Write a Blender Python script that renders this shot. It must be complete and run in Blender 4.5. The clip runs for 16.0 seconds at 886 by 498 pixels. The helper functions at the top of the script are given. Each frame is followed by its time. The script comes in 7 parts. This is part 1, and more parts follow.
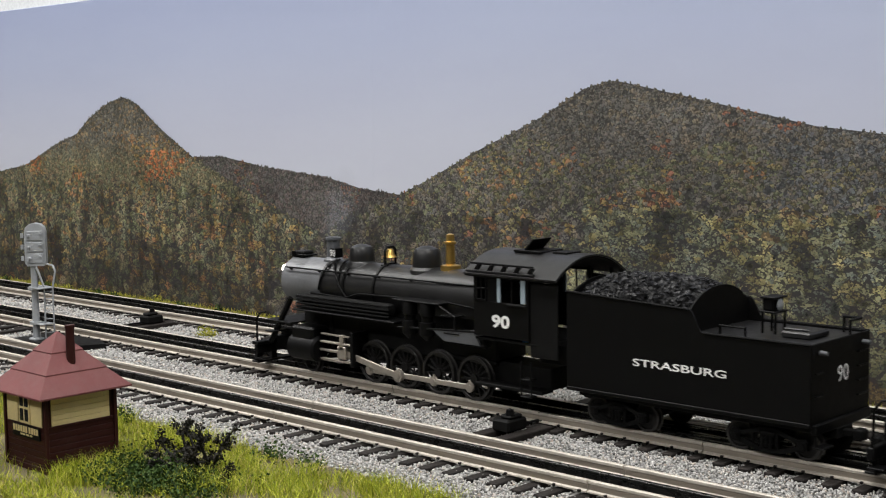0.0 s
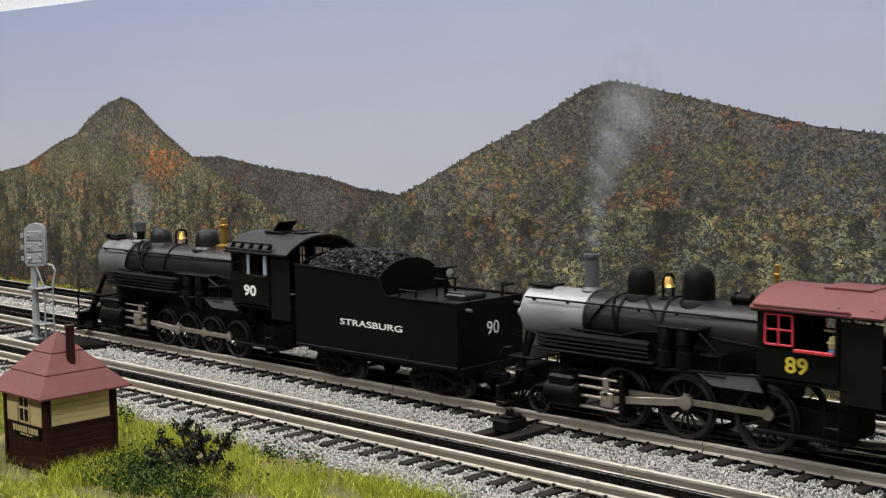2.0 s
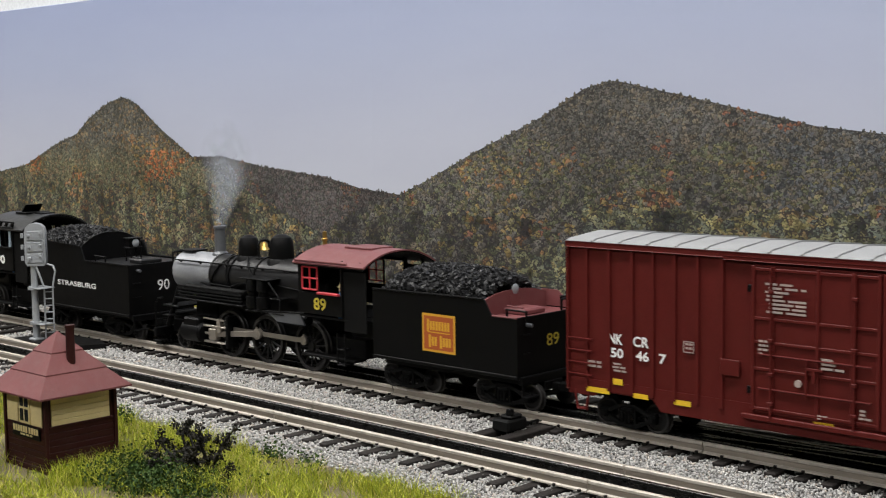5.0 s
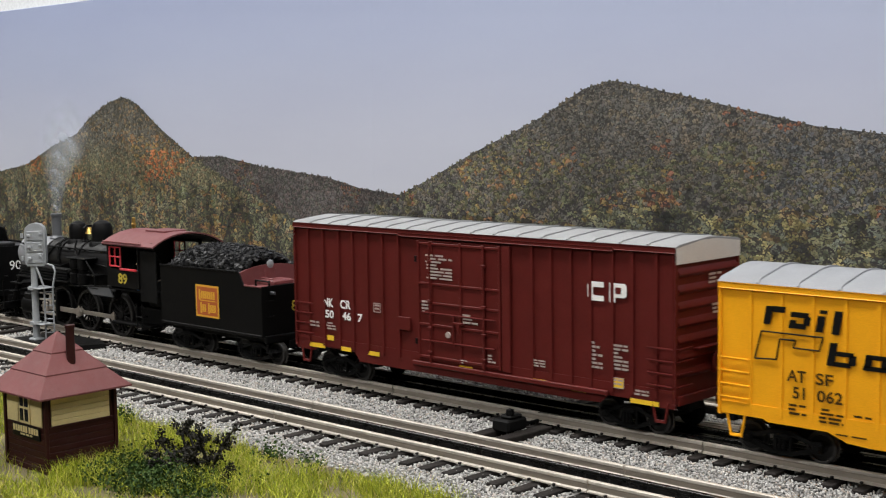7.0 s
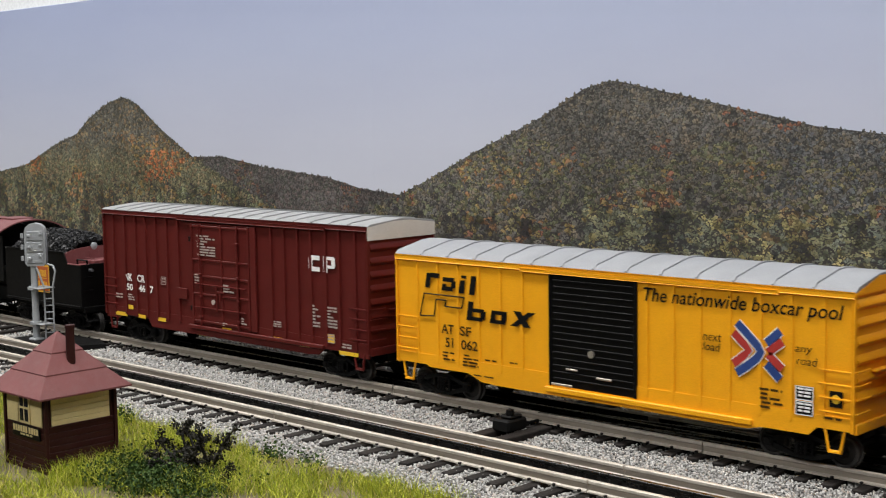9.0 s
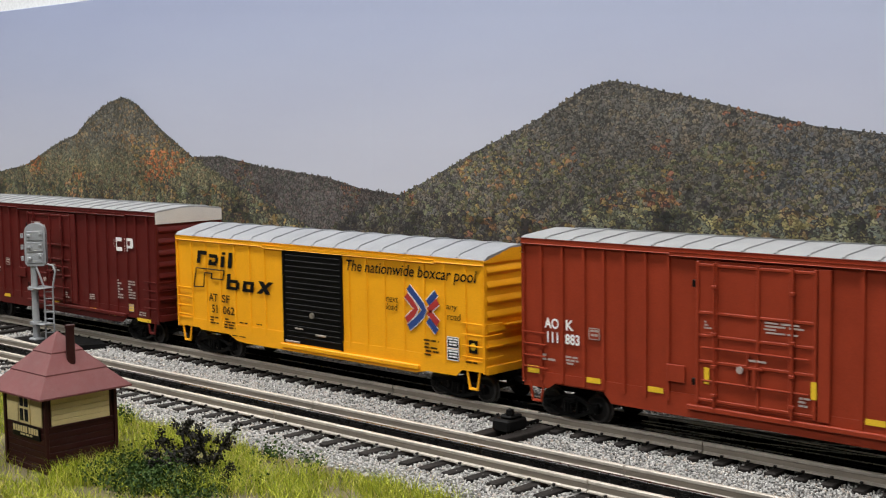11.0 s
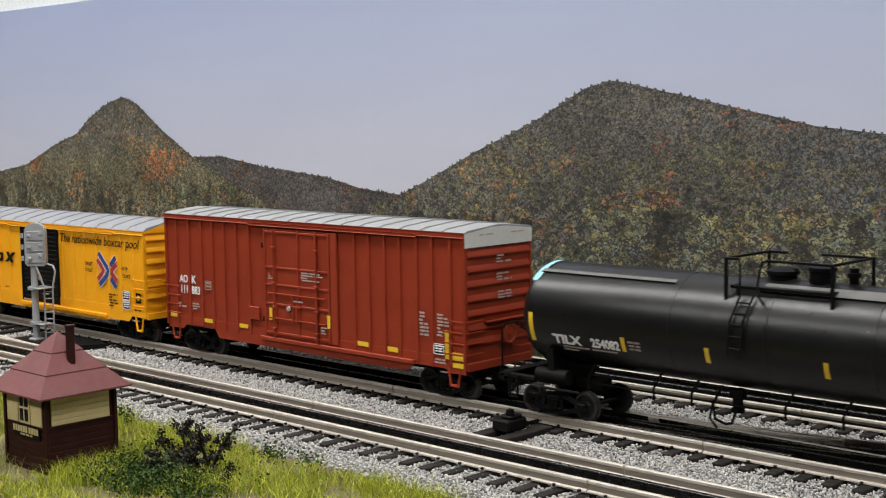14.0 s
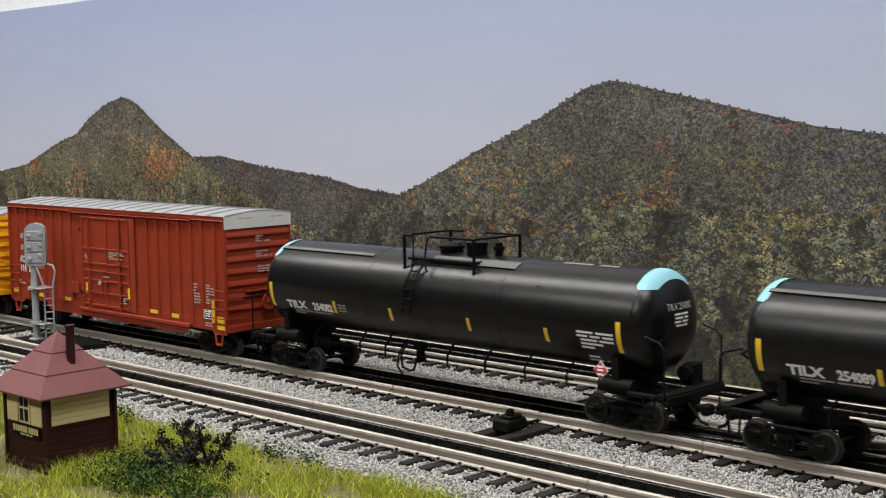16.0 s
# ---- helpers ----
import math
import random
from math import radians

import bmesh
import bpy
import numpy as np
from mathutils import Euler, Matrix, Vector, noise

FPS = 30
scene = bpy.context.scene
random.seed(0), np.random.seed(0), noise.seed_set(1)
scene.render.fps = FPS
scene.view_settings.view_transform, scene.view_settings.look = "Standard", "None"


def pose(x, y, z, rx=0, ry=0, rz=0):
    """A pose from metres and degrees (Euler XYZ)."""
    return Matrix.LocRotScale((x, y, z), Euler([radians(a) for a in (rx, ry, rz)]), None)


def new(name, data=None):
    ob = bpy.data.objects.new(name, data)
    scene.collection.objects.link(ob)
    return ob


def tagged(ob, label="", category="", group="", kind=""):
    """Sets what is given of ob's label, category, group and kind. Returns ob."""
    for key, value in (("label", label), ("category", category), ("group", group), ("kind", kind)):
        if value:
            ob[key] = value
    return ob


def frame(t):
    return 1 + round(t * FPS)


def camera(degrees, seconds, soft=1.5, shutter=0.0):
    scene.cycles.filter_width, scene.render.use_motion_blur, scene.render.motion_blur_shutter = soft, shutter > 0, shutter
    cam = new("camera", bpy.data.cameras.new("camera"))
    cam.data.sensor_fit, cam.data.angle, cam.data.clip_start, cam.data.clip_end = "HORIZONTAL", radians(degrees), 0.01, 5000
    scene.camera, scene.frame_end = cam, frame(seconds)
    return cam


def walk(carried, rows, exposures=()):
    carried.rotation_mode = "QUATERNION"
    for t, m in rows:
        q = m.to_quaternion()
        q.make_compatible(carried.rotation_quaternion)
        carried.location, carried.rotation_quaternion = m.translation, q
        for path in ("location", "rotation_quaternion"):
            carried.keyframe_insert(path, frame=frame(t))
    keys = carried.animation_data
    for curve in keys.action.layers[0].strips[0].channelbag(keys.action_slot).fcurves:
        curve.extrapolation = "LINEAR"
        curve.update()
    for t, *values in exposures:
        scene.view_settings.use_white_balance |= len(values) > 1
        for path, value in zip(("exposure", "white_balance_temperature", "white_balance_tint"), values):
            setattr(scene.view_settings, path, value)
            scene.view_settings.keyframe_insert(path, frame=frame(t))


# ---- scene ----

# ------------------------------------------------------------------ camera
V = 0.12652                      # speed of the train, metres a second, towards -x
cam = camera(36.18, 16.0, soft=1.12, shutter=0.3)
EYE = pose(0.6019, -0.6688, 0.1878, 84.376, 0.824, 43.721)
walk(cam, [(0.0, EYE), (16.0, EYE)], exposures=[(0.0, 0.0), (16.0, 0.0)])

# ------------------------------------------------------------------ world and lamps
world = bpy.data.worlds.new("world")
world.use_nodes = True
world.node_tree.nodes["Background"].inputs[0].default_value = (0.8, 0.85, 1.0, 1)
world.node_tree.nodes["Background"].inputs[1].default_value = 0.05
scene.world = world


def area_lamp(name, x, y, z, sx, sy, watts, colour):
    d = bpy.data.lights.new(name, "AREA")
    d.shape, d.size, d.size_y, d.energy, d.color = "RECTANGLE", sx, sy, watts, colour
    ob = new(name, d)
    ob.matrix_world = pose(x, y, z)
    return ob


CEIL = 1.45
LAMPS = [(-1.6, -0.40), (-0.37, -0.40), (0.75, -0.40), (-1.0, -1.75), (0.25, -1.75)]
for lx, ly in LAMPS:
    area_lamp("ceiling_lamp", lx, ly, CEIL - 0.075, 1.16, 0.26, 15.0, (1.0, 0.985, 0.965))


# ------------------------------------------------------------------ materials
def nodes_of(name):
    m = bpy.data.materials.new(name)
    m.use_nodes = True
    nt = m.node_tree
    return m, nt, nt.nodes["Principled BSDF"]


def ramp(nt, stops, fac):
    n = nt.nodes.new("ShaderNodeValToRGB")
    e = n.color_ramp.elements
    while len(e) < len(stops):
        e.new(0.5)
    for el, (pos, col) in zip(e, stops):
        el.position, el.color = pos, (*col, 1)
    nt.links.new(fac, n.inputs[0])
    return n.outputs[0]


def noise_tex(nt, scale, detail=4, rough=0.6, stretch=None, kind="Object"):
    co = nt.nodes.new("ShaderNodeTexCoord")
    out = co.outputs[kind]
    if stretch:
        mp = nt.nodes.new("ShaderNodeMapping")
        mp.inputs["Scale"].default_value = stretch
        nt.links.new(out, mp.inputs[0])
        out = mp.outputs[0]
    n = nt.nodes.new("ShaderNodeTexNoise")
    n.inputs["Scale"].default_value, n.inputs["Detail"].default_value, n.inputs["Roughness"].default_value = scale, detail, rough
    nt.links.new(out, n.inputs["Vector"])
    return n.outputs["Fac"]


def mixc(nt, mode, fac, a, b):
    n = nt.nodes.new("ShaderNodeMix")
    n.data_type, n.blend_type = "RGBA", mode
    for sock, val in ((n.inputs[0], fac), (n.inputs[6], a), (n.inputs[7], b)):
        if isinstance(val, (int, float)):
            sock.default_value = val
        elif isinstance(val, tuple):
            sock.default_value = (*val, 1)
        else:
            nt.links.new(val, sock)
    return n.outputs[2]


def paint(name, col, rough=0.45, metal=0.0, var=0.18, dust=0.12, bump=0.08, grain=1800.0, stain=45.0, stretch=None, dustcol=(0.30, 0.27, 0.23), spread=0.0, spec=0.5):
    """Paint or plastic with a fine grain, large stains and a little dust."""
    m, nt, b = nodes_of(name)
    lo, hi = tuple(c * (1 - var) for c in col), tuple(min(1, c * (1 + var)) for c in col)
    base = ramp(nt, [(0.3, lo), (0.7, hi)], noise_tex(nt, stain, 5, 0.65, stretch))
    fine = ramp(nt, [(0.35, (0.86, 0.86, 0.86)), (0.65, (1, 1, 1))], noise_tex(nt, grain, 2, 0.5, stretch))
    base = mixc(nt, "MULTIPLY", 1.0, base, fine)
    if dust:
        d = ramp(nt, [(0.45, (0, 0, 0)), (0.85, (dust, dust, dust))], noise_tex(nt, stain * 2.7, 6, 0.7))
        base = mixc(nt, "MIX", d, base, dustcol)
    if spread:
        oi = nt.nodes.new("ShaderNodeObjectInfo")
        r = ramp(nt, [(0, (1 - spread,) * 3), (1, (1, 1, 1))], oi.outputs["Random"])
        base = mixc(nt, "MULTIPLY", 1.0, base, r)
    nt.links.new(base, b.inputs["Base Color"])
    rr = nt.nodes.new("ShaderNodeMapRange")
    rr.inputs["To Min"].default_value, rr.inputs["To Max"].default_value = max(0.05, rough - 0.1), min(1, rough + 0.12)
    nt.links.new(noise_tex(nt, stain * 4, 4), rr.inputs["Value"])
    nt.links.new(rr.outputs[0], b.inputs["Roughness"])
    b.inputs["Metallic"].default_value = metal
    b.inputs["Specular IOR Level"].default_value = spec
    if bump:
        bp = nt.nodes.new("ShaderNodeBump")
        bp.inputs["Strength"].default_value, bp.inputs["Distance"].default_value = bump, 0.0004
        nt.links.new(noise_tex(nt, grain * 0.6, 3), bp.inputs["Height"])
        nt.links.new(bp.outputs[0], b.inputs["Normal"])
    return m


def island_mat(name, stops, rough=0.85, grain=1500.0, attr=None, low=0.68):
    """Loose material whose pieces differ in tone from one to the next."""
    m, nt, b = nodes_of(name)
    if attr:
        a = nt.nodes.new("ShaderNodeAttribute")
        a.attribute_name = attr
        col = a.outputs["Color"]
    else:
        g = nt.nodes.new("ShaderNodeNewGeometry")
        col = ramp(nt, stops, g.outputs["Random Per Island"])
    fine = ramp(nt, [(0.3, (low, low, low)), (0.7, (1, 1, 1))], noise_tex(nt, grain, 4, 0.7))
    nt.links.new(mixc(nt, "MULTIPLY", 1.0, col, fine), b.inputs["Base Color"])
    b.inputs["Roughness"].default_value = rough
    b.inputs["Specular IOR Level"].default_value = 0.25
    return m


BLACK = paint("black_satin_paint", (0.0026, 0.0026, 0.0028), 0.46, var=0.2, dust=0.003, spec=0.14)
BLACK_BOILER = paint("black_boiler_paint", (0.010, 0.010, 0.0105), 0.38, var=0.2, dust=0.015, spec=0.4)
BLACK_MATT = paint("black_matt", (0.0032, 0.0032, 0.0032), 0.65, var=0.3, dust=0.010, spec=0.15)
TANK_BLACK = paint("tank_black", (0.0034, 0.0034, 0.0037), 0.31, var=0.15, dust=0.006, spec=0.42)
GRAPHITE = paint("graphite_smokebox", (0.16, 0.165, 0.175), 0.4, metal=0.25, var=0.2, dust=0.1)
SILVER_GREY = paint("silver_smokebox", (0.30, 0.31, 0.33), 0.38, metal=0.3, var=0.2, dust=0.08)
STACK_GREY = paint("stack_grey", (0.10, 0.105, 0.115), 0.42, metal=0.2, var=0.15)
STEEL = paint("bright_rod_steel", (0.42, 0.38, 0.33), 0.36, metal=0.65, var=0.2, dust=0.15)
WHEEL_TYRE = paint("worn_wheel_tread", (0.04, 0.038, 0.037), 0.45, metal=0.4, var=0.25)
WHEEL_DARK = paint("dark_wheel", (0.010, 0.0095, 0.0095), 0.5, var=0.3, dust=0.03, spec=0.3)
DRIVER_TYRE = paint("dark_driver_tyre", (0.022, 0.021, 0.021), 0.4, metal=0.3, var=0.25)
RAIL_WEB = paint("shaded_grimy_rail_web", (0.30, 0.26, 0.215), 0.75, var=0.4, dust=0.3, stretch=(0.2, 3, 3), spec=0.2)
GOLD = paint("polished_brass", (0.62, 0.40, 0.11), 0.3, metal=0.9, var=0.15, dust=0.05)
CAB_RED = paint("cab_roof_red", (0.175, 0.050, 0.052), 0.48, var=0.1, dust=0.1)
TRIM_RED = paint("bright_red_trim", (0.55, 0.035, 0.05), 0.4, var=0.1, dust=0.03)
CAR_BROWN = paint("oxide_brown_paint", (0.100, 0.0125, 0.0105), 0.45, var=0.1, dust=0.012, spec=0.18)
CAR_RED = paint("oxide_red_paint", (0.285, 0.038, 0.015), 0.45, var=0.1, dust=0.012, spec=0.2)
CAR_YELLOW = paint("yellow_car_paint", (0.90, 0.40, 0.010), 0.42, var=0.05, dust=0.01, spec=0.25)
ROOF_WHITE = paint("pale_roof_paint", (0.29, 0.295, 0.30), 0.45, var=0.06, dust=0.1)
ROOF_GREY = paint("galvanised_roof", (0.27, 0.28, 0.30), 0.45, var=0.08, dust=0.1)
FASCIA_WHITE = paint("pale_cream_end_paint", (0.66, 0.64, 0.60), 0.45, var=0.06, dust=0.1)
LETTER_WHITE = paint("white_lettering", (0.88, 0.88, 0.86), 0.5, var=0.06, dust=0.0, bump=0)
LETTER_BROWN = paint("worn_dark_lettering", (0.06, 0.03, 0.006), 0.5, var=0.1, dust=0.0, bump=0, spec=0.15)
LETTER_DIM = paint("faded_lettering", (0.42, 0.34, 0.31), 0.5, var=0.1, dust=0.0, bump=0)
LETTER_BLACK = paint("black_lettering", (0.006, 0.006, 0.006), 0.5, var=0.1, dust=0.0, bump=0, spec=0.12)
LETTER_GOLD = paint("yellow_lettering", (0.60, 0.47, 0.05), 0.5, var=0.06, dust=0.0, bump=0)
STRIPE = paint("yellow_reflective_stripe", (0.82, 0.53, 0.03), 0.35, var=0.06, dust=0.0, bump=0)
EMBLEM_ORANGE = paint("emblem_orange", (0.40, 0.085, 0.02), 0.5, var=0.06, dust=0.0, bump=0)
EMBLEM_GOLD = paint("emblem_gold", (0.68, 0.36, 0.03), 0.5, var=0.06, dust=0.0, bump=0)
EMBLEM_RED = paint("emblem_red", (0.42, 0.03, 0.025), 0.5, var=0.06, dust=0.0, bump=0)
EMBLEM_BLUE = paint("emblem_blue", (0.02, 0.055, 0.22), 0.5, var=0.06, dust=0.0, bump=0)
TREAD = paint("grey_tread", (0.12, 0.118, 0.112), 0.42, var=0.15, dust=0.1)
CYAN = paint("pale_cyan_paint", (0.27, 0.56, 0.66), 0.45, var=0.05, dust=0.0)
SASH = paint("pale_blue_sash", (0.30, 0.37, 0.42), 0.3, var=0.1, dust=0.05, bump=0)
FIG_BLUE = paint("blue_figurine", (0.08, 0.24, 0.52), 0.6, var=0.1)
RAIL = paint("nickel_rail", (0.58, 0.53, 0.46), 0.36, metal=0.1, var=0.45, dust=0.55, stain=70, stretch=(0.06, 7, 7), dustcol=(0.06, 0.05, 0.043))
RAIL_BLACK = paint("blackened_rail", (0.005, 0.005, 0.005), 0.27, metal=0.0, var=0.3, dust=0.01, spec=0.5, stretch=(0.2, 1, 1))
TIE = paint("dark_tie", (0.016, 0.0125, 0.011), 0.75, var=0.4, dust=0.25, spec=0.25, stain=130, bump=0.3, dustcol=(0.10, 0.09, 0.08), spread=0.5)
SIGNAL_GREY = paint("silver_signal_paint", (0.36, 0.38, 0.40), 0.45, metal=0.25, var=0.12, dust=0.1)
HUT_ROOF = paint("red_hut_roof", (0.145, 0.038, 0.038), 0.62, var=0.12, dust=0.12)
HUT_CREAM = paint("cream_siding", (0.74, 0.60, 0.30), 0.6, var=0.07, dust=0.08, spread=0.06)
HUT_BROWN = paint("dark_brown_siding", (0.040, 0.0095, 0.008), 0.55, var=0.15, dust=0.03, spread=0.15, spec=0.2)
WINDOW_DARK = paint("dark_window_plastic", (0.02, 0.02, 0.022), 0.15, var=0.1, dust=0.0, bump=0)
WALL_DARK = paint("taupe_wall", (0.06, 0.056, 0.053), 0.85, var=0.06, dust=0.03, stain=3, grain=300)
CEILING = paint("grey_ceiling", (0.38, 0.38, 0.37), 0.85, var=0.04, dust=0.03, stain=3, grain=300)
WALL_WHITE = paint("white_wall", (0.74, 0.75, 0.73), 0.8, var=0.04, dust=0.03, stain=3, grain=300)
FLOOR_MAT = paint("grey_carpet", (0.05, 0.048, 0.045), 0.95, var=0.2, dust=0.1, stain=4, grain=400, bump=0.3)
FASCIA = paint("grey_fascia_board", (0.20, 0.20, 0.21), 0.6, var=0.15, stain=20)
BED = paint("grey_ballast_bed", (0.22, 0.215, 0.205), 0.95, var=0.35, dust=0.3, stain=90, grain=900, bump=0.6)
SOIL = paint("grassy_soil", (0.12, 0.10, 0.045), 0.95, var=0.45, dust=0.5, stain=35, grain=700, bump=0.6, dustcol=(0.16, 0.12, 0.07))
COAL = island_mat("coal_lumps", [(0, (0.006, 0.006, 0.006)), (1, (0.022, 0.022, 0.024))], 0.4)
STONES = island_mat("crushed_stone", [(0.0, (0.10, 0.097, 0.094)), (0.10, (0.27, 0.265, 0.255)), (0.45, (0.45, 0.445, 0.43)), (0.82, (0.60, 0.59, 0.565)), (0.94, (0.46, 0.39, 0.33)), (1.0, (0.76, 0.75, 0.73))], 0.85)
GRASS = island_mat("grass_blades", [(0, (0.15, 0.21, 0.012)), (0.4, (0.34, 0.40, 0.022)), (0.75, (0.54, 0.57, 0.05)), (1, (0.60, 0.52, 0.16))], 0.7)
GRASS_DARK = island_mat("dark_foliage", [(0, (0.014, 0.036, 0.006)), (0.6, (0.034, 0.075, 0.011)), (1, (0.075, 0.12, 0.018))], 0.75)
GRASS_FAR = island_mat("pale_turf", [(0, (0.16, 0.19, 0.02)), (0.5, (0.36, 0.36, 0.04)), (1, (0.48, 0.40, 0.08))], 0.8)
TWIG = island_mat("dark_twig_foliage", [(0, (0.008, 0.0075, 0.006)), (0.8, (0.024, 0.021, 0.015)), (1, (0.045, 0.042, 0.028))], 0.7)
CROWN = island_mat("printed_tree_crowns", [], 0.75, grain=1300.0, attr="crown", low=0.78)


def sky_print():
    m, nt, b = nodes_of("printed_sky")
    co = nt.nodes.new("ShaderNodeTexCoord")
    sep = nt.nodes.new("ShaderNodeSeparateXYZ")
    nt.links.new(co.outputs["Object"], sep.inputs[0])
    mr = nt.nodes.new("ShaderNodeMapRange")
    mr.inputs["From Min"].default_value, mr.inputs["From Max"].default_value = 0.08, 0.33
    nt.links.new(sep.outputs["Z"], mr.inputs["Value"])
    col = ramp(nt, [(0.0, (0.575, 0.59, 0.645)), (0.35, (0.50, 0.525, 0.62)), (0.7, (0.405, 0.45, 0.595)), (1.0, (0.34, 0.39, 0.56))], mr.outputs[0])
    haze = ramp(nt, [(0.35, (0.95, 0.95, 0.97)), (0.7, (1.0, 1.0, 1.0))], noise_tex(nt, 5.0, 5, 0.6, (0.6, 1, 2.5)))
    nt.links.new(mixc(nt, "MULTIPLY", 1.0, col, haze), b.inputs["Base Color"])
    b.inputs["Roughness"].default_value = 0.6
    return m


def smoke_mat(name, dens):
    m, nt, b = nodes_of(name)
    nt.nodes.remove(b)
    co = nt.nodes.new("ShaderNodeTexCoord")
    gr = nt.nodes.new("ShaderNodeTexGradient")
    gr.gradient_type = "SPHERICAL"
    nt.links.new(co.outputs["Object"], gr.inputs[0])
    wisps = ramp(nt, [(0.34, (0.04, 0.04, 0.04)), (0.70, (1, 1, 1))], noise_tex(nt, 1.5, 6, 0.6))
    fall = ramp(nt, [(0.0, (0, 0, 0)), (0.75, (dens, dens, dens))], gr.outputs["Fac"])
    fac = mixc(nt, "MULTIPLY", 1.0, wisps, fall)
    tr, di, mx = nt.nodes.new("ShaderNodeBsdfTransparent"), nt.nodes.new("ShaderNodeBsdfDiffuse"), nt.nodes.new("ShaderNodeMixShader")
    di.inputs[0].default_value = (0.58, 0.63, 0.71, 1)
    nt.links.new(fac, mx.inputs[0]), nt.links.new(tr.outputs[0], mx.inputs[1]), nt.links.new(di.outputs[0], mx.inputs[2])
    nt.links.new(mx.outputs[0], nt.nodes["Material Output"].inputs[0])
    return m


SKY_PRINT = sky_print()
SMOKE = smoke_mat("steam_smoke", 0.52)
SMOKE_FAINT = smoke_mat("faint_smoke", 0.16)


def glow(name, col, strength):
    m, nt, b = nodes_of(name)
    b.inputs["Base Color"].default_value = (*col, 1)
    b.inputs["Emission Color"].default_value = (*col, 1)
    b.inputs["Emission Strength"].default_value = strength
    return m


HEADLIGHT = glow("headlight_glow", (1.0, 0.95, 0.85), 3.0)
DIFFUSER = glow("lamp_diffuser", (1.0, 0.97, 0.93), 2.0)


# ------------------------------------------------------------------ mesh tools (millimetres in, metres out)
class G:
    """Collects the geometry of one mesh, in millimetres."""

    def __init__(self):
        self.v, self.f = [], []

    def add(self, verts, faces):
        n = len(self.v)
        self.v += [tuple(p) for p in verts]
        self.f += [tuple(i + n for i in f) for f in faces]
        return self

    def box(self, x0, x1, y0, y1, z0, z1, c=0.25):
        """A box with chamfered edges."""
        c = min(c, abs(x1 - x0) / 2.5, abs(y1 - y0) / 2.5, abs(z1 - z0) / 2.5)
        X, Y, Z = (x0, x1), (y0, y1), (z0, z1)
        vs, ix = [], {}
        for i in (0, 1):
            for j in (0, 1):
                for k in (0, 1):
                    sx, sy, sz = (c if i == 0 else -c), (c if j == 0 else -c), (c if k == 0 else -c)
                    for a in range(3):
                        ix[i, j, k, a] = len(vs)
                        vs.append((X[i] + (0 if a == 0 else sx), Y[j] + (0 if a == 1 else sy), Z[k] + (0 if a == 2 else sz)))
        fs = []
        for a in range(3):
            b, d = (a + 1) % 3, (a + 2) % 3
            for s in (0, 1):
                q = []
                for u, w in ((0, 0), (1, 0), (1, 1), (0, 1)):
                    key = [0, 0, 0]
                    key[a], key[b], key[d] = s, u, w
                    q.append(ix[(*key, a)])
                fs.append(q if s else q[::-1])
        for a in range(3):
            b, d = (a + 1) % 3, (a + 2) % 3
            for u in (0, 1):
                for w in (0, 1):
                    k0, k1 = [0, 0, 0], [0, 0, 0]
                    k0[a], k1[a] = 0, 1
                    k0[b] = k1[b] = u
                    k0[d] = k1[d] = w
                    q = [ix[(*k0, b)], ix[(*k1, b)], ix[(*k1, d)], ix[(*k0, d)]]
                    fs.append(q if u == w else q[::-1])
        for i in (0, 1):
            for j in (0, 1):
                for k in (0, 1):
                    t = [ix[i, j, k, 0], ix[i, j, k, 1], ix[i, j, k, 2]]
                    fs.append(t if (i + j + k) % 2 else t[::-1])
        return self.add(vs, fs)

    def cyl(self, p0, p1, r0, r1=None, n=16, cap=True):
        r1 = r0 if r1 is None else r1
        a, b = Vector(p0), Vector(p1)
        d = (b - a).normalized()
        u = d.orthogonal().normalized()
        w = d.cross(u)
        vs = []
        for o, r in ((a, r0), (b, r1)):
            for i in range(n):
                t = 2 * math.pi * i / n
                vs.append(o + (u * math.cos(t) + w * math.sin(t)) * r)
        fs = [(i, (i + 1) % n, n + (i + 1) % n, n + i) for i in range(n)]
        if cap:
            fs += [tuple(range(n))[::-1], tuple(range(n, 2 * n))]
        return self.add(vs, fs)

    def lathe(self, o, axis, prof, n=24, cap=True):
        """prof: (distance along the axis, radius); the ends close where the radius is nil or get a cap."""
        o, d = Vector(o), Vector(axis).normalized()
        u = d.orthogonal().normalized()
        w = d.cross(u)
        vs, fs = [], []
        for h, r in prof:
            for i in range(n):
                t = 2 * math.pi * i / n
                vs.append(o + d * h + (u * math.cos(t) + w * math.sin(t)) * max(r, 0.01))
        for k in range(len(prof) - 1):
            for i in range(n):
                j = (i + 1) % n
                fs.append((k * n + i, k * n + j, (k + 1) * n + j, (k + 1) * n + i))
        if cap:
            fs += [tuple(range(n))[::-1], tuple(range((len(prof) - 1) * n, len(prof) * n))]
        return self.add(vs, fs)

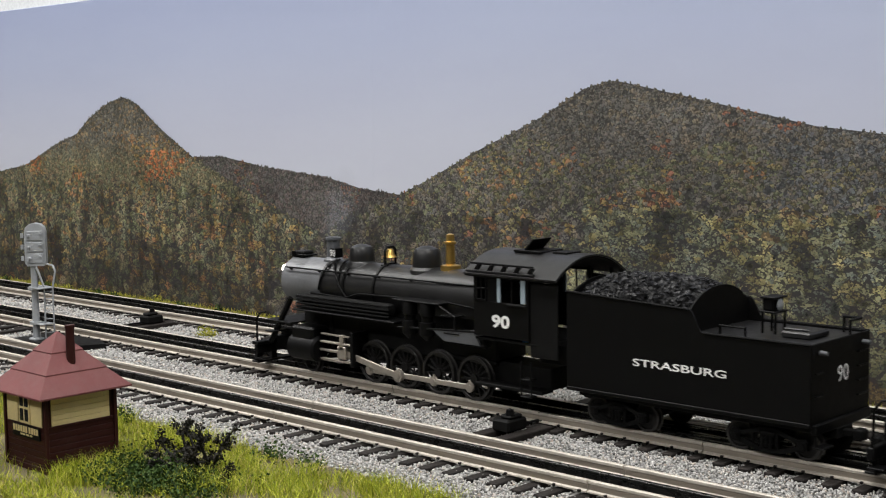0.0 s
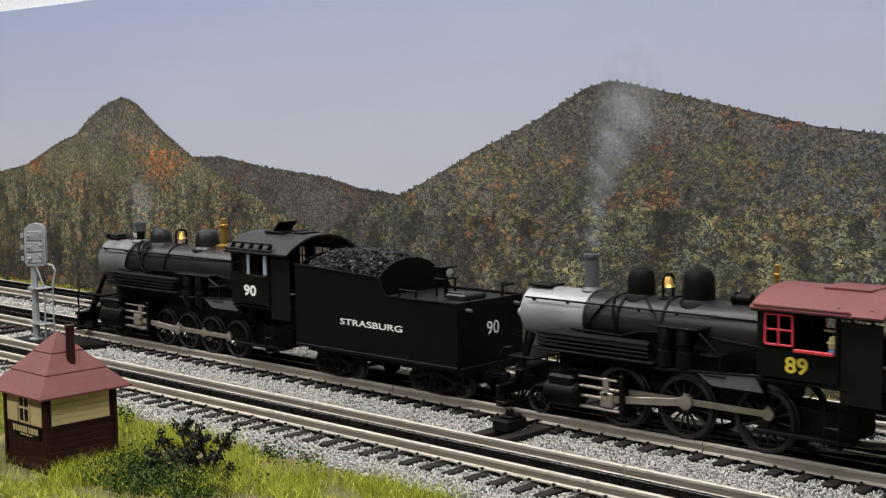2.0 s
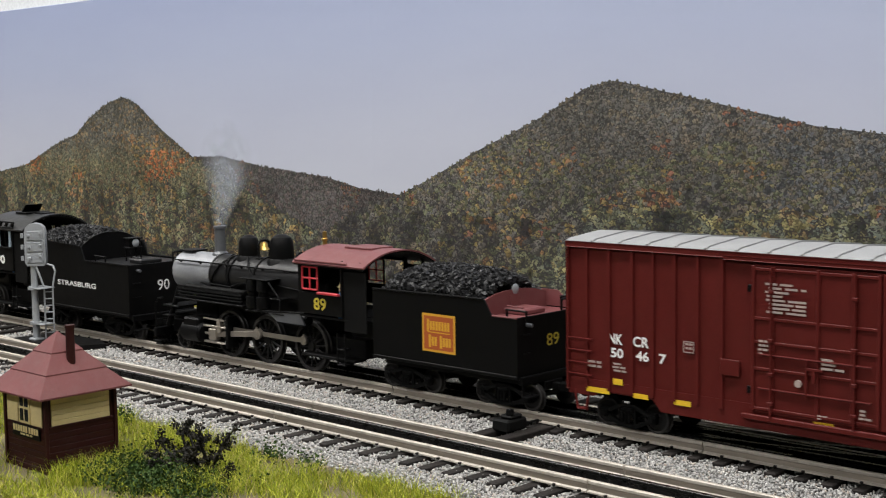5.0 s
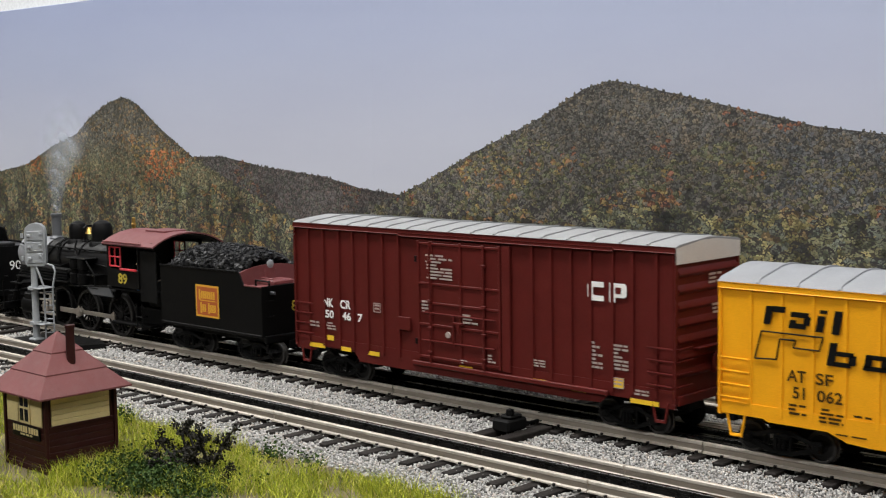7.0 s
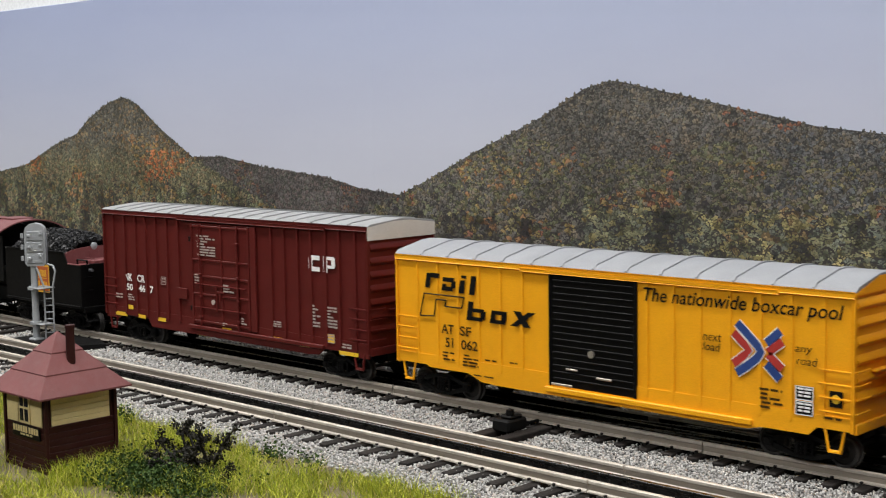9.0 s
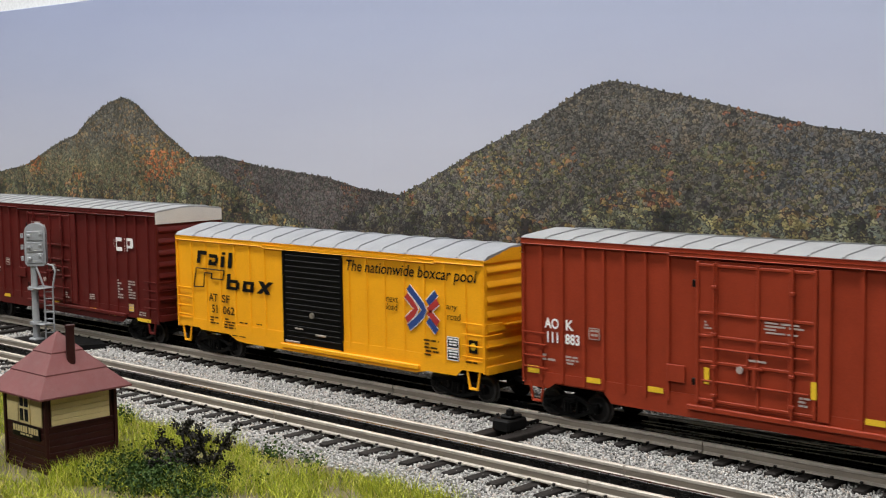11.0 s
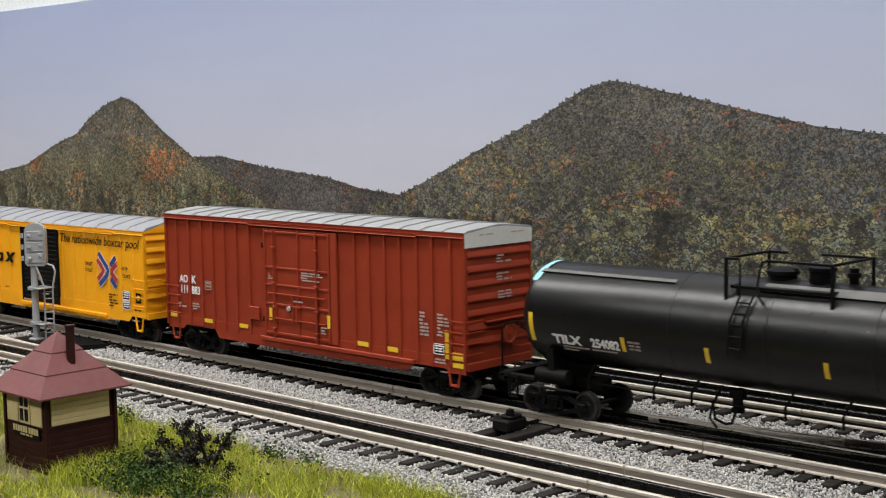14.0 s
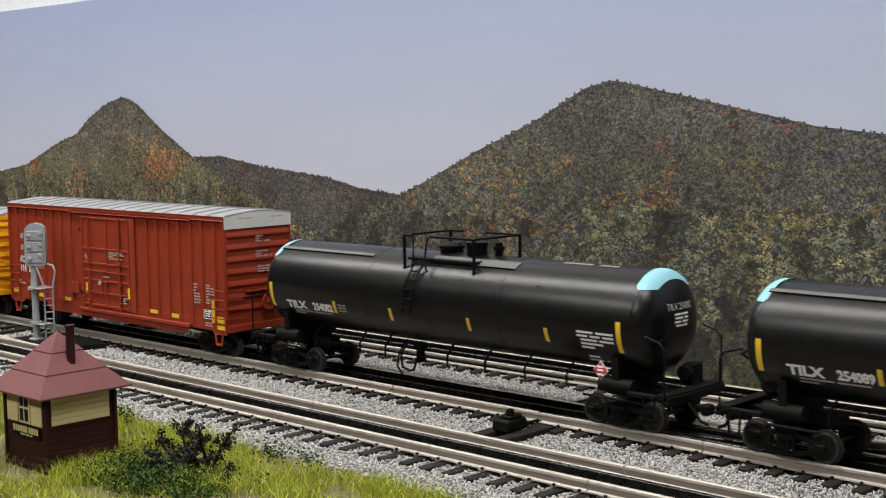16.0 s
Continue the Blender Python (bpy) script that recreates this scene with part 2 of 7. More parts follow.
    def tube(self, pts, r, n=8):
        """A round bar bent along pts, as one closed sweep."""
        p = [Vector(q) for q in pts]
        d = [(b - a).normalized() for a, b in zip(p[:-1], p[1:])]
        u, vs, m = d[0].orthogonal().normalized(), [], len(p)
        for k in range(m):
            t = (d[max(k - 1, 0)] + d[min(k, m - 2)])
            t = t.normalized() if t.length > 1e-6 else d[min(k, m - 2)]
            u = u - t * u.dot(t)
            u = u.normalized() if u.length > 1e-6 else t.orthogonal().normalized()
            w = t.cross(u)
            grow = min(1.6, 1 / max(0.4, t.dot(d[min(k, m - 2)])))
            vs += [p[k] + (u * math.cos(2 * math.pi * i / n) + w * math.sin(2 * math.pi * i / n)) * r * grow for i in range(n)]
        fs = [(k * n + i, k * n + (i + 1) % n, (k + 1) * n + (i + 1) % n, (k + 1) * n + i) for k in range(m - 1) for i in range(n)]
        return self.add(vs, fs + [tuple(range(n))[::-1], tuple(range((m - 1) * n, m * n))])

    def prism(self, poly, axis, lo, hi):
        """poly in the two other axes, taken in the order x, y, z; pushed along axis from lo to hi."""
        n, vs = len(poly), []
        for h in (lo, hi):
            for p, q in poly:
                vs.append({"x": (h, p, q), "y": (p, h, q), "z": (p, q, h)}[axis])
        fs = [(i, (i + 1) % n, n + (i + 1) % n, n + i) for i in range(n)]
        return self.add(vs, fs + [tuple(range(n))[::-1], tuple(range(n, 2 * n))])

    def mesh(self, name, mats, fix=True):
        me = bpy.data.meshes.new(name)
        me.from_pydata([(x * 0.001, y * 0.001, z * 0.001) for x, y, z in self.v], [], self.f)
        if fix:
            bm = bmesh.new()
            bm.from_mesh(me)
            bmesh.ops.recalc_face_normals(bm, faces=bm.faces)
            bm.to_mesh(me)
            bm.free()
        for m in (mats if isinstance(mats, (list, tuple)) else [mats]):
            me.materials.append(m)
        me.polygons.foreach_set("use_smooth", [True] * len(me.polygons))
        me.set_sharp_from_angle(angle=radians(32))
        return me


def part(name, g, material, parent=None, label="", at=None):
    """One mesh object under a thing or a part; g may be a ready mesh."""
    ob = new(name, g.mesh(name, material) if isinstance(g, G) else g)
    ob.parent = parent
    if at:
        ob.location = [c * 0.001 for c in at]
    return tagged(ob, label)


def thing(name, label, category, group="", kind="", at=(0, 0, 0)):
    ob = new(name)
    ob.empty_display_size = 0.02
    ob.location = at
    return tagged(ob, label, category, group, kind)


def writing(name, body, material, parent, x0, x1, z0, z1, y, turn="side", shear=0.0, label="", bold=0.0):
    """Raised lettering that fills the given rectangle (millimetres) on a side or an end of a car."""
    cu = bpy.data.curves.new(name, "FONT")
    cu.body, cu.extrude, cu.resolution_u, cu.shear, cu.offset = body, 0.004, 3, shear, bold
    tmp = bpy.data.objects.new(name, cu)
    scene.collection.objects.link(tmp)
    bpy.context.view_layer.update()
    me = bpy.data.meshes.new_from_object(tmp.evaluated_get(bpy.context.evaluated_depsgraph_get()))
    bpy.data.objects.remove(tmp)
    co = np.empty(len(me.vertices) * 3)
    me.vertices.foreach_get("co", co)
    co = co.reshape(-1, 3)
    lo, hi = co.min(0), co.max(0)
    s = (co - lo) / np.maximum(hi - lo, 1e-9)
    out = np.empty_like(co)
    if turn == "side":
        out[:, 0], out[:, 1], out[:, 2] = x0 + s[:, 0] * (x1 - x0), y - s[:, 2] * 0.08, z0 + s[:, 1] * (z1 - z0)
    else:
        out[:, 0], out[:, 1], out[:, 2] = y + s[:, 2] * 0.08, x0 + s[:, 0] * (x1 - x0), z0 + s[:, 1] * (z1 - z0)
    me.vertices.foreach_set("co", (out * 0.001).ravel())
    me.materials.clear()
    me.materials.append(material)
    me.update()
    return part(name, me, None, parent, label)


def bars(name, material, parent, x0, x1, z0, z1, y, rows, turn="side", seed=1):
    """Small writing as plain bars, row by row."""
    rnd, g = random.Random(seed), G()
    h = (z1 - z0) / rows
    for i in range(rows):
        a = x0 + (x1 - x0) * rnd.uniform(0, 0.12)
        while a < x1 - 0.8:
            b = min(x1, a + rnd.uniform(0.25, 0.6) * (x1 - x0))
            zz = z1 - i * h
            if turn == "side":
                g.box(a, b, y - 0.08, y, zz - h * 0.55, zz, 0)
            else:
                g.box(y, y + 0.08, a, b, zz - h * 0.55, zz, 0)
            a = b + (x1 - x0) * rnd.uniform(0.05, 0.12)
            if rnd.random() < 0.3:
                break
    return tagged(part(name, g, material, parent), kind="stuff")


def plate(name, material, parent, x0, x1, z0, z1, y, th=0.1, label=""):
    return part(name, G().box(x0, x1, y - th, y, z0, z1, 0.03), material, parent, label)


# ------------------------------------------------------------------ room and layout
def room():
    def slab(name, x0, x1, y0, y1, z0, z1, mat, label, cat):
        tagged(part(name, G().box(x0, x1, y0, y1, z0, z1, 2), mat), label, cat, kind="structure")
    slab("wall_north", -3200, 2800, 206, 300, -1000, 1450, WALL_WHITE, "plain white wall behind the printed backdrop", "wall")
    slab("wall_south", -3200, 2800, -2800, -2700, -1000, 1450, WALL_DARK, "plain taupe wall of the layout room", "wall")
    slab("wall_west", -3300, -3200, -2800, 300, -1000, 1450, WALL_DARK, "plain taupe wall of the layout room", "wall")
    slab("wall_east", 2800, 2900, -2800, 300, -1000, 1450, WALL_DARK, "plain taupe wall of the layout room", "wall")
    slab("floor", -3300, 2900, -2800, 300, -1100, -1000, FLOOR_MAT, "grey carpet floor of the layout room", "floor")
    slab("ceiling", -3300, 2900, -2800, 300, 1450, 1550, CEILING, "plain grey ceiling of the layout room", "ceiling")
    for lx, ly in LAMPS:
        t = thing("ceiling_light", "white fluorescent ceiling light with a flat diffuser", "ceiling light", "ceiling lights", at=(lx, ly, CEIL))
        part("frame", G().box(-620, 620, -160, -140, -70, 0, 2).box(-620, 620, 140, 160, -70, 0, 2).box(-620, -600, -140, 140, -70, 0, 2).box(600, 620, -140, 140, -70, 0, 2), WALL_WHITE, t)
        part("diffuser", G().box(-598, 598, -138, 138, -66, -60, 1), DIFFUSER, t)
    tb = thing("layout_table", "layout table with a grey fascia board along its edge", "table", kind="structure")
    part("table_top", G().box(-1900, 1300, -330, 205, -60, -16, 1), FASCIA, tb)
    part("fascia", G().box(-1900, 1300, -336, -330.5, -120, -11.5, 0.6), FASCIA, tb)
    for lx in (-1700, -400, 1100):
        for ly in (-280, 170):
            part("leg", G().box(lx - 25, lx + 25, ly - 25, ly + 25, -1000, -60, 2), FASCIA, tb)


room()


def hills(x, pts):
    return float(np.interp(x, [p[0] for p in pts], [p[1] for p in pts]))


RIDGE_PEAK = [(-1.5, 0.07), (-1.12, 0.112), (-1.0, 0.126), (-0.93, 0.136), (-0.862, 0.1605), (-0.81, 0.174), (-0.785, 0.191), (-0.745, 0.208), (-0.711, 0.2147),
              (-0.686, 0.2067), (-0.64, 0.178), (-0.586, 0.1496), (-0.50, 0.118), (-0.40, 0.085), (-0.3, 0.05)]
RIDGE_MID = [(-0.66, 0.12), (-0.586, 0.149), (-0.535, 0.150), (-0.47, 0.1405), (-0.373, 0.1318), (-0.325, 0.1222), (-0.272, 0.118), (-0.22, 0.105), (-0.1, 0.07)]
RIDGE_MAIN = [(-0.46, 0.03), (-0.40, 0.065), (-0.335, 0.100), (-0.272, 0.1178), (-0.237, 0.1315), (-0.176, 0.1584), (-0.107, 0.1851), (-0.061, 0.2082), (-0.033, 0.2145),
              (0.044, 0.1986), (0.14, 0.178), (0.24, 0.167), (0.5, 0.13), (0.8, 0.09)]


def crown_fields(name, base_y, x0, x1, ridge, floor_z, size, palette, seed):
    """The printed woods of one ridge: flat crowns laid over one another from the skyline down."""
    rs = np.random.RandomState(seed)
    items = []
    z = 0.219
    while z > floor_z:
        s_row = size(0.0, z)
        dz = s_row * 0.42
        x = x0 + rs.uniform(0, s_row)
        while x < x1:
            s = size(x, z) * rs.uniform(0.7, 1.4) * (0.5 if z > hills(x, ridge) - 0.007 else 1.0)
            zz = z + rs.uniform(-dz, dz) * 0.7
            top = hills(x, ridge)
            if zz + s * 0.62 < top + 0.0006:
                items.append((zz, x, s))
            elif zz < top - 0.001 and rs.uniform() < 0.05:
                items.append((zz, x, s * 0.6))
            x += size(x, z) * rs.uniform(0.55, 1.0)
        z -= dz
    items.sort(key=lambda i: -i[0])
    vs, cs, sides = [], [], []
    N = len(items)
    for k, (zz, x, s) in enumerate(items):
        y = base_y - 0.0016 * k / max(N, 1)
        col = np.array(palette(x, zz, rs)) * np.array((0.985, 1.015, 1.04)) * (1 + 0.30 * noise.noise(Vector((x * 9, zz * 12, seed)))) * (1 + 0.30 * noise.noise(Vector((x * 45, zz * 30, seed + 3))))
        conif = rs.uniform() < 0.10
        wx, wz = (0.62, 1.35) if conif else (rs.uniform(0.9, 1.2), rs.uniform(0.85, 1.2))
        n = 9
        a = np.arange(n) * 2 * np.pi / n
        r = s * 0.6 * (1 + rs.uniform(-0.3, 0.3, n))
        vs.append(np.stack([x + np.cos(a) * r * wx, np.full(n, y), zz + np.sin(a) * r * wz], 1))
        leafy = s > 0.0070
        # shade between the printed crowns, coloured in as a darker disc behind each
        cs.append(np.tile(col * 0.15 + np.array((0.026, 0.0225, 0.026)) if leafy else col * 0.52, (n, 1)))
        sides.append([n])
        dab = max(0.00050, min(s * 0.145, 0.00074 if leafy else 0.00090))
        m = int((s / dab) ** 2 * (0.30 if leafy else 0.36)) + 5
        lim = 1.0 if not conif else 0.8
        q = np.sqrt(rs.uniform(0, 1, m)) * lim
        b = rs.uniform(0, 2 * np.pi, m)
        u, w = q * np.cos(b), q * np.sin(b)
        order = np.argsort(-w)
        u, w = u[order], w[order]
        d = dab * rs.uniform(0.6, 1.45, m)
        n = 4
        a = np.arange(n) * 2 * np.pi / n
        rr = d[:, None] * (1 + rs.uniform(-0.5, 0.5, (m, n)))
        th = a[None] + rs.uniform(0, 6.28, (m, 1))
        cx, cz = x + u * s * 0.56 * wx, zz + w * s * 0.56 * wz
        P = np.stack([cx[:, None] + np.cos(th) * rr * (1.35 if leafy else 1.1), np.broadcast_to((y - 0.00000012 * (1 + np.arange(m)))[:, None], (m, n)), cz[:, None] + np.sin(th) * rr], 2)
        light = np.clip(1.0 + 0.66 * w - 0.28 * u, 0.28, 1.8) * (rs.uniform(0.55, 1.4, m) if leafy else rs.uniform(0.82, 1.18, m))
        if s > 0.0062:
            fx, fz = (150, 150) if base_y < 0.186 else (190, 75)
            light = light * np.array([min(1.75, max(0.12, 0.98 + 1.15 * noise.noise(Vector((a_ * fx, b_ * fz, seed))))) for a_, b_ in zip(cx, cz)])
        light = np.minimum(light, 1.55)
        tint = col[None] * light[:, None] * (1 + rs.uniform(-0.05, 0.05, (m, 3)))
        vs.append(P.reshape(-1, 3))
        cs.append(np.repeat(tint, n, 0))
        sides.append([n] * m)
    co, cc = np.concatenate(vs), np.concatenate(cs)
    cnt = np.concatenate([np.array(q) for q in sides])
    me = bpy.data.meshes.new(name)
    me.vertices.add(len(co))
    me.vertices.foreach_set("co", co.ravel())
    me.loops.add(len(co))
    me.loops.foreach_set("vertex_index", np.arange(len(co)))
    me.polygons.add(len(cnt))
    me.polygons.foreach_set("loop_start", np.concatenate([[0], np.cumsum(cnt)[:-1]]))
    me.update(calc_edges=True)
    at = me.color_attributes.new("crown", "FLOAT_COLOR", "POINT")
    at.data.foreach_set("color", np.concatenate([cc, np.ones((len(cc), 1))], 1).ravel())
    me.materials.append(CROWN)
    return me


def pick(rs, table):
    w = np.array([t[0] for t in table])
    c = table[int(np.searchsorted(np.cumsum(w / w.sum()), rs.uniform()))][1]
    return np.array(c) * rs.uniform(0.75, 1.28)


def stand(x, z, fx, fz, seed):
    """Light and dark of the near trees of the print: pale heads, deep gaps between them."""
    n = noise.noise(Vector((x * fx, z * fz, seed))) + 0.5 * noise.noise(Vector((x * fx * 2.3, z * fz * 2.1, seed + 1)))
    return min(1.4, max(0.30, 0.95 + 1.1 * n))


def pal_peak(x, z, rs):
    v = noise.noise(Vector((x * 13, z * 17, 2.0)))
    h = min(1.0, max(0.0, (z - 0.135) / 0.03))
    olive, bare = np.array((0.104, 0.096, 0.056)), np.array((0.082, 0.078, 0.066))
    t = [(5, olive * (1 - h) + bare * h), (4, np.array((0.076, 0.078, 0.052)) * (1 - h) + bare * 0.9 * h), (2, (0.118, 0.094, 0.058)), (1.2, (0.125, 0.090, 0.056))]
    if v > 0.05 and z < 0.17:
        t += [(1.8, (0.18, 0.098, 0.048)), (1.6, (0.165, 0.118, 0.048))]
    if 0.118 < z < 0.152 and v > 0.22:
        t += [(7, (0.25, 0.095, 0.040))]
    if z < 0.115:
        t += [(4, (0.078, 0.084, 0.046)), (2.0, (0.15, 0.105, 0.042)), (2, (0.052, 0.056, 0.042))]
    near = min(1.0, max(0.0, (0.135 - z) / 0.04))
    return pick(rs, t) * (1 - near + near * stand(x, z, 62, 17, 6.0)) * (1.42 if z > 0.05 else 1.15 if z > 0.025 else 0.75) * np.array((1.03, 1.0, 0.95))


def pal_mid(x, z, rs):
    v = noise.noise(Vector((x * 25, z * 16, 12.0)))
    t = [(5, (0.086, 0.076, 0.070)), (3, (0.094, 0.074, 0.066)), (2, (0.078, 0.076, 0.062))]
    if v > 0.1:
        t += [(3, (0.145, 0.080, 0.056)), (2, (0.118, 0.100, 0.058))]
    return pick(rs, t)


def pal_main(x, z, rs):
    v = noise.noise(Vector((x * 10, z * 15, 9.0)))
    w = noise.noise(Vector((x * 30, z * 30, 4.0)))
    t = [(5, (0.094, 0.084, 0.070)), (4, (0.080, 0.075, 0.067)), (2.5, (0.112, 0.092, 0.066))]
    if x > 0.10:
        t += [(5, (0.074, 0.074, 0.074))]
    if z < 0.155 + 0.02 * v:
        t += [(4, (0.096, 0.096, 0.058)), (2, (0.128, 0.112, 0.058))]
    if v + 0.5 * w > 0.12 and z < 0.15:
        t += [(2.2, (0.19, 0.105, 0.052)), (2.4, (0.185, 0.135, 0.055))]
    if w > 0.34 and z < 0.19:
        t += [(2.5, (0.19, 0.088, 0.055))]
    edge = 0.112 + 0.016 * noise.noise(Vector((x * 22, 3.0, 1.0))) - (0.035 if x < -0.06 else 0.0)
    if z < edge and x > -0.13:
        tone = noise.noise(Vector((x * 16, z * 12, 31.0)))
        t = [(4, (0.128, 0.120, 0.068)), (4, (0.100, 0.100, 0.068)), (2, (0.082, 0.086, 0.070)), (1.6, (0.168, 0.140, 0.066))]
        if tone > 0.1:
            t += [(5, (0.160, 0.136, 0.062)), (2, (0.155, 0.108, 0.056))]
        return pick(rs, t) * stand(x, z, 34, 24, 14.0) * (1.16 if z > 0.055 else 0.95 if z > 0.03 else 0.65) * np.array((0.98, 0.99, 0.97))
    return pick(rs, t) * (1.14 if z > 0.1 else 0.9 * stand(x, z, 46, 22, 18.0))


def backdrop():
    b = thing("backdrop", "printed backdrop of autumn hills under a pale blue sky", "backdrop", kind="structure")
    part("sky_sheet", G().box(-1900, 1300, 190, 205.5, -15, 325, 0.5), SKY_PRINT, b)
    part("sheet_seam", G().box(-309.5, -309.0, 189.94, 190.4, 100, 324.5, 0.02), SKY_PRINT, b)
    dark = paint("printed_wood_shade", (0.040, 0.037, 0.038), 0.8, var=0.4, stain=60, grain=500, bump=0)
    for nm, yb, x0, x1, rg, size, pal, sd in (
            ("printed_hill", 0.1893, -1.3, -0.32, RIDGE_MID, lambda x, z: 0.0044, pal_mid, 3),
            ("printed_hill", 0.1871, -1.45, -0.30, RIDGE_PEAK, lambda x, z: 0.0048 + 0.055 * max(0, 0.13 - z), pal_peak, 5),
            ("printed_hill", 0.1849, -0.46, 0.60, RIDGE_MAIN, lambda x, z: 0.0046 + (0.045 if x < -0.08 else 0.075) * max(0, 0.13 - z), pal_main, 7)):
        if rg is RIDGE_MID:
            x0, x1 = -0.66, -0.12
        back = G()
        xs = [x0 + (x1 - x0) * i / 120 for i in range(121)]
        poly = [(x * 1000, hills(x, rg) * 1000 - 1.2) for x in xs]
        back.prism(poly + [(x1 * 1000, -12), (x0 * 1000, -12)], "y", yb * 1000 + 0.25, yb * 1000 + 0.35)
        hill = part(nm, back, dark, b, "printed wooded hill in autumn colours")
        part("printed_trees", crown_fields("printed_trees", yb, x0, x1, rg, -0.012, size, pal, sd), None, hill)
        tagged(hill.children[0], kind="stuff")


backdrop()


# ------------------------------------------------------------------ ground
def ground():
    g = G()
    nx, ny = 200, 60
    for i in range(nx + 1):
        for j in range(ny + 1):
            x, y = -1900 + 3200 * i / nx, -330 + 519 * j / ny
            edge = min(1, max(0, (-y - 158) / 14))
            back = min(1, max(0, (y - 148) / 10))
            h = -10.6 - 0.8 * max(edge, back) + noise.noise(Vector((x * 0.02, y * 0.02, 0))) * (0.4 + 1.6 * edge)
            g.v.append((x, y, h))
    for i in range(nx):
        for j in range(ny):
            a = i * (ny + 1) + j
            g.f.append((a, a + ny + 1, a + ny + 2, a + 1))
    ob = part("ground", g.mesh("ground", [BED, SOIL], fix=False), None)
    for p in ob.data.polygons:
        p.material_index = 1 if (p.center.y < -0.163 or p.center.y > 0.152) else 0
    tagged(ob, "grey ballast bed bordered by brown grassy soil", "ground", kind="structure")


ground()

TRACKS = [(0.0, "track under the train"), (-107.0, "empty track"), (112.0, "empty track")]
TIE_STEP, TIE_X0 = 16.85, 147.9
JOINT = 254.0
SECTION = [(-2.1, -6.4), (2.1, -6.4), (2.1, -5.6), (0.75, -4.9), (0.75, -2.2), (1.5, -1.7), (1.5, -0.25), (1.25, 0), (-1.25, 0), (-1.5, -0.25), (-1.5, -1.7), (-0.75, -2.2), (-0.75, -4.9), (-2.1, -5.6)]


def dark_rail(length):
    """A blackened rail whose running surface alone is bright."""
    me = G().prism(SECTION, "x", 0.45, length - 0.45).mesh("rail", [RAIL_BLACK, RAIL])
    for i in (6, 7, 8):
        me.polygons[i].material_index = 1
    return me


def straight_rail(length, black):
    me = G().prism(SECTION, "x", 0.45, length - 0.45).mesh("rail", [RAIL_BLACK if black else RAIL, RAIL_BLACK if black else RAIL_WEB])
    # grimy web and head underside, coloured darker for the shadow below the head
    for i in (3, 4, 10, 11):
        me.polygons[i].material_index = 1
    return me


def bent_rail(fn, x0, x1, off, mat, name="rail", top=0.0):
    """A rail whose middle line runs as y = fn(x) + off."""
    g, n, k = G(), 24, len(SECTION)
    for i in range(n + 1):
        x = x0 + (x1 - x0) * i / n
        g.v += [(x, fn(x) + off + a, min(b, 0) + top) for a, b in SECTION]
    for i in range(n):
        for j in range(k):
            a, b = i * k + j, i * k + (j + 1) % k
            g.f.append((a, b, b + k, a + k))
    g.f += [tuple(range(k)), tuple(range(n * k, n * k + k))]
    return g


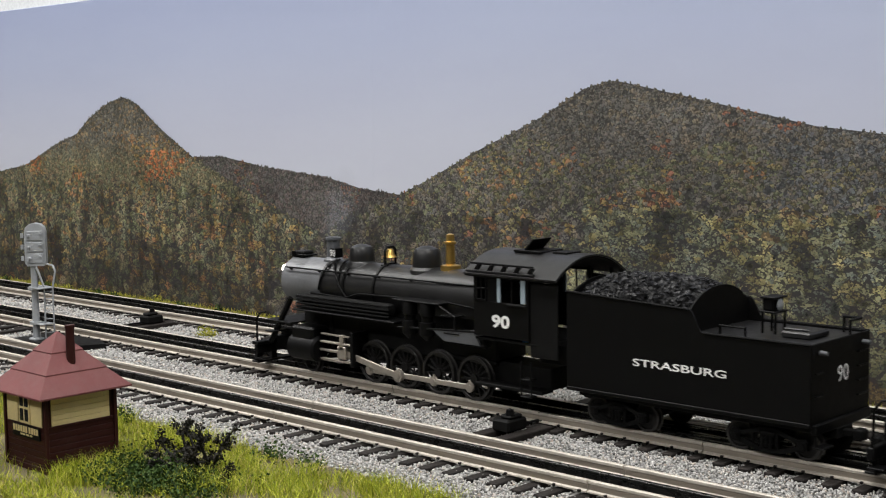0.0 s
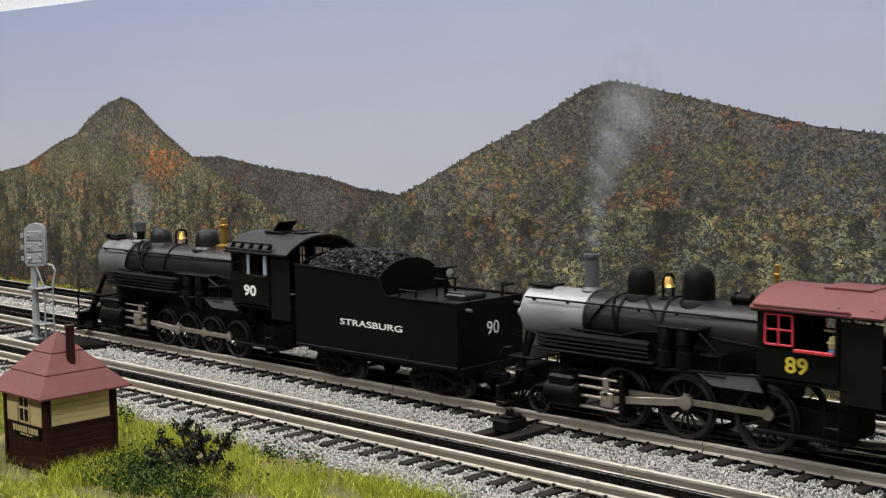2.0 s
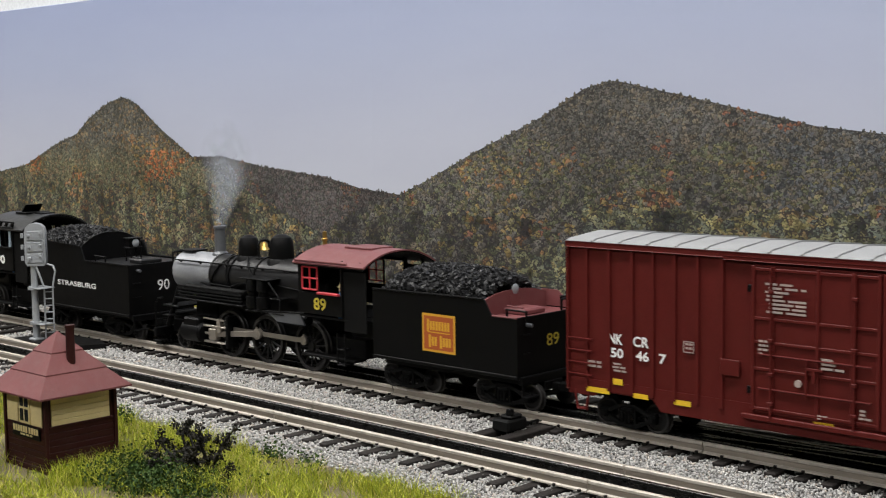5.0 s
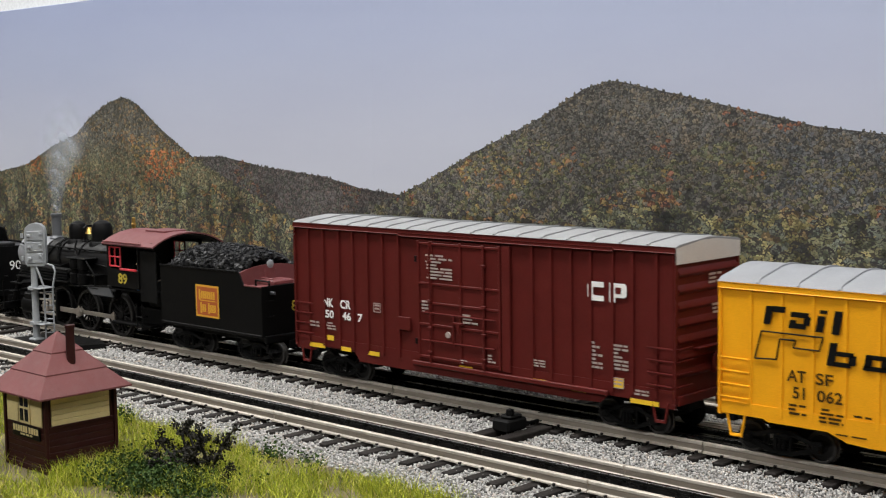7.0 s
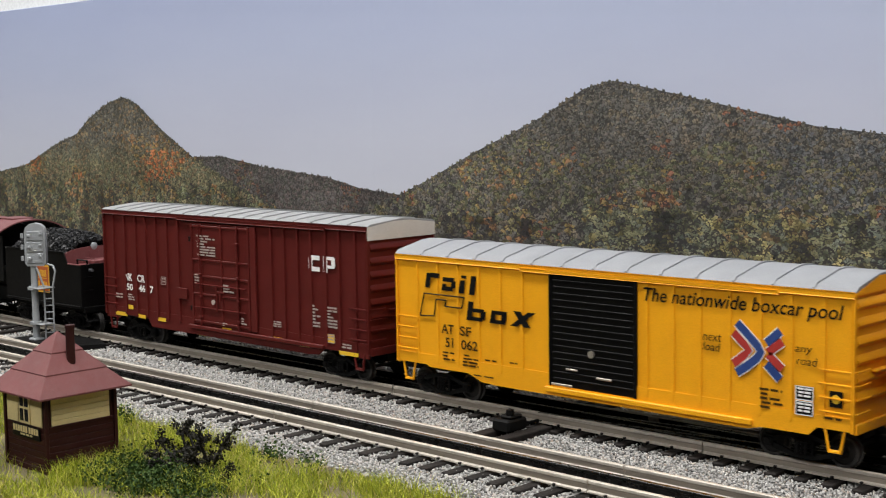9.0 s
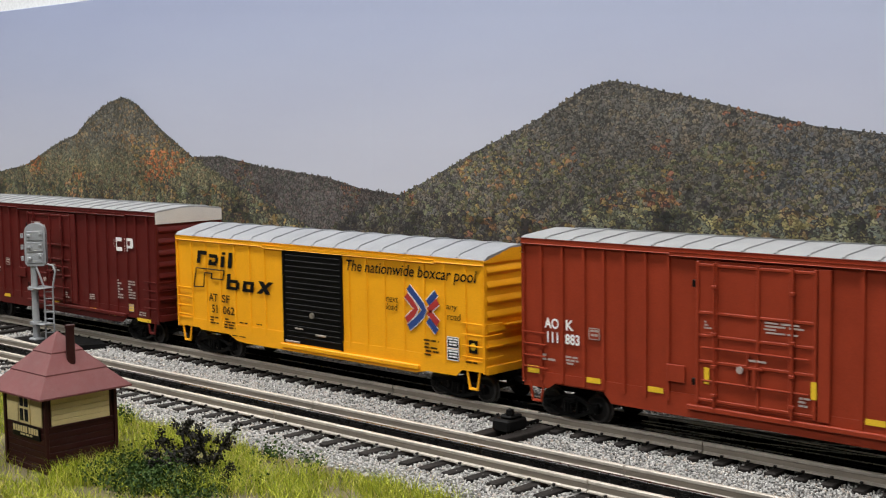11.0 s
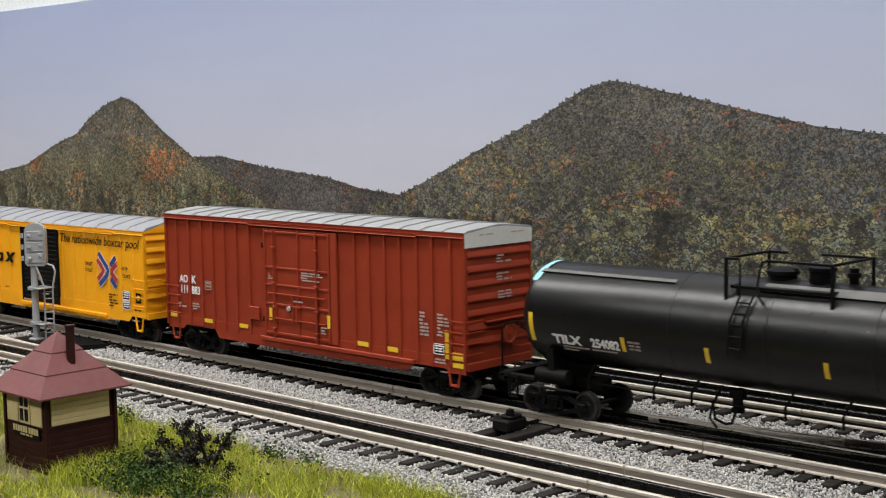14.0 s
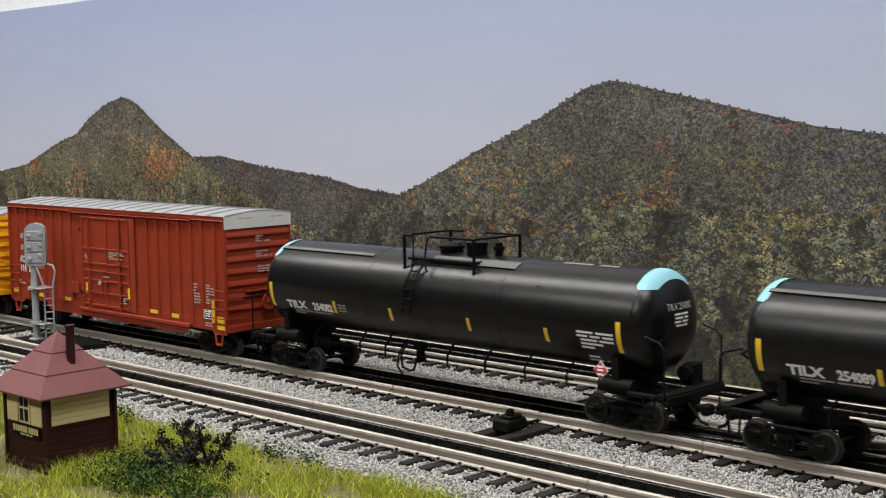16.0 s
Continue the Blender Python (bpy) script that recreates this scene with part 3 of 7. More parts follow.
def tracks():
    tie = G().box(-3.6, 3.6, -30.5, 30.5, -11.5, -6.8, 0.5).mesh("tie", TIE)
    tie_near = G().box(-3.6, 3.6, -36.0, 30.5, -11.5, -7.6, 0.5).mesh("tie", TIE)
    bright, black, dark = straight_rail(JOINT, False), straight_rail(JOINT, True), dark_rail(JOINT)
    made = []
    for yc, what in TRACKS:
        t = thing("railway_track", "three-rail model track on dark ties in pale ballast", "track", "parallel tracks", "structure")
        made.append(t)
        first = -72.0 - 6 * JOINT
        for i in range(9):
            for off, me in ((-17.8, bright), (0, black), (17.8, bright if yc < 0 else dark)):
                part("rail", me, None, t, at=(first + i * JOINT + (0 if off <= 0 else -3), yc + off, 0 if off else -0.4))
        rnd = random.Random(int(yc) + 5)
        for k in range(-84, 18):
            x = TIE_X0 + k * TIE_STEP + rnd.uniform(-0.6, 0.6) + (-1.1 if yc else 0)
            ob = part("tie", tie_near if yc < 0 else tie, None, t, at=(x, yc + rnd.uniform(-0.8, 0.8), rnd.uniform(-0.3, 0.0)))
            ob.rotation_euler = (0, 0, radians(rnd.uniform(-0.8, 0.8)))
    clip = G().box(-0.8, 0.8, -0.6, 1.2, -6.4, -5.2, 0.2).mesh("rail_clip", TIE)
    for t, (yc, _) in zip(made[:2], TRACKS[:2]):
        for k in range(-40, 16):
            x = TIE_X0 + k * TIE_STEP + (-1.1 if yc else 0)
            part("rail_clip", clip, None, t, at=(x - 3, yc - 20.6, 0))
    # branch that leaves the middle track for the back one
    def branch(x):
        u = max(0.0, x - 70) / 1000
        return (0.07 * u + 0.42 * u * u) * 1000
    t = thing("railway_turnout", "black turnout with guard rails branching from the track", "track", kind="structure")
    part("rail", bent_rail(branch, -5, 560, 17.8, RAIL, top=0.05), RAIL, t)
    part("rail", bent_rail(branch, 60, 560, -17.8, RAIL, top=0.06), RAIL_BLACK, t)
    part("center_rail", bent_rail(branch, 40, 560, 0, RAIL_BLACK, top=-0.3), RAIL_BLACK, t)
    part("guard_rail", bent_rail(lambda x: -12.6, 120, 235, 0, RAIL, top=0.02), RAIL_BLACK, t)
    part("guard_rail", bent_rail(branch, 120, 240, 12.4, RAIL, top=0.02), RAIL, t)
    part("wing_rail", bent_rail(lambda x: 12.2, 150, 260, 0, RAIL_BLACK, top=0.02), RAIL_BLACK, t)
    part("switch_plate", G().box(20, 190, -10, 24, -6.3, -4.4, 0.4), BLACK_MATT, t)
    part("switch_plate", G().box(192, 300, -9, 40, -6.3, -4.6, 0.4), BLACK_MATT, t)
    for x, ln in ((46, 62), (60, 66)):
        part("head_block", G().box(x - 5, x + 5, 18, ln, -10, -5.6, 0.5), TIE, t)
    for k in range(10):
        x = 90 + k * TIE_STEP + 10
        part("tie", G().box(x - 4.4, x + 4.4, 20, 34 + branch(x), -11, -6.6, 0.5), TIE, t)
    # turnout near the signal
    t2 = thing("railway_turnout", "black turnout plate beside the signal mast", "track", kind="structure")
    part("switch_plate", G().prism([(-508, -74), (-430, -66), (-412, -34), (-440, -24), (-505, -33)], "z", -9, -4.6), BLACK_MATT, t2)
    for x in (-560, -585, -612, -640, -668):
        part("tie", G().box(x - 4.5, x + 4.5, -88, -24, -10.5, -6.0, 0.5), TIE, t2)
    part("rail", bent_rail(lambda x: -107 + 107 * min(1, max(0, (-430 - x) / 560)) ** 1.5, -900, -430, 17.8, RAIL, top=0.05), RAIL, t2)
    part("rail", bent_rail(lambda x: -107 + 107 * min(1, max(0, (-430 - x) / 560)) ** 1.5, -900, -430, -17.8, RAIL, top=0.05), RAIL, t2)


tracks()


def switch_machine(x, y, rz):
    t = thing("switch_machine", "small black switch machine on two ties beside the rail", "switch machine", "switch machines", at=(x, y, 0))
    t.rotation_euler = (0, 0, radians(rz))
    part("tie", G().box(-14, -5, -20, 24, -10.5, -5.2, 0.5), TIE, t)
    part("tie", G().box(5, 14, -20, 24, -10.5, -5.2, 0.5), TIE, t)
    part("housing", G().box(-8, 6, -9, 9, -5, 2.5, 1.2).box(-4, 5, -6, 6, 2.5, 5.0, 1.0), BLACK_MATT, t)
    part("lantern", G().cyl((2, -3, 5), (2, -3, 8.4), 2.6, 2.3, 14).cyl((2, -3, 8.4), (2, -3, 9.2), 1.4, 0.6, 12), BLACK, t)
    part("throw_rod", G().cyl((0, 9, -3.5), (0, 26, -3.5), 0.9, 0.9, 8), BLACK, t)


switch_machine(0.064, -0.050, 0)
switch_machine(-0.486, 0.062, 180)


def stones():
    """Crushed stone over the whole bed, left out where the ties lie."""
    rs = np.random.RandomState(11)
    pts = []
    for x0, x1, step in ((-0.30, 0.44, 1.62), (-0.70, -0.30, 2.2), (-1.25, -0.70, 3.0)):
        nx, ny = int((x1 - x0) * 1000 / step), int(338 / step)
        X, Y = np.meshgrid(x0 * 1000 + (np.arange(nx) + 0.5) * step, -172 + (np.arange(ny) + 0.5) * step, indexing="ij")
        X, Y = X + rs.uniform(-0.5, 0.5, X.shape) * step, Y + rs.uniform(-0.5, 0.5, X.shape) * step
        pts.append(np.stack([X.ravel(), Y.ravel(), np.full(X.size, step)], 1))
    P = np.concatenate(pts)
    keep = np.ones(len(P), bool)
    for yc, _ in TRACKS:
        ph = (P[:, 0] - TIE_X0 - (-1.1 if yc else 0)) / TIE_STEP
        near = np.abs(ph - np.round(ph)) * TIE_STEP < 3.9
        inside = (P[:, 1] - yc < 30.5) & (P[:, 1] - yc > (-36.0 if yc < 0 else -30.5))
        keep &= ~(near & inside & (rs.uniform(size=len(P)) < np.where(P[:, 1] < -50, 0.82, 0.9)))
        for off in (-17.8, 17.8, 0):
            keep &= np.abs(P[:, 1] - yc - off) > 2.6
    keep &= ~((P[:, 1] < -163) & (rs.uniform(size=len(P)) < (-P[:, 1] - 163) / 9 + 0.15 * np.sin(P[:, 0] * 0.05)))
    keep &= ~((P[:, 1] > 150) & (rs.uniform(size=len(P)) < (P[:, 1] - 150) / 14))
    P = P[keep]
    N = len(P)
    cube = np.array([(i, j, k) for i in (-1, 1) for j in (-1, 1) for k in (-1, 1)], float)
    R = P[:, 2, None, None] * 0.46 * rs.uniform(0.55, 1.3, (N, 1, 3))
    C = cube[None] * R * rs.uniform(0.45, 1.08, (N, 8, 3))
    a, b = rs.uniform(0, 6.28, N), rs.uniform(-0.7, 0.7, N)
    ca, sa, cb, sb = np.cos(a)[:, None], np.sin(a)[:, None], np.cos(b)[:, None], np.sin(b)[:, None]
    x, y, z = C[..., 0], C[..., 1] * cb - C[..., 2] * sb, C[..., 1] * sb + C[..., 2] * cb
    x, y = x * ca - y * sa, x * sa + y * ca
    mound = np.zeros(N)
    for yc, _ in TRACKS:
        d = np.abs(P[:, 1] - yc)
        mound = np.maximum(mound, np.clip(1 - np.abs(d - 20) / 22, 0, 1) * 1.2)
    zc = -9.45 + mound * 0.5 + rs.uniform(-0.7, 0.7, N) - np.clip((-P[:, 1] - 158) / 12, 0, 1) * 1.5
    V3 = np.stack([x + P[:, None, 0], y + P[:, None, 1], z + zc[:, None]], 2) * 0.001
    quads = np.array([(0, 1, 3, 2), (4, 6, 7, 5), (0, 4, 5, 1), (2, 3, 7, 6), (0, 2, 6, 4), (1, 5, 7, 3)])
    F = (quads[None] + (np.arange(N) * 8)[:, None, None]).reshape(-1, 4)
    me = bpy.data.meshes.new("ballast_stones")
    me.vertices.add(N * 8)
    me.vertices.foreach_set("co", V3.ravel())
    me.loops.add(F.size)
    me.loops.foreach_set("vertex_index", F.ravel())
    me.polygons.add(len(F))
    me.polygons.foreach_set("loop_start", np.arange(0, F.size, 4))
    me.update(calc_edges=True)
    me.materials.append(STONES)
    tagged(new("ballast_stones", me), "loose pale grey and white crushed stone ballast", "ballast", kind="stuff")


stones()


def blades(name, spots, mat, hmin, hmax, width, lean, label, cat, seed, z0=-12.0):
    """Many thin bent blades as one mesh; spots: points in millimetres."""
    rs = np.random.RandomState(seed)
    vs, fs = [], []
    for x, y in spots:
        h, a = rs.uniform(hmin, hmax), rs.uniform(0, 6.28)
        l, c = rs.uniform(0.1, 1.0) * lean * h, rs.uniform(0, 6.28)
        dx, dy = math.cos(a) * width / 2, math.sin(a) * width / 2
        ex, ey = math.cos(c) * l, math.sin(c) * l
        n = len(vs)
        vs += [(x - dx, y - dy, z0), (x + dx, y + dy, z0), (x - dx * 0.8 + ex * 0.35, y - dy * 0.8 + ey * 0.35, z0 + h * 0.6),
               (x + dx * 0.8 + ex * 0.35, y + dy * 0.8 + ey * 0.35, z0 + h * 0.6), (x + ex, y + ey, z0 + h)]
        fs += [(n, n + 1, n + 3, n + 2), (n + 2, n + 3, n + 4)]
    me = bpy.data.meshes.new(name)
    me.from_pydata([(a * 0.001, b * 0.001, c * 0.001) for a, b, c in vs], [], fs)
    me.materials.append(mat)
    tagged(new(name, me), label, cat, kind="stuff")


def leaves(g, rs, c, spread, count, size):
    """Small flat leaves in a loose clump round c."""
    for _ in range(count):
        p = Vector(c) + Vector(rs.normal(0, 1, 3)) * spread
        u = Vector(rs.normal(0, 1, 3)).normalized()
        w = u.orthogonal().normalized()
        s = size * rs.uniform(0.6, 1.3)
        g.add([p - u * s, p + w * s * 0.6, p + u * s, p - w * s * 0.6], [(0, 1, 2, 3)])


def greenery():
    rs = np.random.RandomState(21)
    spots = []
    while len(spots) < 34000:
        x, y = rs.uniform(-330, 190), rs.uniform(-329, -158)
        edge = -172 + 7 * noise.noise(Vector((x * 0.025, 0, 3))) + 4 * noise.noise(Vector((x * 0.09, 1, 3)))
        if y > edge or (-130 < x < -80 and -284 < y < -234):
            continue
        bare = noise.noise(Vector((x * 0.016 + 2, y * 0.03, 7)))
        if bare > 0.06 and rs.uniform() < 0.88:
            continue
        spots.append((x, y))
    tall = [s for s in spots if noise.noise(Vector((s[0] * 0.02, s[1] * 0.02, 1))) > -0.05]
    low = [s for s in spots if noise.noise(Vector((s[0] * 0.02, s[1] * 0.02, 1))) <= -0.05]
    blades("grass", tall, GRASS, 5.0, 12.5, 0.40, 1.25, "bright yellow-green static grass in tufts", "grass", 1)
    blades("grass", low, GRASS, 3.0, 7.5, 0.4, 1.2, "short yellow-green static grass", "grass", 2)
    far = []
    while len(far) < 6500:
        x, y = rs.uniform(-1250, 330), rs.uniform(147, 185)
        if y > 150 + 7 * noise.noise(Vector((x * 0.02, 5, 0))):
            if x < -260 or rs.uniform() < 0.12:
                far.append((x, y))
    blades("grass", far, GRASS_FAR, 2.5, 6.0, 0.8, 0.8, "pale yellow-green turf along the backdrop", "grass", 3)
    g = G()
    for _ in range(330):
        x, y = rs.normal(-22, 28), rs.normal(-250, 13)
        if y < -326 or y > -178 or (-131 < x < -78 and -286 < y < -232):
            continue
        leaves(g, rs, (x, y, rs.uniform(-11.5, -6.5)), 3.0, 34, 1.0)
    for x, y in ((-10, -184), (-4, -182), (6, -183), (22, -180), (-160, -180), (-150, -186), (34, -182)):
        leaves(g, rs, (x, y, -5), 3.4, 60, 1.1)
    tagged(part("ground_cover", g.mesh("ground_cover", GRASS_DARK, fix=False), None), "dark green leafy ground cover among the grass", "ground cover", kind="stuff")
    for k in range(16):
        x = -1000 + k * 62 + rs.uniform(-22, 22)
        b = G()
        leaves(b, rs, (0, 0, 3), 2.2, 70, 1.1)
        leaves(b, rs, (4, 0, 2), 2.2, 40, 1.2)
        ob = part("shrub", b.mesh("shrub", GRASS_DARK if k % 3 else GRASS_FAR, fix=False), None, at=(x, 166 + rs.uniform(-6, 8), -10))
        tagged(ob, "tiny round green foam shrub by the backdrop", "shrub", "shrubs along the backdrop")
    tuft = G()
    leaves(tuft, rs, (0, 0, 0), 3.6, 160, 1.3)
    leaves(tuft, rs, (7, 2, 0), 2.6, 80, 1.3)
    tagged(part("moss_tuft", tuft.mesh("moss_tuft", GRASS_FAR, fix=False), None, at=(-400, 62, -7)), "yellow-green tuft of foam turf on the ballast", "tuft")
    # dark bush: crooked stems that end in ragged leaf clumps
    b = thing("bush", "dark leafy bush with bare twisted black branches", "bush", at=(-0.014, -0.225, -0.014))
    lf = G()
    for k, (dx, dy, dz) in enumerate(((-1.0, -0.1, 0.42), (-0.62, 0.1, 0.85), (-0.2, -0.1, 1.0), (0.12, 0.2, 0.75), (0.55, 0.1, 0.80), (1.0, 0.1, 0.50), (0.3, -0.5, 0.5), (-0.5, -0.5, 0.4))):
        br = G()
        p, d = Vector((dx * 4, dy * 3, 0)), Vector((dx, dy, dz)).normalized()
        r, ln = 1.5, rs.uniform(9.5, 12.5)
        for j in range(4):
            q = p + d * ln
            br.cyl(p, q, r, r * 0.8, 8)
            for _ in range(2):
                e = (d + Vector(rs.normal(0, 0.75, 3))).normalized()
                tip = q + e * rs.uniform(3.5, 7.0)
                br.cyl(q, tip, r * 0.6, r * 0.35, 6)
                leaves(lf, rs, tip, 1.3, 30, 1.05)
            leaves(lf, rs, q, 1.3, 7, 0.9)
            p, r, ln = q, r * 0.8, ln * 0.8
            d = (d + Vector((rs.normal(0, 0.42), rs.normal(0, 0.3), rs.normal(0.12, 0.4)))).normalized()
        leaves(lf, rs, p, 1.7, 46, 1.1)
        part("branch", br, TWIG, b)
    tagged(part("foliage", lf.mesh("foliage", TWIG, fix=False), None, b), kind="stuff")


greenery()


# ------------------------------------------------------------------ hut and signal
def hut():
    t = thing("trackside_hut", "small crossing hut with red hipped roof, cream and brown siding", "hut", at=(-0.1049, -0.2589, -0.010))
    H = 22.5
    part("walls", G().box(-H + 0.6, H - 0.6, -H + 0.6, H - 0.6, -2, 45, 0.3), HUT_BROWN, t)
    plank_b = G().box(0, 43, -0.5, 0.5, 0, 3.5, 0.3).mesh("plank", HUT_BROWN)
    plank_c = G().box(0, 38, -0.5, 0.5, 0, 3.0, 0.25).mesh("plank", HUT_CREAM)
    for k in range(7):
        p1 = part("plank", plank_b, None, t, at=(-21.5, -H + 0.4, -1 + k * 3.7))
        p2 = part("plank", plank_b, None, t, at=(H - 0.4, -21.5, -1 + k * 3.7))
        p2.rotation_euler = (0, 0, radians(90))
    for k in range(6):
        p2 = part("plank", plank_c, None, t, at=(H - 0.35, -19, 25.2 + k * 3.15))
        p2.rotation_euler = (0, 0, radians(90))
    for a in ((-H, -H), (H, -H), (H, H), (-H, H)):
        part("corner_post", G().box(a[0] - 1.1, a[0] + 1.1, a[1] - 1.1, a[1] + 1.1, -2, 44.5, 0.25), HUT_BROWN, t)
    part("rail_board", G().box(H - 0.3, H + 0.9, -21, 21, 24.0, 25.2, 0.2), HUT_BROWN, t)
    part("base_board", G().box(H - 0.3, H + 1.0, -21, 21, -2, 1.2, 0.2), HUT_BROWN, t)
    part("base_board", G().box(-21, 21, -H - 1.0, -H + 0.3, -2, 1.2, 0.2), HUT_BROWN, t)
    # window face
    part("cream_panel", G().box(-20.2, -8.0, -H - 0.5, -H + 0.3, 24.5, 43, 0.25), HUT_CREAM, t)
    part("cream_panel", G().box(-5.0, 18.6, -H - 0.5, -H + 0.3, 24.5, 43, 0.25), HUT_CREAM, t)
    w = part("window", G().box(-5.4, 6.6, -H - 1.2, -H - 0.4, 24.8, 43.4, 0.2), HUT_CREAM, t, "cream window frame")
    for i in (0, 1):
        for j in (0, 1):
            part("pane", G().box(-3.9 + i * 5.2, -0.1 + i * 5.2, -H - 1.5, -H - 1.1, 26.4 + j * 8.4, 33.4 + j * 8.4, 0.1), WINDOW_DARK, w)
    s = part("sign", G().box(-13, 17, -H - 1.3, -H - 0.5, 16.6, 24.0, 0.2), LETTER_BLACK, t, "small dark name board")
    for k in range(10):
        part("sign_letter", G().box(-12.2 + k * 2.75 + (1.0 if k > 5 else 0), -10.1 + k * 2.75 + (1.0 if k > 5 else 0), -H - 1.5, -H - 1.3, 19.6, 23.3, 0.1), HUT_CREAM, s)
    bars("sign_writing", HUT_CREAM, s, -5, 9, 17.2, 18.9, -H - 1.3, 1, seed=9)
    # hipped roof in three courses
    roof = G()
    for (a, z0), (b, z1), lift in (((30.0, 43.3), (19.5, 54.0), 0), ((19.9, 54.0), (10.0, 64.2), 0.35), ((10.4, 64.2), (0.3, 74.8), 0.7)):
        lo = [(-a, -a, z0 + lift), (a, -a, z0 + lift), (a, a, z0 + lift), (-a, a, z0 + lift)]
        hi = [(-b, -b, z1 + lift), (b, -b, z1 + lift), (b, b, z1 + lift), (-b, b, z1 + lift)]
        un = [(x, y, z - 1.0) for x, y, z in lo]
        roof.add(lo + hi + un, [(i, (i + 1) % 4, 4 + (i + 1) % 4, 4 + i) for i in range(4)] + [(8 + i, 8 + (i + 1) % 4, (i + 1) % 4, i) for i in range(4)] + [(4, 5, 6, 7), (11, 10, 9, 8)])
    r = part("roof", roof, HUT_ROOF, t, "dull red hipped roof")
    part("stovepipe", G().cyl((14, 0, 56), (14, 0, 80), 2.6, 2.5, 16).cyl((14, 0, 79), (14, 0, 80.6), 2.9, 2.9, 16), HUT_BROWN, t, "dark red stovepipe")


hut()


def signal():
    t = thing("railway_signal", "silver-grey signal mast with a caged ladder and hooded head", "signal", at=(-0.4825, -0.0600, -0.008))
    part("base", G().box(-5, 5, -5, 5, -1, 5, 0.6), SIGNAL_GREY, t)
    part("mast", G().cyl((0, 0, 0), (0, 0, 71), 3.2, 2.9, 16), SIGNAL_GREY, t)
    part("collar", G().cyl((0, 0, 17), (0, 0, 19.5), 5.6, 5.6, 18), SIGNAL_GREY, t)
    part("collar", G().cyl((0, 0, 48), (0, 0, 50.5), 6.0, 6.0, 18), SIGNAL_GREY, t)
    part("platform", G().box(-6, 14, -4, 12, 49.2, 50.2, 0.3), SIGNAL_GREY, t)
    part("platform", G().box(-4, 14, -3, 10, 17.4, 18.2, 0.3), SIGNAL_GREY, t)
    lad = part("ladder", G().tube([(9, 4, 0), (9, 4, 50)], 0.8).tube([(13, 10, 0), (13, 10, 50)], 0.8), SIGNAL_GREY, t)
    rung = G().tube([(9, 4, 0), (13, 10, 0)], 0.55).mesh("rung", SIGNAL_GREY)
    for k in range(8):
        part("rung", rung, None, lad, at=(0, 0, 4 + k * 6))
    part("guard_rail", G().tube([(9, 4, 50), (7, 1, 62), (4, 0, 68), (0, 0, 69)], 0.9).tube([(13, 10, 50), (15, 12, 64), (13, 11, 69), (7, 7, 71), (2, 3, 71)], 0.9), SIGNAL_GREY, t)
    # the head turned towards the trains: a tall rounded case with hoods and catches
    hd = part("signal_head", G().prism([(-7, 69), (7, 69), (9, 72), (9, 99), (7.6, 103.4), (4.6, 106), (0, 107), (-4.6, 106), (-7.6, 103.4), (-9, 99), (-9, 72)], "y", -4.5, 4.5), SIGNAL_GREY, t)
    hd.matrix_basis = pose(0.0015, 0.002, 0, 0, 0, 48)
    for k, z in enumerate((76, 86, 96)):
        part("hood", G().cyl((-1.5, 4.5, z), (-1.5, 11, z), 3.6, 3.6, 16), SIGNAL_GREY, hd)
        part("door", G().box(-7, 7, -5.4, -4.5, z - 4.2, z + 4.2, 0.4), SIGNAL_GREY, hd)
        part("catch", G().box(-6.2, -3.2, -7.2, -5.4, z - 1.2, z + 1.2, 0.3).box(3.6, 6.0, -6.6, -5.4, z + 0.8, z + 2.4, 0.2), SIGNAL_GREY, hd)
        part("hinge", G().cyl((-11.2, -3, z - 2), (-11.2, -3, z + 2), 1.3, 1.3, 10), SIGNAL_GREY, hd)


signal()


# ------------------------------------------------------------------ rolling stock
MOVING, SPIN = [], []            # (thing, place in the train), (wheel part, radius, rest place)


def vehicle(name, label, category, s, group="freight train"):
    t = thing(name, label, category, group)
    MOVING.append((t, s))
    return t


def wheelset_mesh(r, gauge=16.0, name="wheelset"):
    """Two plain disc wheels with flanges on one axle."""
    g = G()
    for s in (-1, 1):
        prof = [(0, r * 0.25), (0.1, r * 0.32), (-0.5, r * 0.4), (-0.5, r * 0.78), (0.2, r * 0.82), (0.2, r * 0.97), (0.0, r), (-2.6, r), (-2.9, r + 1.0), (-3.4, r + 1.0), (-3.5, r * 0.7), (-3.5, r * 0.2)]
        g.lathe((0, s * 18.9, 0), (0, s, 0), prof, 26)
    g.cyl((0, -15, 0), (0, 15, 0), 1.3, 1.3, 10)
    me = g.mesh(name, [WHEEL_DARK, WHEEL_TYRE])
    for p in me.polygons:
        c = p.center * 1000
        if math.hypot(c.x, c.z) > r * 0.8:
            p.material_index = 1
    return me


WHEELS = {}


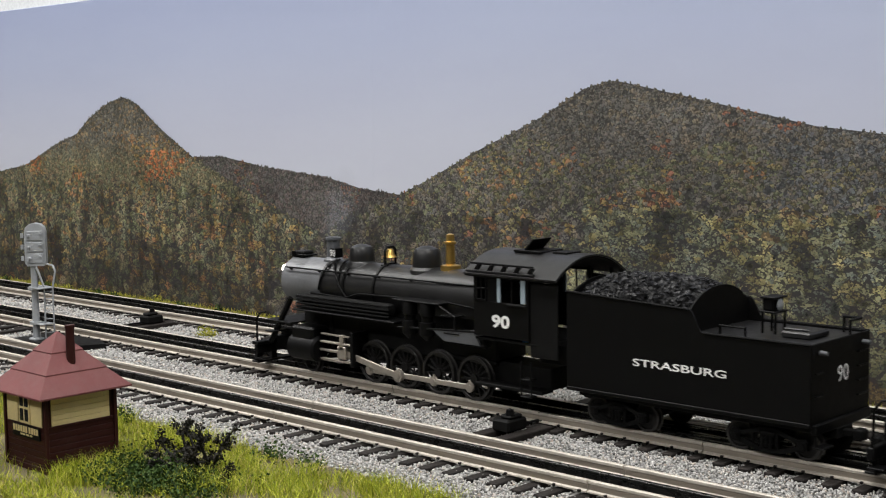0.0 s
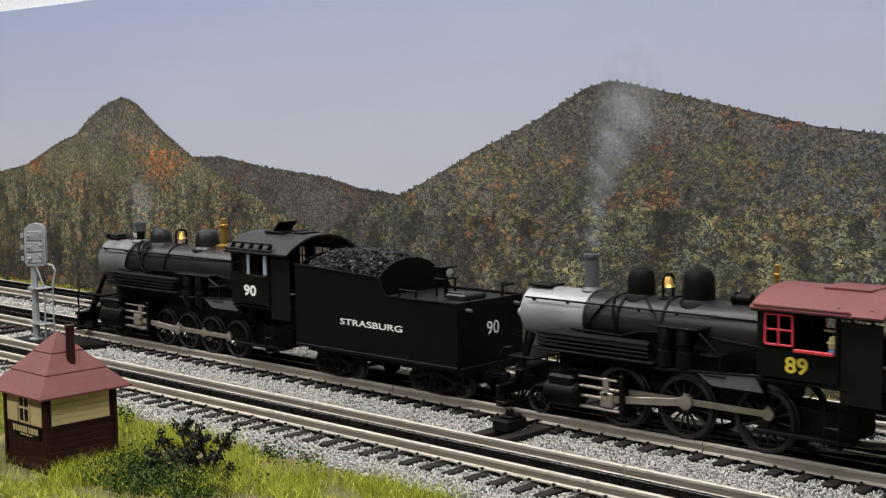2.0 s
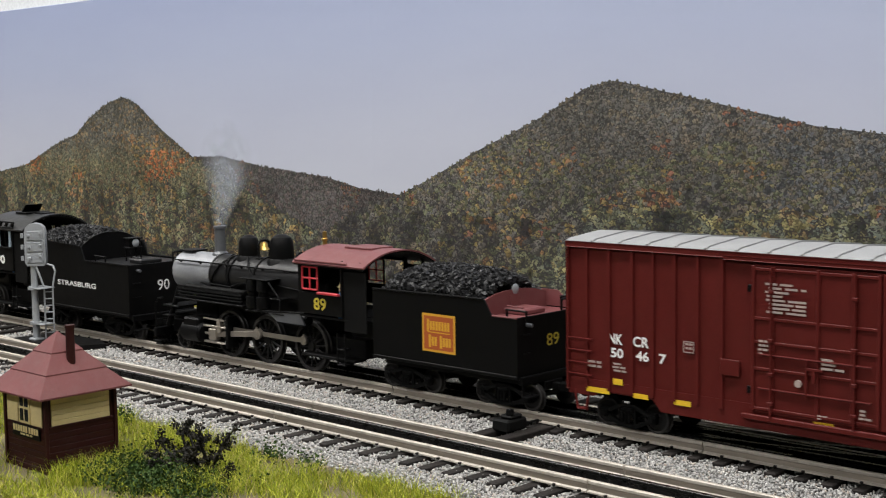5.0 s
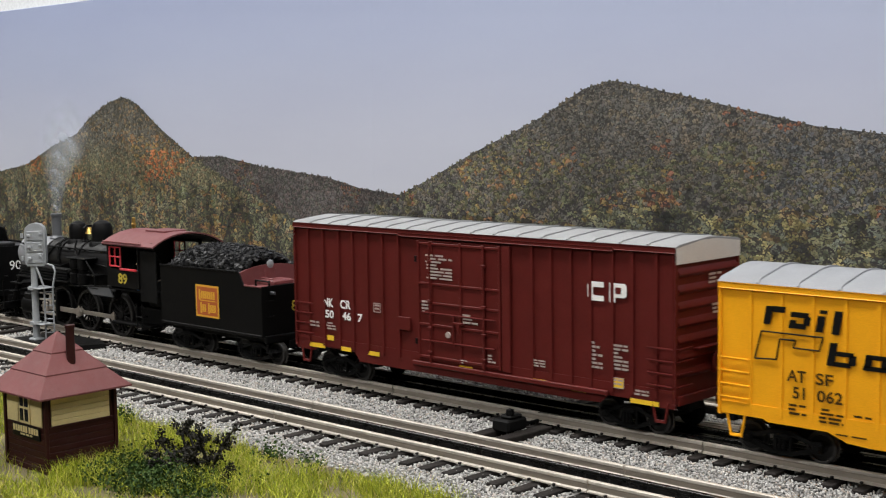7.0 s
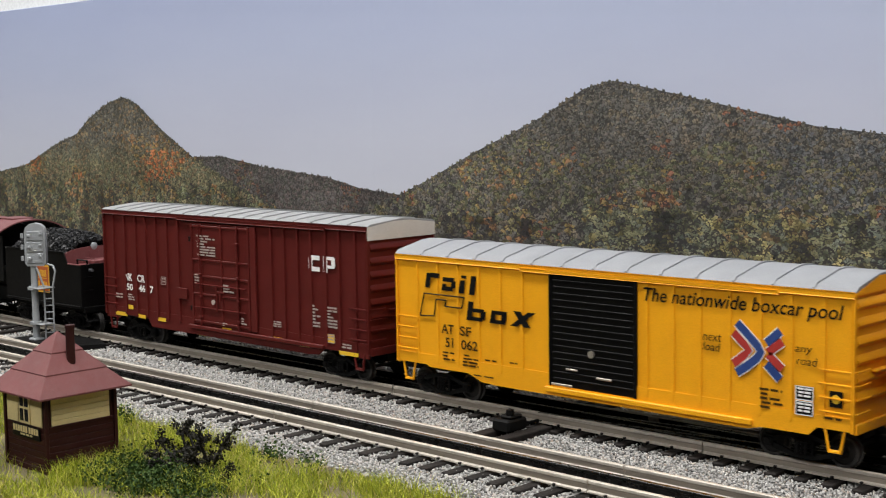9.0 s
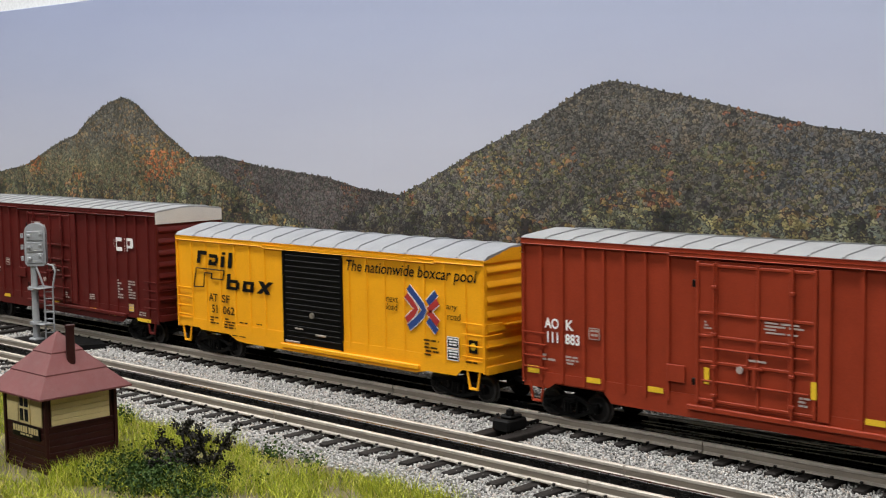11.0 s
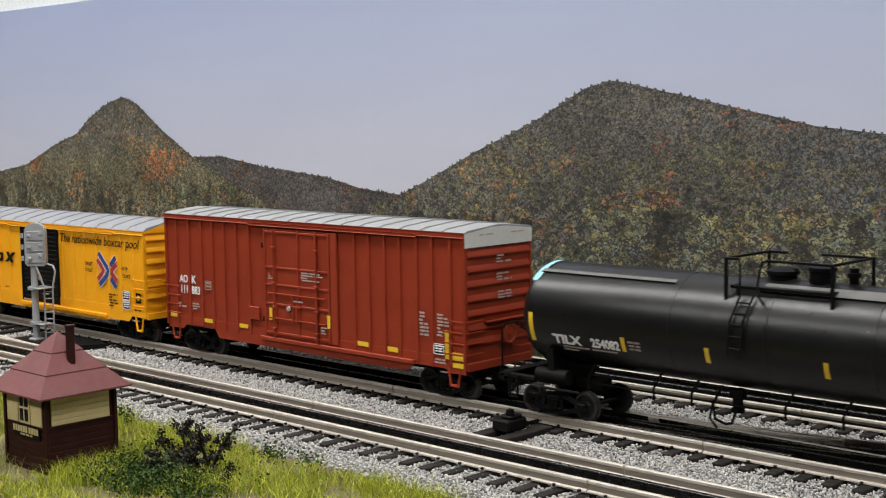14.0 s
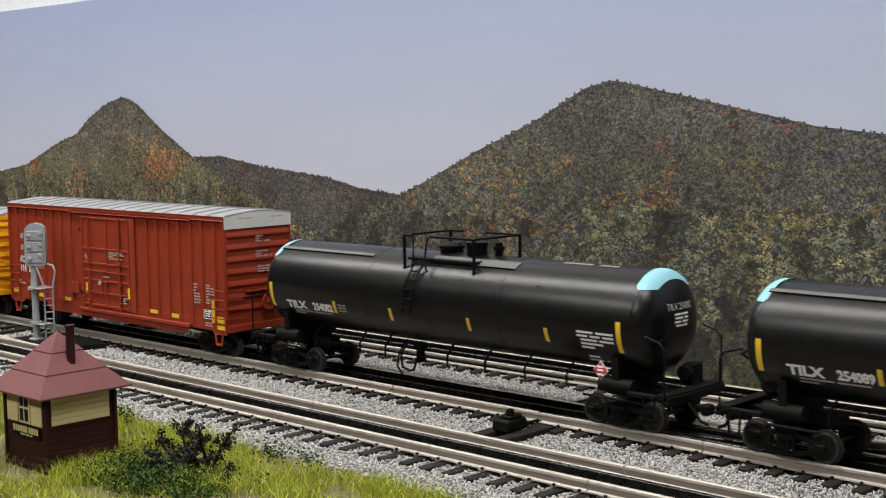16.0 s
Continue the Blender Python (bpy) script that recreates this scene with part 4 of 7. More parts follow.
def truck(parent, x, half, r=8.7, y=22.3):
    """A two-axle truck with cast side frames; half: half its wheelbase."""
    tr = thing("truck", "black two-axle truck", "")
    tr.parent, tr.location = parent, (x * 0.001, 0, 0)
    side = G()
    h = half
    # arched top bar, dropped bottom bar and two columns leave the openings free
    for y0, y1 in ((-1.2, 1.2),):
        side.prism([(-h - 3.6, r + 1.6), (-h - 2.4, r + 4.0), (-h + 3.5, r + 3.4), (-5.5, r + 7.2), (5.5, r + 7.2), (h - 3.5, r + 3.4), (h + 2.4, r + 4.0), (h + 3.6, r + 1.6), (h - 3.0, r + 0.9), (5.0, r + 4.6), (-5.0, r + 4.6), (-h + 3.0, r + 0.9)], "y", y0, y1)
        side.prism([(-h - 2.8, r - 0.4), (-h + 3.0, r - 0.2), (-5.6, r - 4.0), (5.6, r - 4.0), (h - 3.0, r - 0.2), (h + 2.8, r - 0.4), (h - 2.4, r - 3.0), (6.0, r - 6.4), (-6.0, r - 6.4), (-h + 2.4, r - 3.0)], "y", y0, y1)
        side.box(-5.6, -3.8, y0, y1, r - 5, r + 6, 0.3).box(3.8, 5.6, y0, y1, r - 5, r + 6, 0.3)
    side.box(-h - 3.0, -h + 3.0, -2.2, 1.5, r - 2.6, r + 2.6, 0.6).box(h - 3.0, h + 3.0, -2.2, 1.5, r - 2.6, r + 2.6, 0.6)
    side.cyl((-h, -2.9, r), (-h, -2.0, r), 1.9, 1.9, 12).cyl((h, -2.9, r), (h, -2.0, r), 1.9, 1.9, 12)
    side.box(-4.2, 4.2, -2.4, 0.6, r + 2.2, r + 5.0, 0.5)
    for k in (-2.4, 0, 2.4):
        side.cyl((k, -3.0, r - 3.0), (k, -3.0, r + 3.0), 1.0, 1.0, 8)
    me = side.mesh("side_frame", BLACK_MATT)
    for sgn in (-1, 1):
        ob = part("side_frame", me, None, tr, at=(0, sgn * y, 0))
        if sgn > 0:
            ob.rotation_euler = (0, 0, math.pi)
    part("bolster", G().box(-3.5, 3.5, -21, 21, r - 1, r + 6.5, 0.6), BLACK_MATT, tr)
    if r not in WHEELS:
        WHEELS[r] = wheelset_mesh(r)
    for k in (-1, 1):
        w = part("wheelset", WHEELS[r], None, tr, at=(k * h, 0, r))
        SPIN.append((w, r, (k * h, 0, r)))
    return tr


def coupler(parent, x, sgn, z=14.5):
    part("coupler", G().box(min(x, x + sgn * 11), max(x, x + sgn * 11), -2.2, 2.2, z - 2, z + 2, 0.5).box(min(x + sgn * 9, x + sgn * 15), max(x + sgn * 9, x + sgn * 15), -4.2, 3.6, z - 3.2, z + 3.2, 1.0), BLACK_MATT, parent)


def grab(g, x0, x1, y, z, r=0.4, out=1.3):
    """A grab iron on the near (y < 0) or far side."""
    o = y - out if y < 0 else y + out
    return g.tube([(x0, y, z), (x0, o, z), (x1, o, z), (x1, y, z)], r, 6)


def end_grab(g, x, y0, y1, z, r=0.4, out=1.4):
    o = x + out if x > 0 else x - out
    return g.tube([(x, y0, z), (o, y0, z), (o, y1, z), (x, y1, z)], r, 6)


def boxcar(name, label, s0, L, top, peak, sill, mat, roof_mat, ribs, door, roof_end, P=32.0):
    t = vehicle(name, label, "boxcar", s0)
    h, W = L / 2, 33.5
    # body shell with a fishbelly sill
    part("body", G().box(-h + 1, h - 1, -P, P, 23, top - 0.5, 0.5), mat, t)
    for sgn in (-1, 1):
        part("side_sill", G().prism(sill, "y", sgn * P, sgn * (P + 0.55)), mat, t)
        part("eave_rail", G().box(-h, h, sgn * 31.4, sgn * (W + 0.35), top - 3.6, top - 0.2, 0.4), mat, t)
        part("eave_rail", G().box(door[0] - 16, h * 0.74, sgn * 32.6, sgn * (W + 0.9), top - 4.6, top - 2.4, 0.3), mat, t)
        for x in (-h + 0.9, h - 0.9):
            part("corner_post", G().box(x - 0.9, x + 0.9, sgn * 31.5, sgn * W, 22.5, top - 1, 0.35), mat, t)
    rib = G().prism([(-1.25, -P + 0.1), (-1.05, -33.5), (1.05, -33.5), (1.25, -P + 0.1)], "z", 24.5, top - 4.4).mesh("side_post", mat)
    for x in ribs:
        part("side_post", rib, None, t, at=(x, 0, 0))
        o = part("side_post", rib, None, t, at=(x, 0, 0))
        o.rotation_euler = (0, 0, math.pi)
        o.location.x = -x * 0.001
    # roof: shallow peak, raised seams, pale boards over the ends
    rp = [(-W, top), (-W + 3, top + (peak - top) * 0.3), (-8, peak - 0.6), (0, peak), (8, peak - 0.6), (W - 3, top + (peak - top) * 0.3), (W, top), (W, top - 0.7), (-W, top - 0.7)]
    roof = part("roof", G().prism(rp, "x", -h - 0.2, h + 0.2), roof_mat, t, "pale ribbed metal roof")
    up = [(a * 1.0, b + 0.75) for a, b in rp[:7]]
    seam = G().prism(up + [(a, b) for a, b in rp[:7]][::-1], "x", -0.8, 0.8).mesh("roof_seam", roof_mat)
    n = 17 if roof_end > 4 else 14
    for k in range(1, n):
        part("roof_seam", seam, None, roof, at=(-h + L * k / n, 0, 0))
    ez = top - roof_end
    for x0, x1 in ((h - 1.0, h + 0.25), (-h - 0.25, -h + 1.0)):
        part("end_fascia", G().prism([(-W, ez), (W, ez), (W, top - 0.8), (8, peak - 1.5), (-8, peak - 1.5), (-W, top - 0.8)], "x", x0, x1), FASCIA_WHITE if roof_end > 4 else mat, t)
    # corrugated ends
    wave = G().prism([(0, -2.6), (1.7, -0.6), (1.7, 0.4), (0, 3.2), (-0.6, 3.2), (-0.6, -2.6)], "y", -31, 31)
    wm = wave.mesh("end_rib", mat)
    z, k = ez - 5.5, 0
    while z > 34:
        for x, rz in ((h - 1, 0), (-h + 1, math.pi)):
            o = part("end_rib", wm, None, t, at=(x, 0, z))
            o.rotation_euler = (0, 0, rz)
        z, k = z - 9.6, k + 1
    part("end_sill", G().box(h - 1.2, h + 0.9, -32, 32, 21.5, 27, 0.4), mat, t)
    part("end_sill", G().box(-h - 0.9, -h + 1.2, -32, 32, 21.5, 27, 0.4), mat, t)
    part("end_platform", G().box(h - 0.5, h + 3.2, -15, 26, 52.3, 53.3, 0.2), mat, t)
    part("brake_wheel", G().lathe((h + 3.2, 6, 43), (1, 0, 0), [(0, 0.6), (0, 6.6), (0.5, 7.2), (1.0, 6.6), (1.0, 5.6), (0.5, 5.2), (0.5, 1.6), (1.6, 1.4), (1.6, 0.4)], 20).box(h - 0.5, h + 3, 3, 9, 36, 47, 0.5), mat, t)
    # ladders
    for x0, x1, y in ((-h + 2, -h + 19, -W), (h - 19, h - 2, -W), (-h + 2, -h + 19, W), (h - 19, h - 2, W)):
        for zz in (32.5, 39.7, 47.0, 54.2):
            part("ladder_rung", grab(G(), x0, x1, y * 0.985, zz), mat, t)
    for x in (h, -h):
        for zz in (32.5, 39.7, 47.0, 54.2):
            part("ladder_rung", end_grab(G(), x * 0.998, -32, -18, zz), mat, t)
        for zz in (32.5, 43):
            part("ladder_rung", end_grab(G(), x * 0.998, 18, 32, zz), mat, t)
    for x in (-h + 11, h - 11):
        for y in (-32.4, 32.4):
            part("step", G().tube([(x - 5.5, y, 23), (x - 3.2, y, 11.2), (x + 3.2, y, 11.2), (x + 5.5, y, 23)], 0.75, 6).box(x - 3.6, x + 3.6, y - 0.5, y + 0.5, 10.6, 12.4, 0.2), mat, t)
    # underframe
    part("underframe", G().box(-h + 8, h - 8, -8, 8, 13.5, 23, 0.6).box(-60, 60, -24, 24, 18, 22.9, 0.5), BLACK_MATT, t)
    part("brake_tank", G().cyl((-24, 14, 14), (6, 14, 14), 4.5, 4.5, 14), BLACK_MATT, t)
    for k in (-1, 1):
        coupler(t, k * (h - 2), k)
    return t


def panel_door(t, x0, x1, z0, z1, mat, y=-33.0):
    """A braced plug door with lock bars, on the near side; the far side gets its twin."""
    for sgn in (-1, 1):
        yy = sgn * 33.0
        o = lambda a, b: (min(sgn * a, sgn * b), max(sgn * a, sgn * b))
        d = part("door", G().box(x0, x1, *o(32.5, 33.5), z0, z1, 0.3), mat, t)
        w = x1 - x0
        for x in (x0 + 0.4, x0 + w * 0.17, x0 + w * 0.53, x0 + w * 0.80, x1 - 0.4):
            part("door_post", G().box(x - 1.0, x + 1.0, *o(33.4, 34.6), z0 + 0.5, z1 - 0.5, 0.3), mat, d)
        for f in (0.03, 0.36, 0.52, 0.70, 0.97):
            part("door_beam", G().box(x0, x1, *o(33.4, 34.3), z0 + (z1 - z0) * (1 - f) - 0.9, z0 + (z1 - z0) * (1 - f) + 0.9, 0.3), mat, d)
        for f in (0.60, 0.83):
            part("lock_bar", G().cyl((x0 + 4, sgn * 34.6, z0 + (z1 - z0) * (1 - f)), (x1 - 4, sgn * 34.6, z0 + (z1 - z0) * (1 - f)), 0.6, 0.6, 8), mat, d)
        part("lock_bar", G().cyl((x0 + w * 0.45, sgn * 34.9, z0 + 12), (x0 + w * 0.45, sgn * 34.9, z0 + 32), 0.7, 0.7, 8), mat, d)
        for f in (0.16, 0.82):
            xx = x0 + w * f
            part("lock_rod", G().cyl((xx, sgn * 35.0, z0 - 1), (xx, sgn * 35.0, z1 - 1), 0.75, 0.75, 8), mat, d)
            for zz in (z0 + 6, z0 + 22, z0 + 40, z1 - 14):
                part("rod_guide", G().box(xx - 1.6, xx + 1.6, *o(34.2, 36.0), zz - 1.0, zz + 1.0, 0.3), mat, d)
        part("hinge", G().box(x0 - 3.0, x0 - 0.5, *o(32.8, 34.6), z1 - 15, z1 - 11, 0.3).box(x0 - 3.0, x0 - 0.5, *o(32.8, 34.6), z0 + 10, z0 + 14, 0.3), BLACK, d)
        part("door_track", G().box(x0 - 6, x1 + 84, *o(32.6, 35.0), z0 - 4.2, z0 - 1.2, 0.4), mat, t)
        part("door_frame", G().box(x1 + 1.2, x1 + 8.2, *o(32.6, 34.2), z0, z1, 0.4), mat, t)


FACE = -32.98
R_RIBS = [-151, -134.5, -118, -103.5, -88.8, -73.6, -57.8, 59.8, 74.7, 90.1, 105, 121.1, 135.3, 152.1]
R_SILL = [(-165, 30), (-165, 20), (-146, 20), (-140, 24), (-104, 24), (-98, 17), (98, 16.2), (112, 17), (118, 22), (146, 22), (150, 19.5), (165, 19.5), (165, 30)]


def small_print(t, seed, dx=0, dz=0):
    bars("data_writing", LETTER_DIM, t, -151, -140, 36.5, 41.5, FACE, 2, seed=seed)
    bars("data_writing", LETTER_DIM, t, -132, -122, 36, 42, FACE, 3, seed=seed + 1)
    bars("data_writing", LETTER_DIM, t, 123 + dx, 132 + dx, 41 + dz, 58 + dz, FACE, 7, seed=seed + 2)
    bars("data_writing", LETTER_DIM, t, 139.5 + dx, 150.5 + dx, 42 + dz, 58 + dz, FACE, 7, seed=seed + 3)
    bars("data_writing", LETTER_DIM, t, 137, 147, 24, 28, FACE, 2, seed=seed + 4)


def frame_plate(t, x0, x1, z0, z1, back, line, F=FACE):
    p = plate("data_plate", back, t, x0, x1, z0, z1, F)
    g, w = G(), 0.5
    g.box(x0, x1, F - 0.2, F - 0.1, z1 - w, z1, 0).box(x0, x1, F - 0.2, F - 0.1, z0, z0 + w, 0).box(x0, x0 + w, F - 0.2, F - 0.1, z0, z1, 0).box(x1 - w, x1, F - 0.2, F - 0.1, z0, z1, 0)
    part("plate_border", g, line, p)
    bars("plate_writing", line, p, x0 + 1, x1 - 1, z0 + 1, z1 - 1, F - 0.1, max(2, int((z1 - z0) / 2.4)), seed=3)
    return p


# brown boxcar
BROWN = boxcar("boxcar", "dark oxide-brown boxcar with braced door and pale roof", -0.2455, 331.5, 112.4, 116.2, R_SILL, CAR_BROWN, ROOF_WHITE, R_RIBS, (-40, 36), 10)
panel_door(BROWN, -38, 34.5, 26, 106.2, CAR_BROWN)
for x in (-142, 142):
    truck(BROWN, x * 0.9 if x < 0 else x * 0.89, 17.5)
for x0, x1, z0, z1 in ((-151, -134, 22.4, 25.6), (-117, -106.5, 22.8, 25.8), (-89, -77.5, 22.8, 25.8), (-2, 9.5, 23.6, 26.4), (60, 71, 21.8, 25), (91, 102, 21.2, 24.2), (134, 154, 19.8, 22.6), (-131.5, -124.5, 29.0, 32.6)):
    plate("stripe", STRIPE, BROWN, x0, x1, z0, z1, FACE)
writing("reporting_mark", "NK", LETTER_WHITE, BROWN, -134.5, -124.5, 53, 59.2, FACE, bold=0.025)
writing("reporting_mark", "CR", LETTER_WHITE, BROWN, -117, -106, 53, 59.2, FACE, bold=0.025)
writing("car_number", "50", LETTER_WHITE, BROWN, -133, -124, 45, 50.8, FACE, bold=0.025)
writing("car_number", "46", LETTER_WHITE, BROWN, -115, -106, 45, 50.8, FACE, bold=0.025)
writing("car_number", "7", LETTER_WHITE, BROWN, -99, -94, 45, 50.8, FACE, bold=0.025)
frame_plate(BROWN, -82.5, -75.5, 53.5, 60, CAR_BROWN, LETTER_DIM)
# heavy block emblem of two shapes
EMB = part("emblem", G().prism([(103, 79.8), (105, 77.6), (115, 77.6), (115, 80.8), (108, 80.8), (107, 81.6), (107, 85), (108, 85.8), (115, 85.8), (115, 89), (105, 89), (103, 86.8)], "y", FACE - 0.1, FACE), LETTER_WHITE, BROWN, "white block emblem")
part("emblem_block", G().prism([(119, 77.6), (123.4, 77.6), (123.4, 80.6), (130, 80.6), (131.5, 82), (131.5, 87.6), (130, 89), (119, 89)], "y", FACE - 0.1, FACE), LETTER_WHITE, EMB)
part("emblem_inset", G().box(123.4, 127.6, FACE - 0.22, FACE - 0.12, 82.8, 86.6, 0), CAR_BROWN, EMB)
small_print(BROWN, 5, -18, -5)
bars("door_writing", LETTER_DIM, BROWN, -30, -6, 80, 97, -34.75, 8, seed=31)
bars("door_writing", LETTER_DIM, BROWN, 2, 16, 53, 60, -34.75, 3, seed=33)
bars("door_writing", LETTER_DIM, BROWN, -34, -28, 57, 66, -34.75, 4, seed=34)
bars("door_writing", LETTER_DIM, BROWN, 24, 32, 30, 36, -34.75, 3, seed=38)
bars("door_writing", LETTER_DIM, BROWN, 1, 7, 27, 30, -34.75, 2, seed=39)
bars("data_writing", LETTER_DIM, BROWN, 60, 70, 32, 37, FACE, 3, seed=37)
part("lock_pocket", G().cyl((-10, -35.4, 45), (-10, -34.4, 45), 2.0, 2.0, 14), LETTER_DIM, BROWN)
part("lock_handle", G().box(-6, 4, -35.6, -34.6, 52.5, 54, 0.2).box(-2, 0, -35.6, -34.6, 46, 53, 0.2), CAR_BROWN, BROWN)
part("tack_board", G().box(-58, -46, -34.2, -33, 44, 53, 0.3), CAR_BROWN, BROWN)
bars("end_writing", LETTER_DIM, BROWN, -2, 12, 88, 95, 331.5 / 2 + 0.8, 3, "end", seed=35)
bars("end_writing", LETTER_DIM, BROWN, 2, 14, 70, 77, 331.5 / 2 + 0.8, 3, "end", seed=36)
frame_plate(BROWN, 120, 129.5, 27.0, 33.4, STRIPE, LETTER_DIM)

# red boxcar
RED = boxcar("boxcar", "oxide-red boxcar with braced door and pale roof", 0.4785, 331.5, 112.4, 116.2, R_SILL, CAR_RED, ROOF_WHITE, R_RIBS, (-40, 36), 10)
panel_door(RED, -38, 34.5, 26, 106.2, CAR_RED)
for x in (-1, 1):
    truck(RED, x * 136, 17.8)
for x0, x1, z0, z1 in ((-161.6, -151.4, 28.5, 33), (-116, -105.5, 27.8, 31), (-71.5, -61, 28, 31.2), (62, 73.2, 28.4, 31.6), (92.5, 102.5, 27.6, 31), (146.8, 150.4, 28.4, 47.4), (153.5, 164, 28.4, 33.6), (153.5, 164, 23.6, 26.8)):
    plate("stripe", STRIPE, RED, x0, x1, z0, z1, FACE)
for x0, x1 in ((-32.6, -29.4), (32.4, 35.6)):
    plate("stripe", STRIPE, RED, x0, x1, 37.6, 47, -34.65)
writing("reporting_mark", "AO", LETTER_WHITE, RED, -148, -137, 57.5, 64, FACE, bold=0.025)
writing("reporting_mark", "K", LETTER_WHITE, RED, -131.5, -125.5, 57.5, 64, FACE, bold=0.025)
writing("car_number", "111", LETTER_WHITE, RED, -146, -137.5, 49, 55.5, FACE, bold=0.025)
writing("car_number", "883", LETTER_WHITE, RED, -132, -121, 49, 55.5, FACE, bold=0.025)
frame_plate(RED, -114, -106, 54, 61, CAR_RED, LETTER_DIM)
frame_plate(RED, 136.5, 146, 30.8, 38, LETTER_BLACK, LETTER_WHITE)
small_print(RED, 15)
bars("door_writing", LETTER_DIM, RED, 4, 28, 69, 76, -34.75, 4, seed=41)
bars("door_writing", LETTER_DIM, RED, -33, -28, 68, 73, -34.75, 3, seed=42)
bars("door_writing", LETTER_DIM, RED, -6, 6, 52.5, 54.5, -34.75, 1, seed=43)
bars("door_writing", LETTER_DIM, RED, 25, 32, 32, 38, -34.75, 3, seed=52)
part("lock_pocket", G().cyl((-10, -35.4, 48), (-10, -34.4, 48), 2.0, 2.0, 14), LETTER_DIM, RED)
part("lock_handle", G().box(-6, 4, -35.6, -34.6, 49, 50.4, 0.2).box(-2, 0, -35.6, -34.6, 38, 49.5, 0.2), CAR_RED, RED)
part("tack_board", G().box(-58, -46, -34.2, -33, 36, 46, 0.3), CAR_RED, RED)
for k, z in enumerate((90, 78, 66)):
    bars("end_writing", LETTER_DIM, RED, -4, 12, z, z + 6, 331.5 / 2 + 0.8, 3, "end", seed=44 + k)
bars("end_writing", LETTER_DIM, RED, -20, -6, 109, 110.6, 331.5 / 2 + 0.3, 1, "end", seed=48)
bars("end_writing", LETTER_DIM, RED, 12, 26, 109, 110.6, 331.5 / 2 + 0.3, 1, "end", seed=49)

# yellow boxcar
Y_RIBS = [-147.3, -128.5, -110.2, -91.9, -73.7, -55.5, 38, 56.2, 74.1, 92.8, 111.9, 130.4, 149.2]
Y_SILL = [(-166, 30), (-166, 23), (-139, 23), (-136, 21.5), (-101, 21.5), (-90, 17.2), (-78, 16.4), (104, 16.2), (114, 18.4), (141, 18.4), (146, 23), (166, 23), (166, 30)]
YEL = boxcar("boxcar", "bright yellow boxcar with a black ribbed door and grey roof", 0.1148, 333.6, 95.8, 103.6, Y_SILL, CAR_YELLOW, ROOF_GREY, Y_RIBS, (-40, 36), 2, P=32.7)
for x in (-1, 1):
    truck(YEL, x * 133, 21.0)
for sgn in (-1, 1):
    o = lambda a, b: (min(sgn * a, sgn * b), max(sgn * a, sgn * b))
    d = part("door", G().box(-33.5, 31.8, *o(32.5, 33.3), 22.6, 91.2, 0.3), BLACK, YEL, "black ribbed sliding door")
    rib = G().box(-30, 29, *o(33.2, 34.0), -0.5, 0.5, 0.25).mesh("door_rib", BLACK)
    for k in range(16):
        part("door_rib", rib, None, d, at=(0, 0, 27.5 + k * 4.0))
    for e0, e1 in ((-33.5, -31.6), (29.9, 31.8)):
        part("door_edge", G().box(e0, e1, *o(33.2, 34.2), 22.6, 91.2, 0.3), BLACK, d)
    part("door_lock", G().cyl((-1, sgn * 33.2, 45), (-1, sgn * 34.6, 45), 2.2, 2.2, 14), STEEL, d)
    part("door_roller", G().box(-31, -15, *o(33.9, 34.5), 23.2, 24.6, 0.2).box(-20, -11, *o(33.9, 34.5), 33.5, 34.6, 0.2).box(3, 14, *o(33.9, 34.5), 30.5, 31.8, 0.2), STEEL, d)
    part("door_track", G().box(-36, 108, *o(32.6, 35.2), 18.6, 21.8, 0.4), CAR_YELLOW, YEL)
    part("door_track", G().box(-36, 108, *o(32.6, 34.6), 91.6, 93.4, 0.4), CAR_YELLOW, YEL)


YF = -33.6


def slanted(x, z, w, h, lean=0.16):
    base, k = (63.0, 0.76) if z < 72 else (84.0, 0.88)
    z, h = base + (z - base) * k - (0.6 if z < 72 else 3.6), h * k
    g = G().prism([(x, z), (x + w, z), (x + w + h * lean, z + h), (x + h * lean, z + h)], "y", YF - 0.1, YF)
    return part("emblem_stroke", g, LETTER_BLACK, em)


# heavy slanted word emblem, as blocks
em = part("emblem", G().prism([(-139, 74.8), (-134.8, 74.8), (-133, 84.6), (-137.2, 84.6)], "y", YF - 0.1, YF), LETTER_BLACK, YEL, "black slanted block emblem")
slanted(-134, 85.4, 8, 3.6)
slanted(-124, 76.6, 10, 3.2), slanted(-123, 83.4, 10.5, 3.2), slanted(-115.5, 79, 3.8, 5.2), slanted(-123.4, 79.6, 3.6, 2)
slanted(-108.5, 76, 4.4, 9.6), slanted(-106.2, 87, 4.4, 2.2), slanted(-99.5, 75.6, 4.6, 13.8)
slanted(-102, 55.2, 4.4, 16), slanted(-98, 55.2, 9.5, 3.2), slanted(-96.6, 62.4, 9.5, 3.2), slanted(-90, 57, 4, 6.6)
slanted(-82, 55, 13, 3.2), slanted(-80.6, 62.6, 13, 3.2), slanted(-81.4, 57, 4, 6.5), slanted(-72.4, 57, 4, 6.5)
part("emblem_stroke", G().prism([(-65, 56.2), (-59, 56.2), (-44, 65.8), (-50, 65.8)], "y", YF - 0.1, YF), LETTER_BLACK, em)
part("emblem_stroke", G().prism([(-62, 65.8), (-56, 65.8), (-48, 56.2), (-54, 56.2)], "y", YF - 0.2, YF - 0.11), LETTER_BLACK, em)
E3 = G()
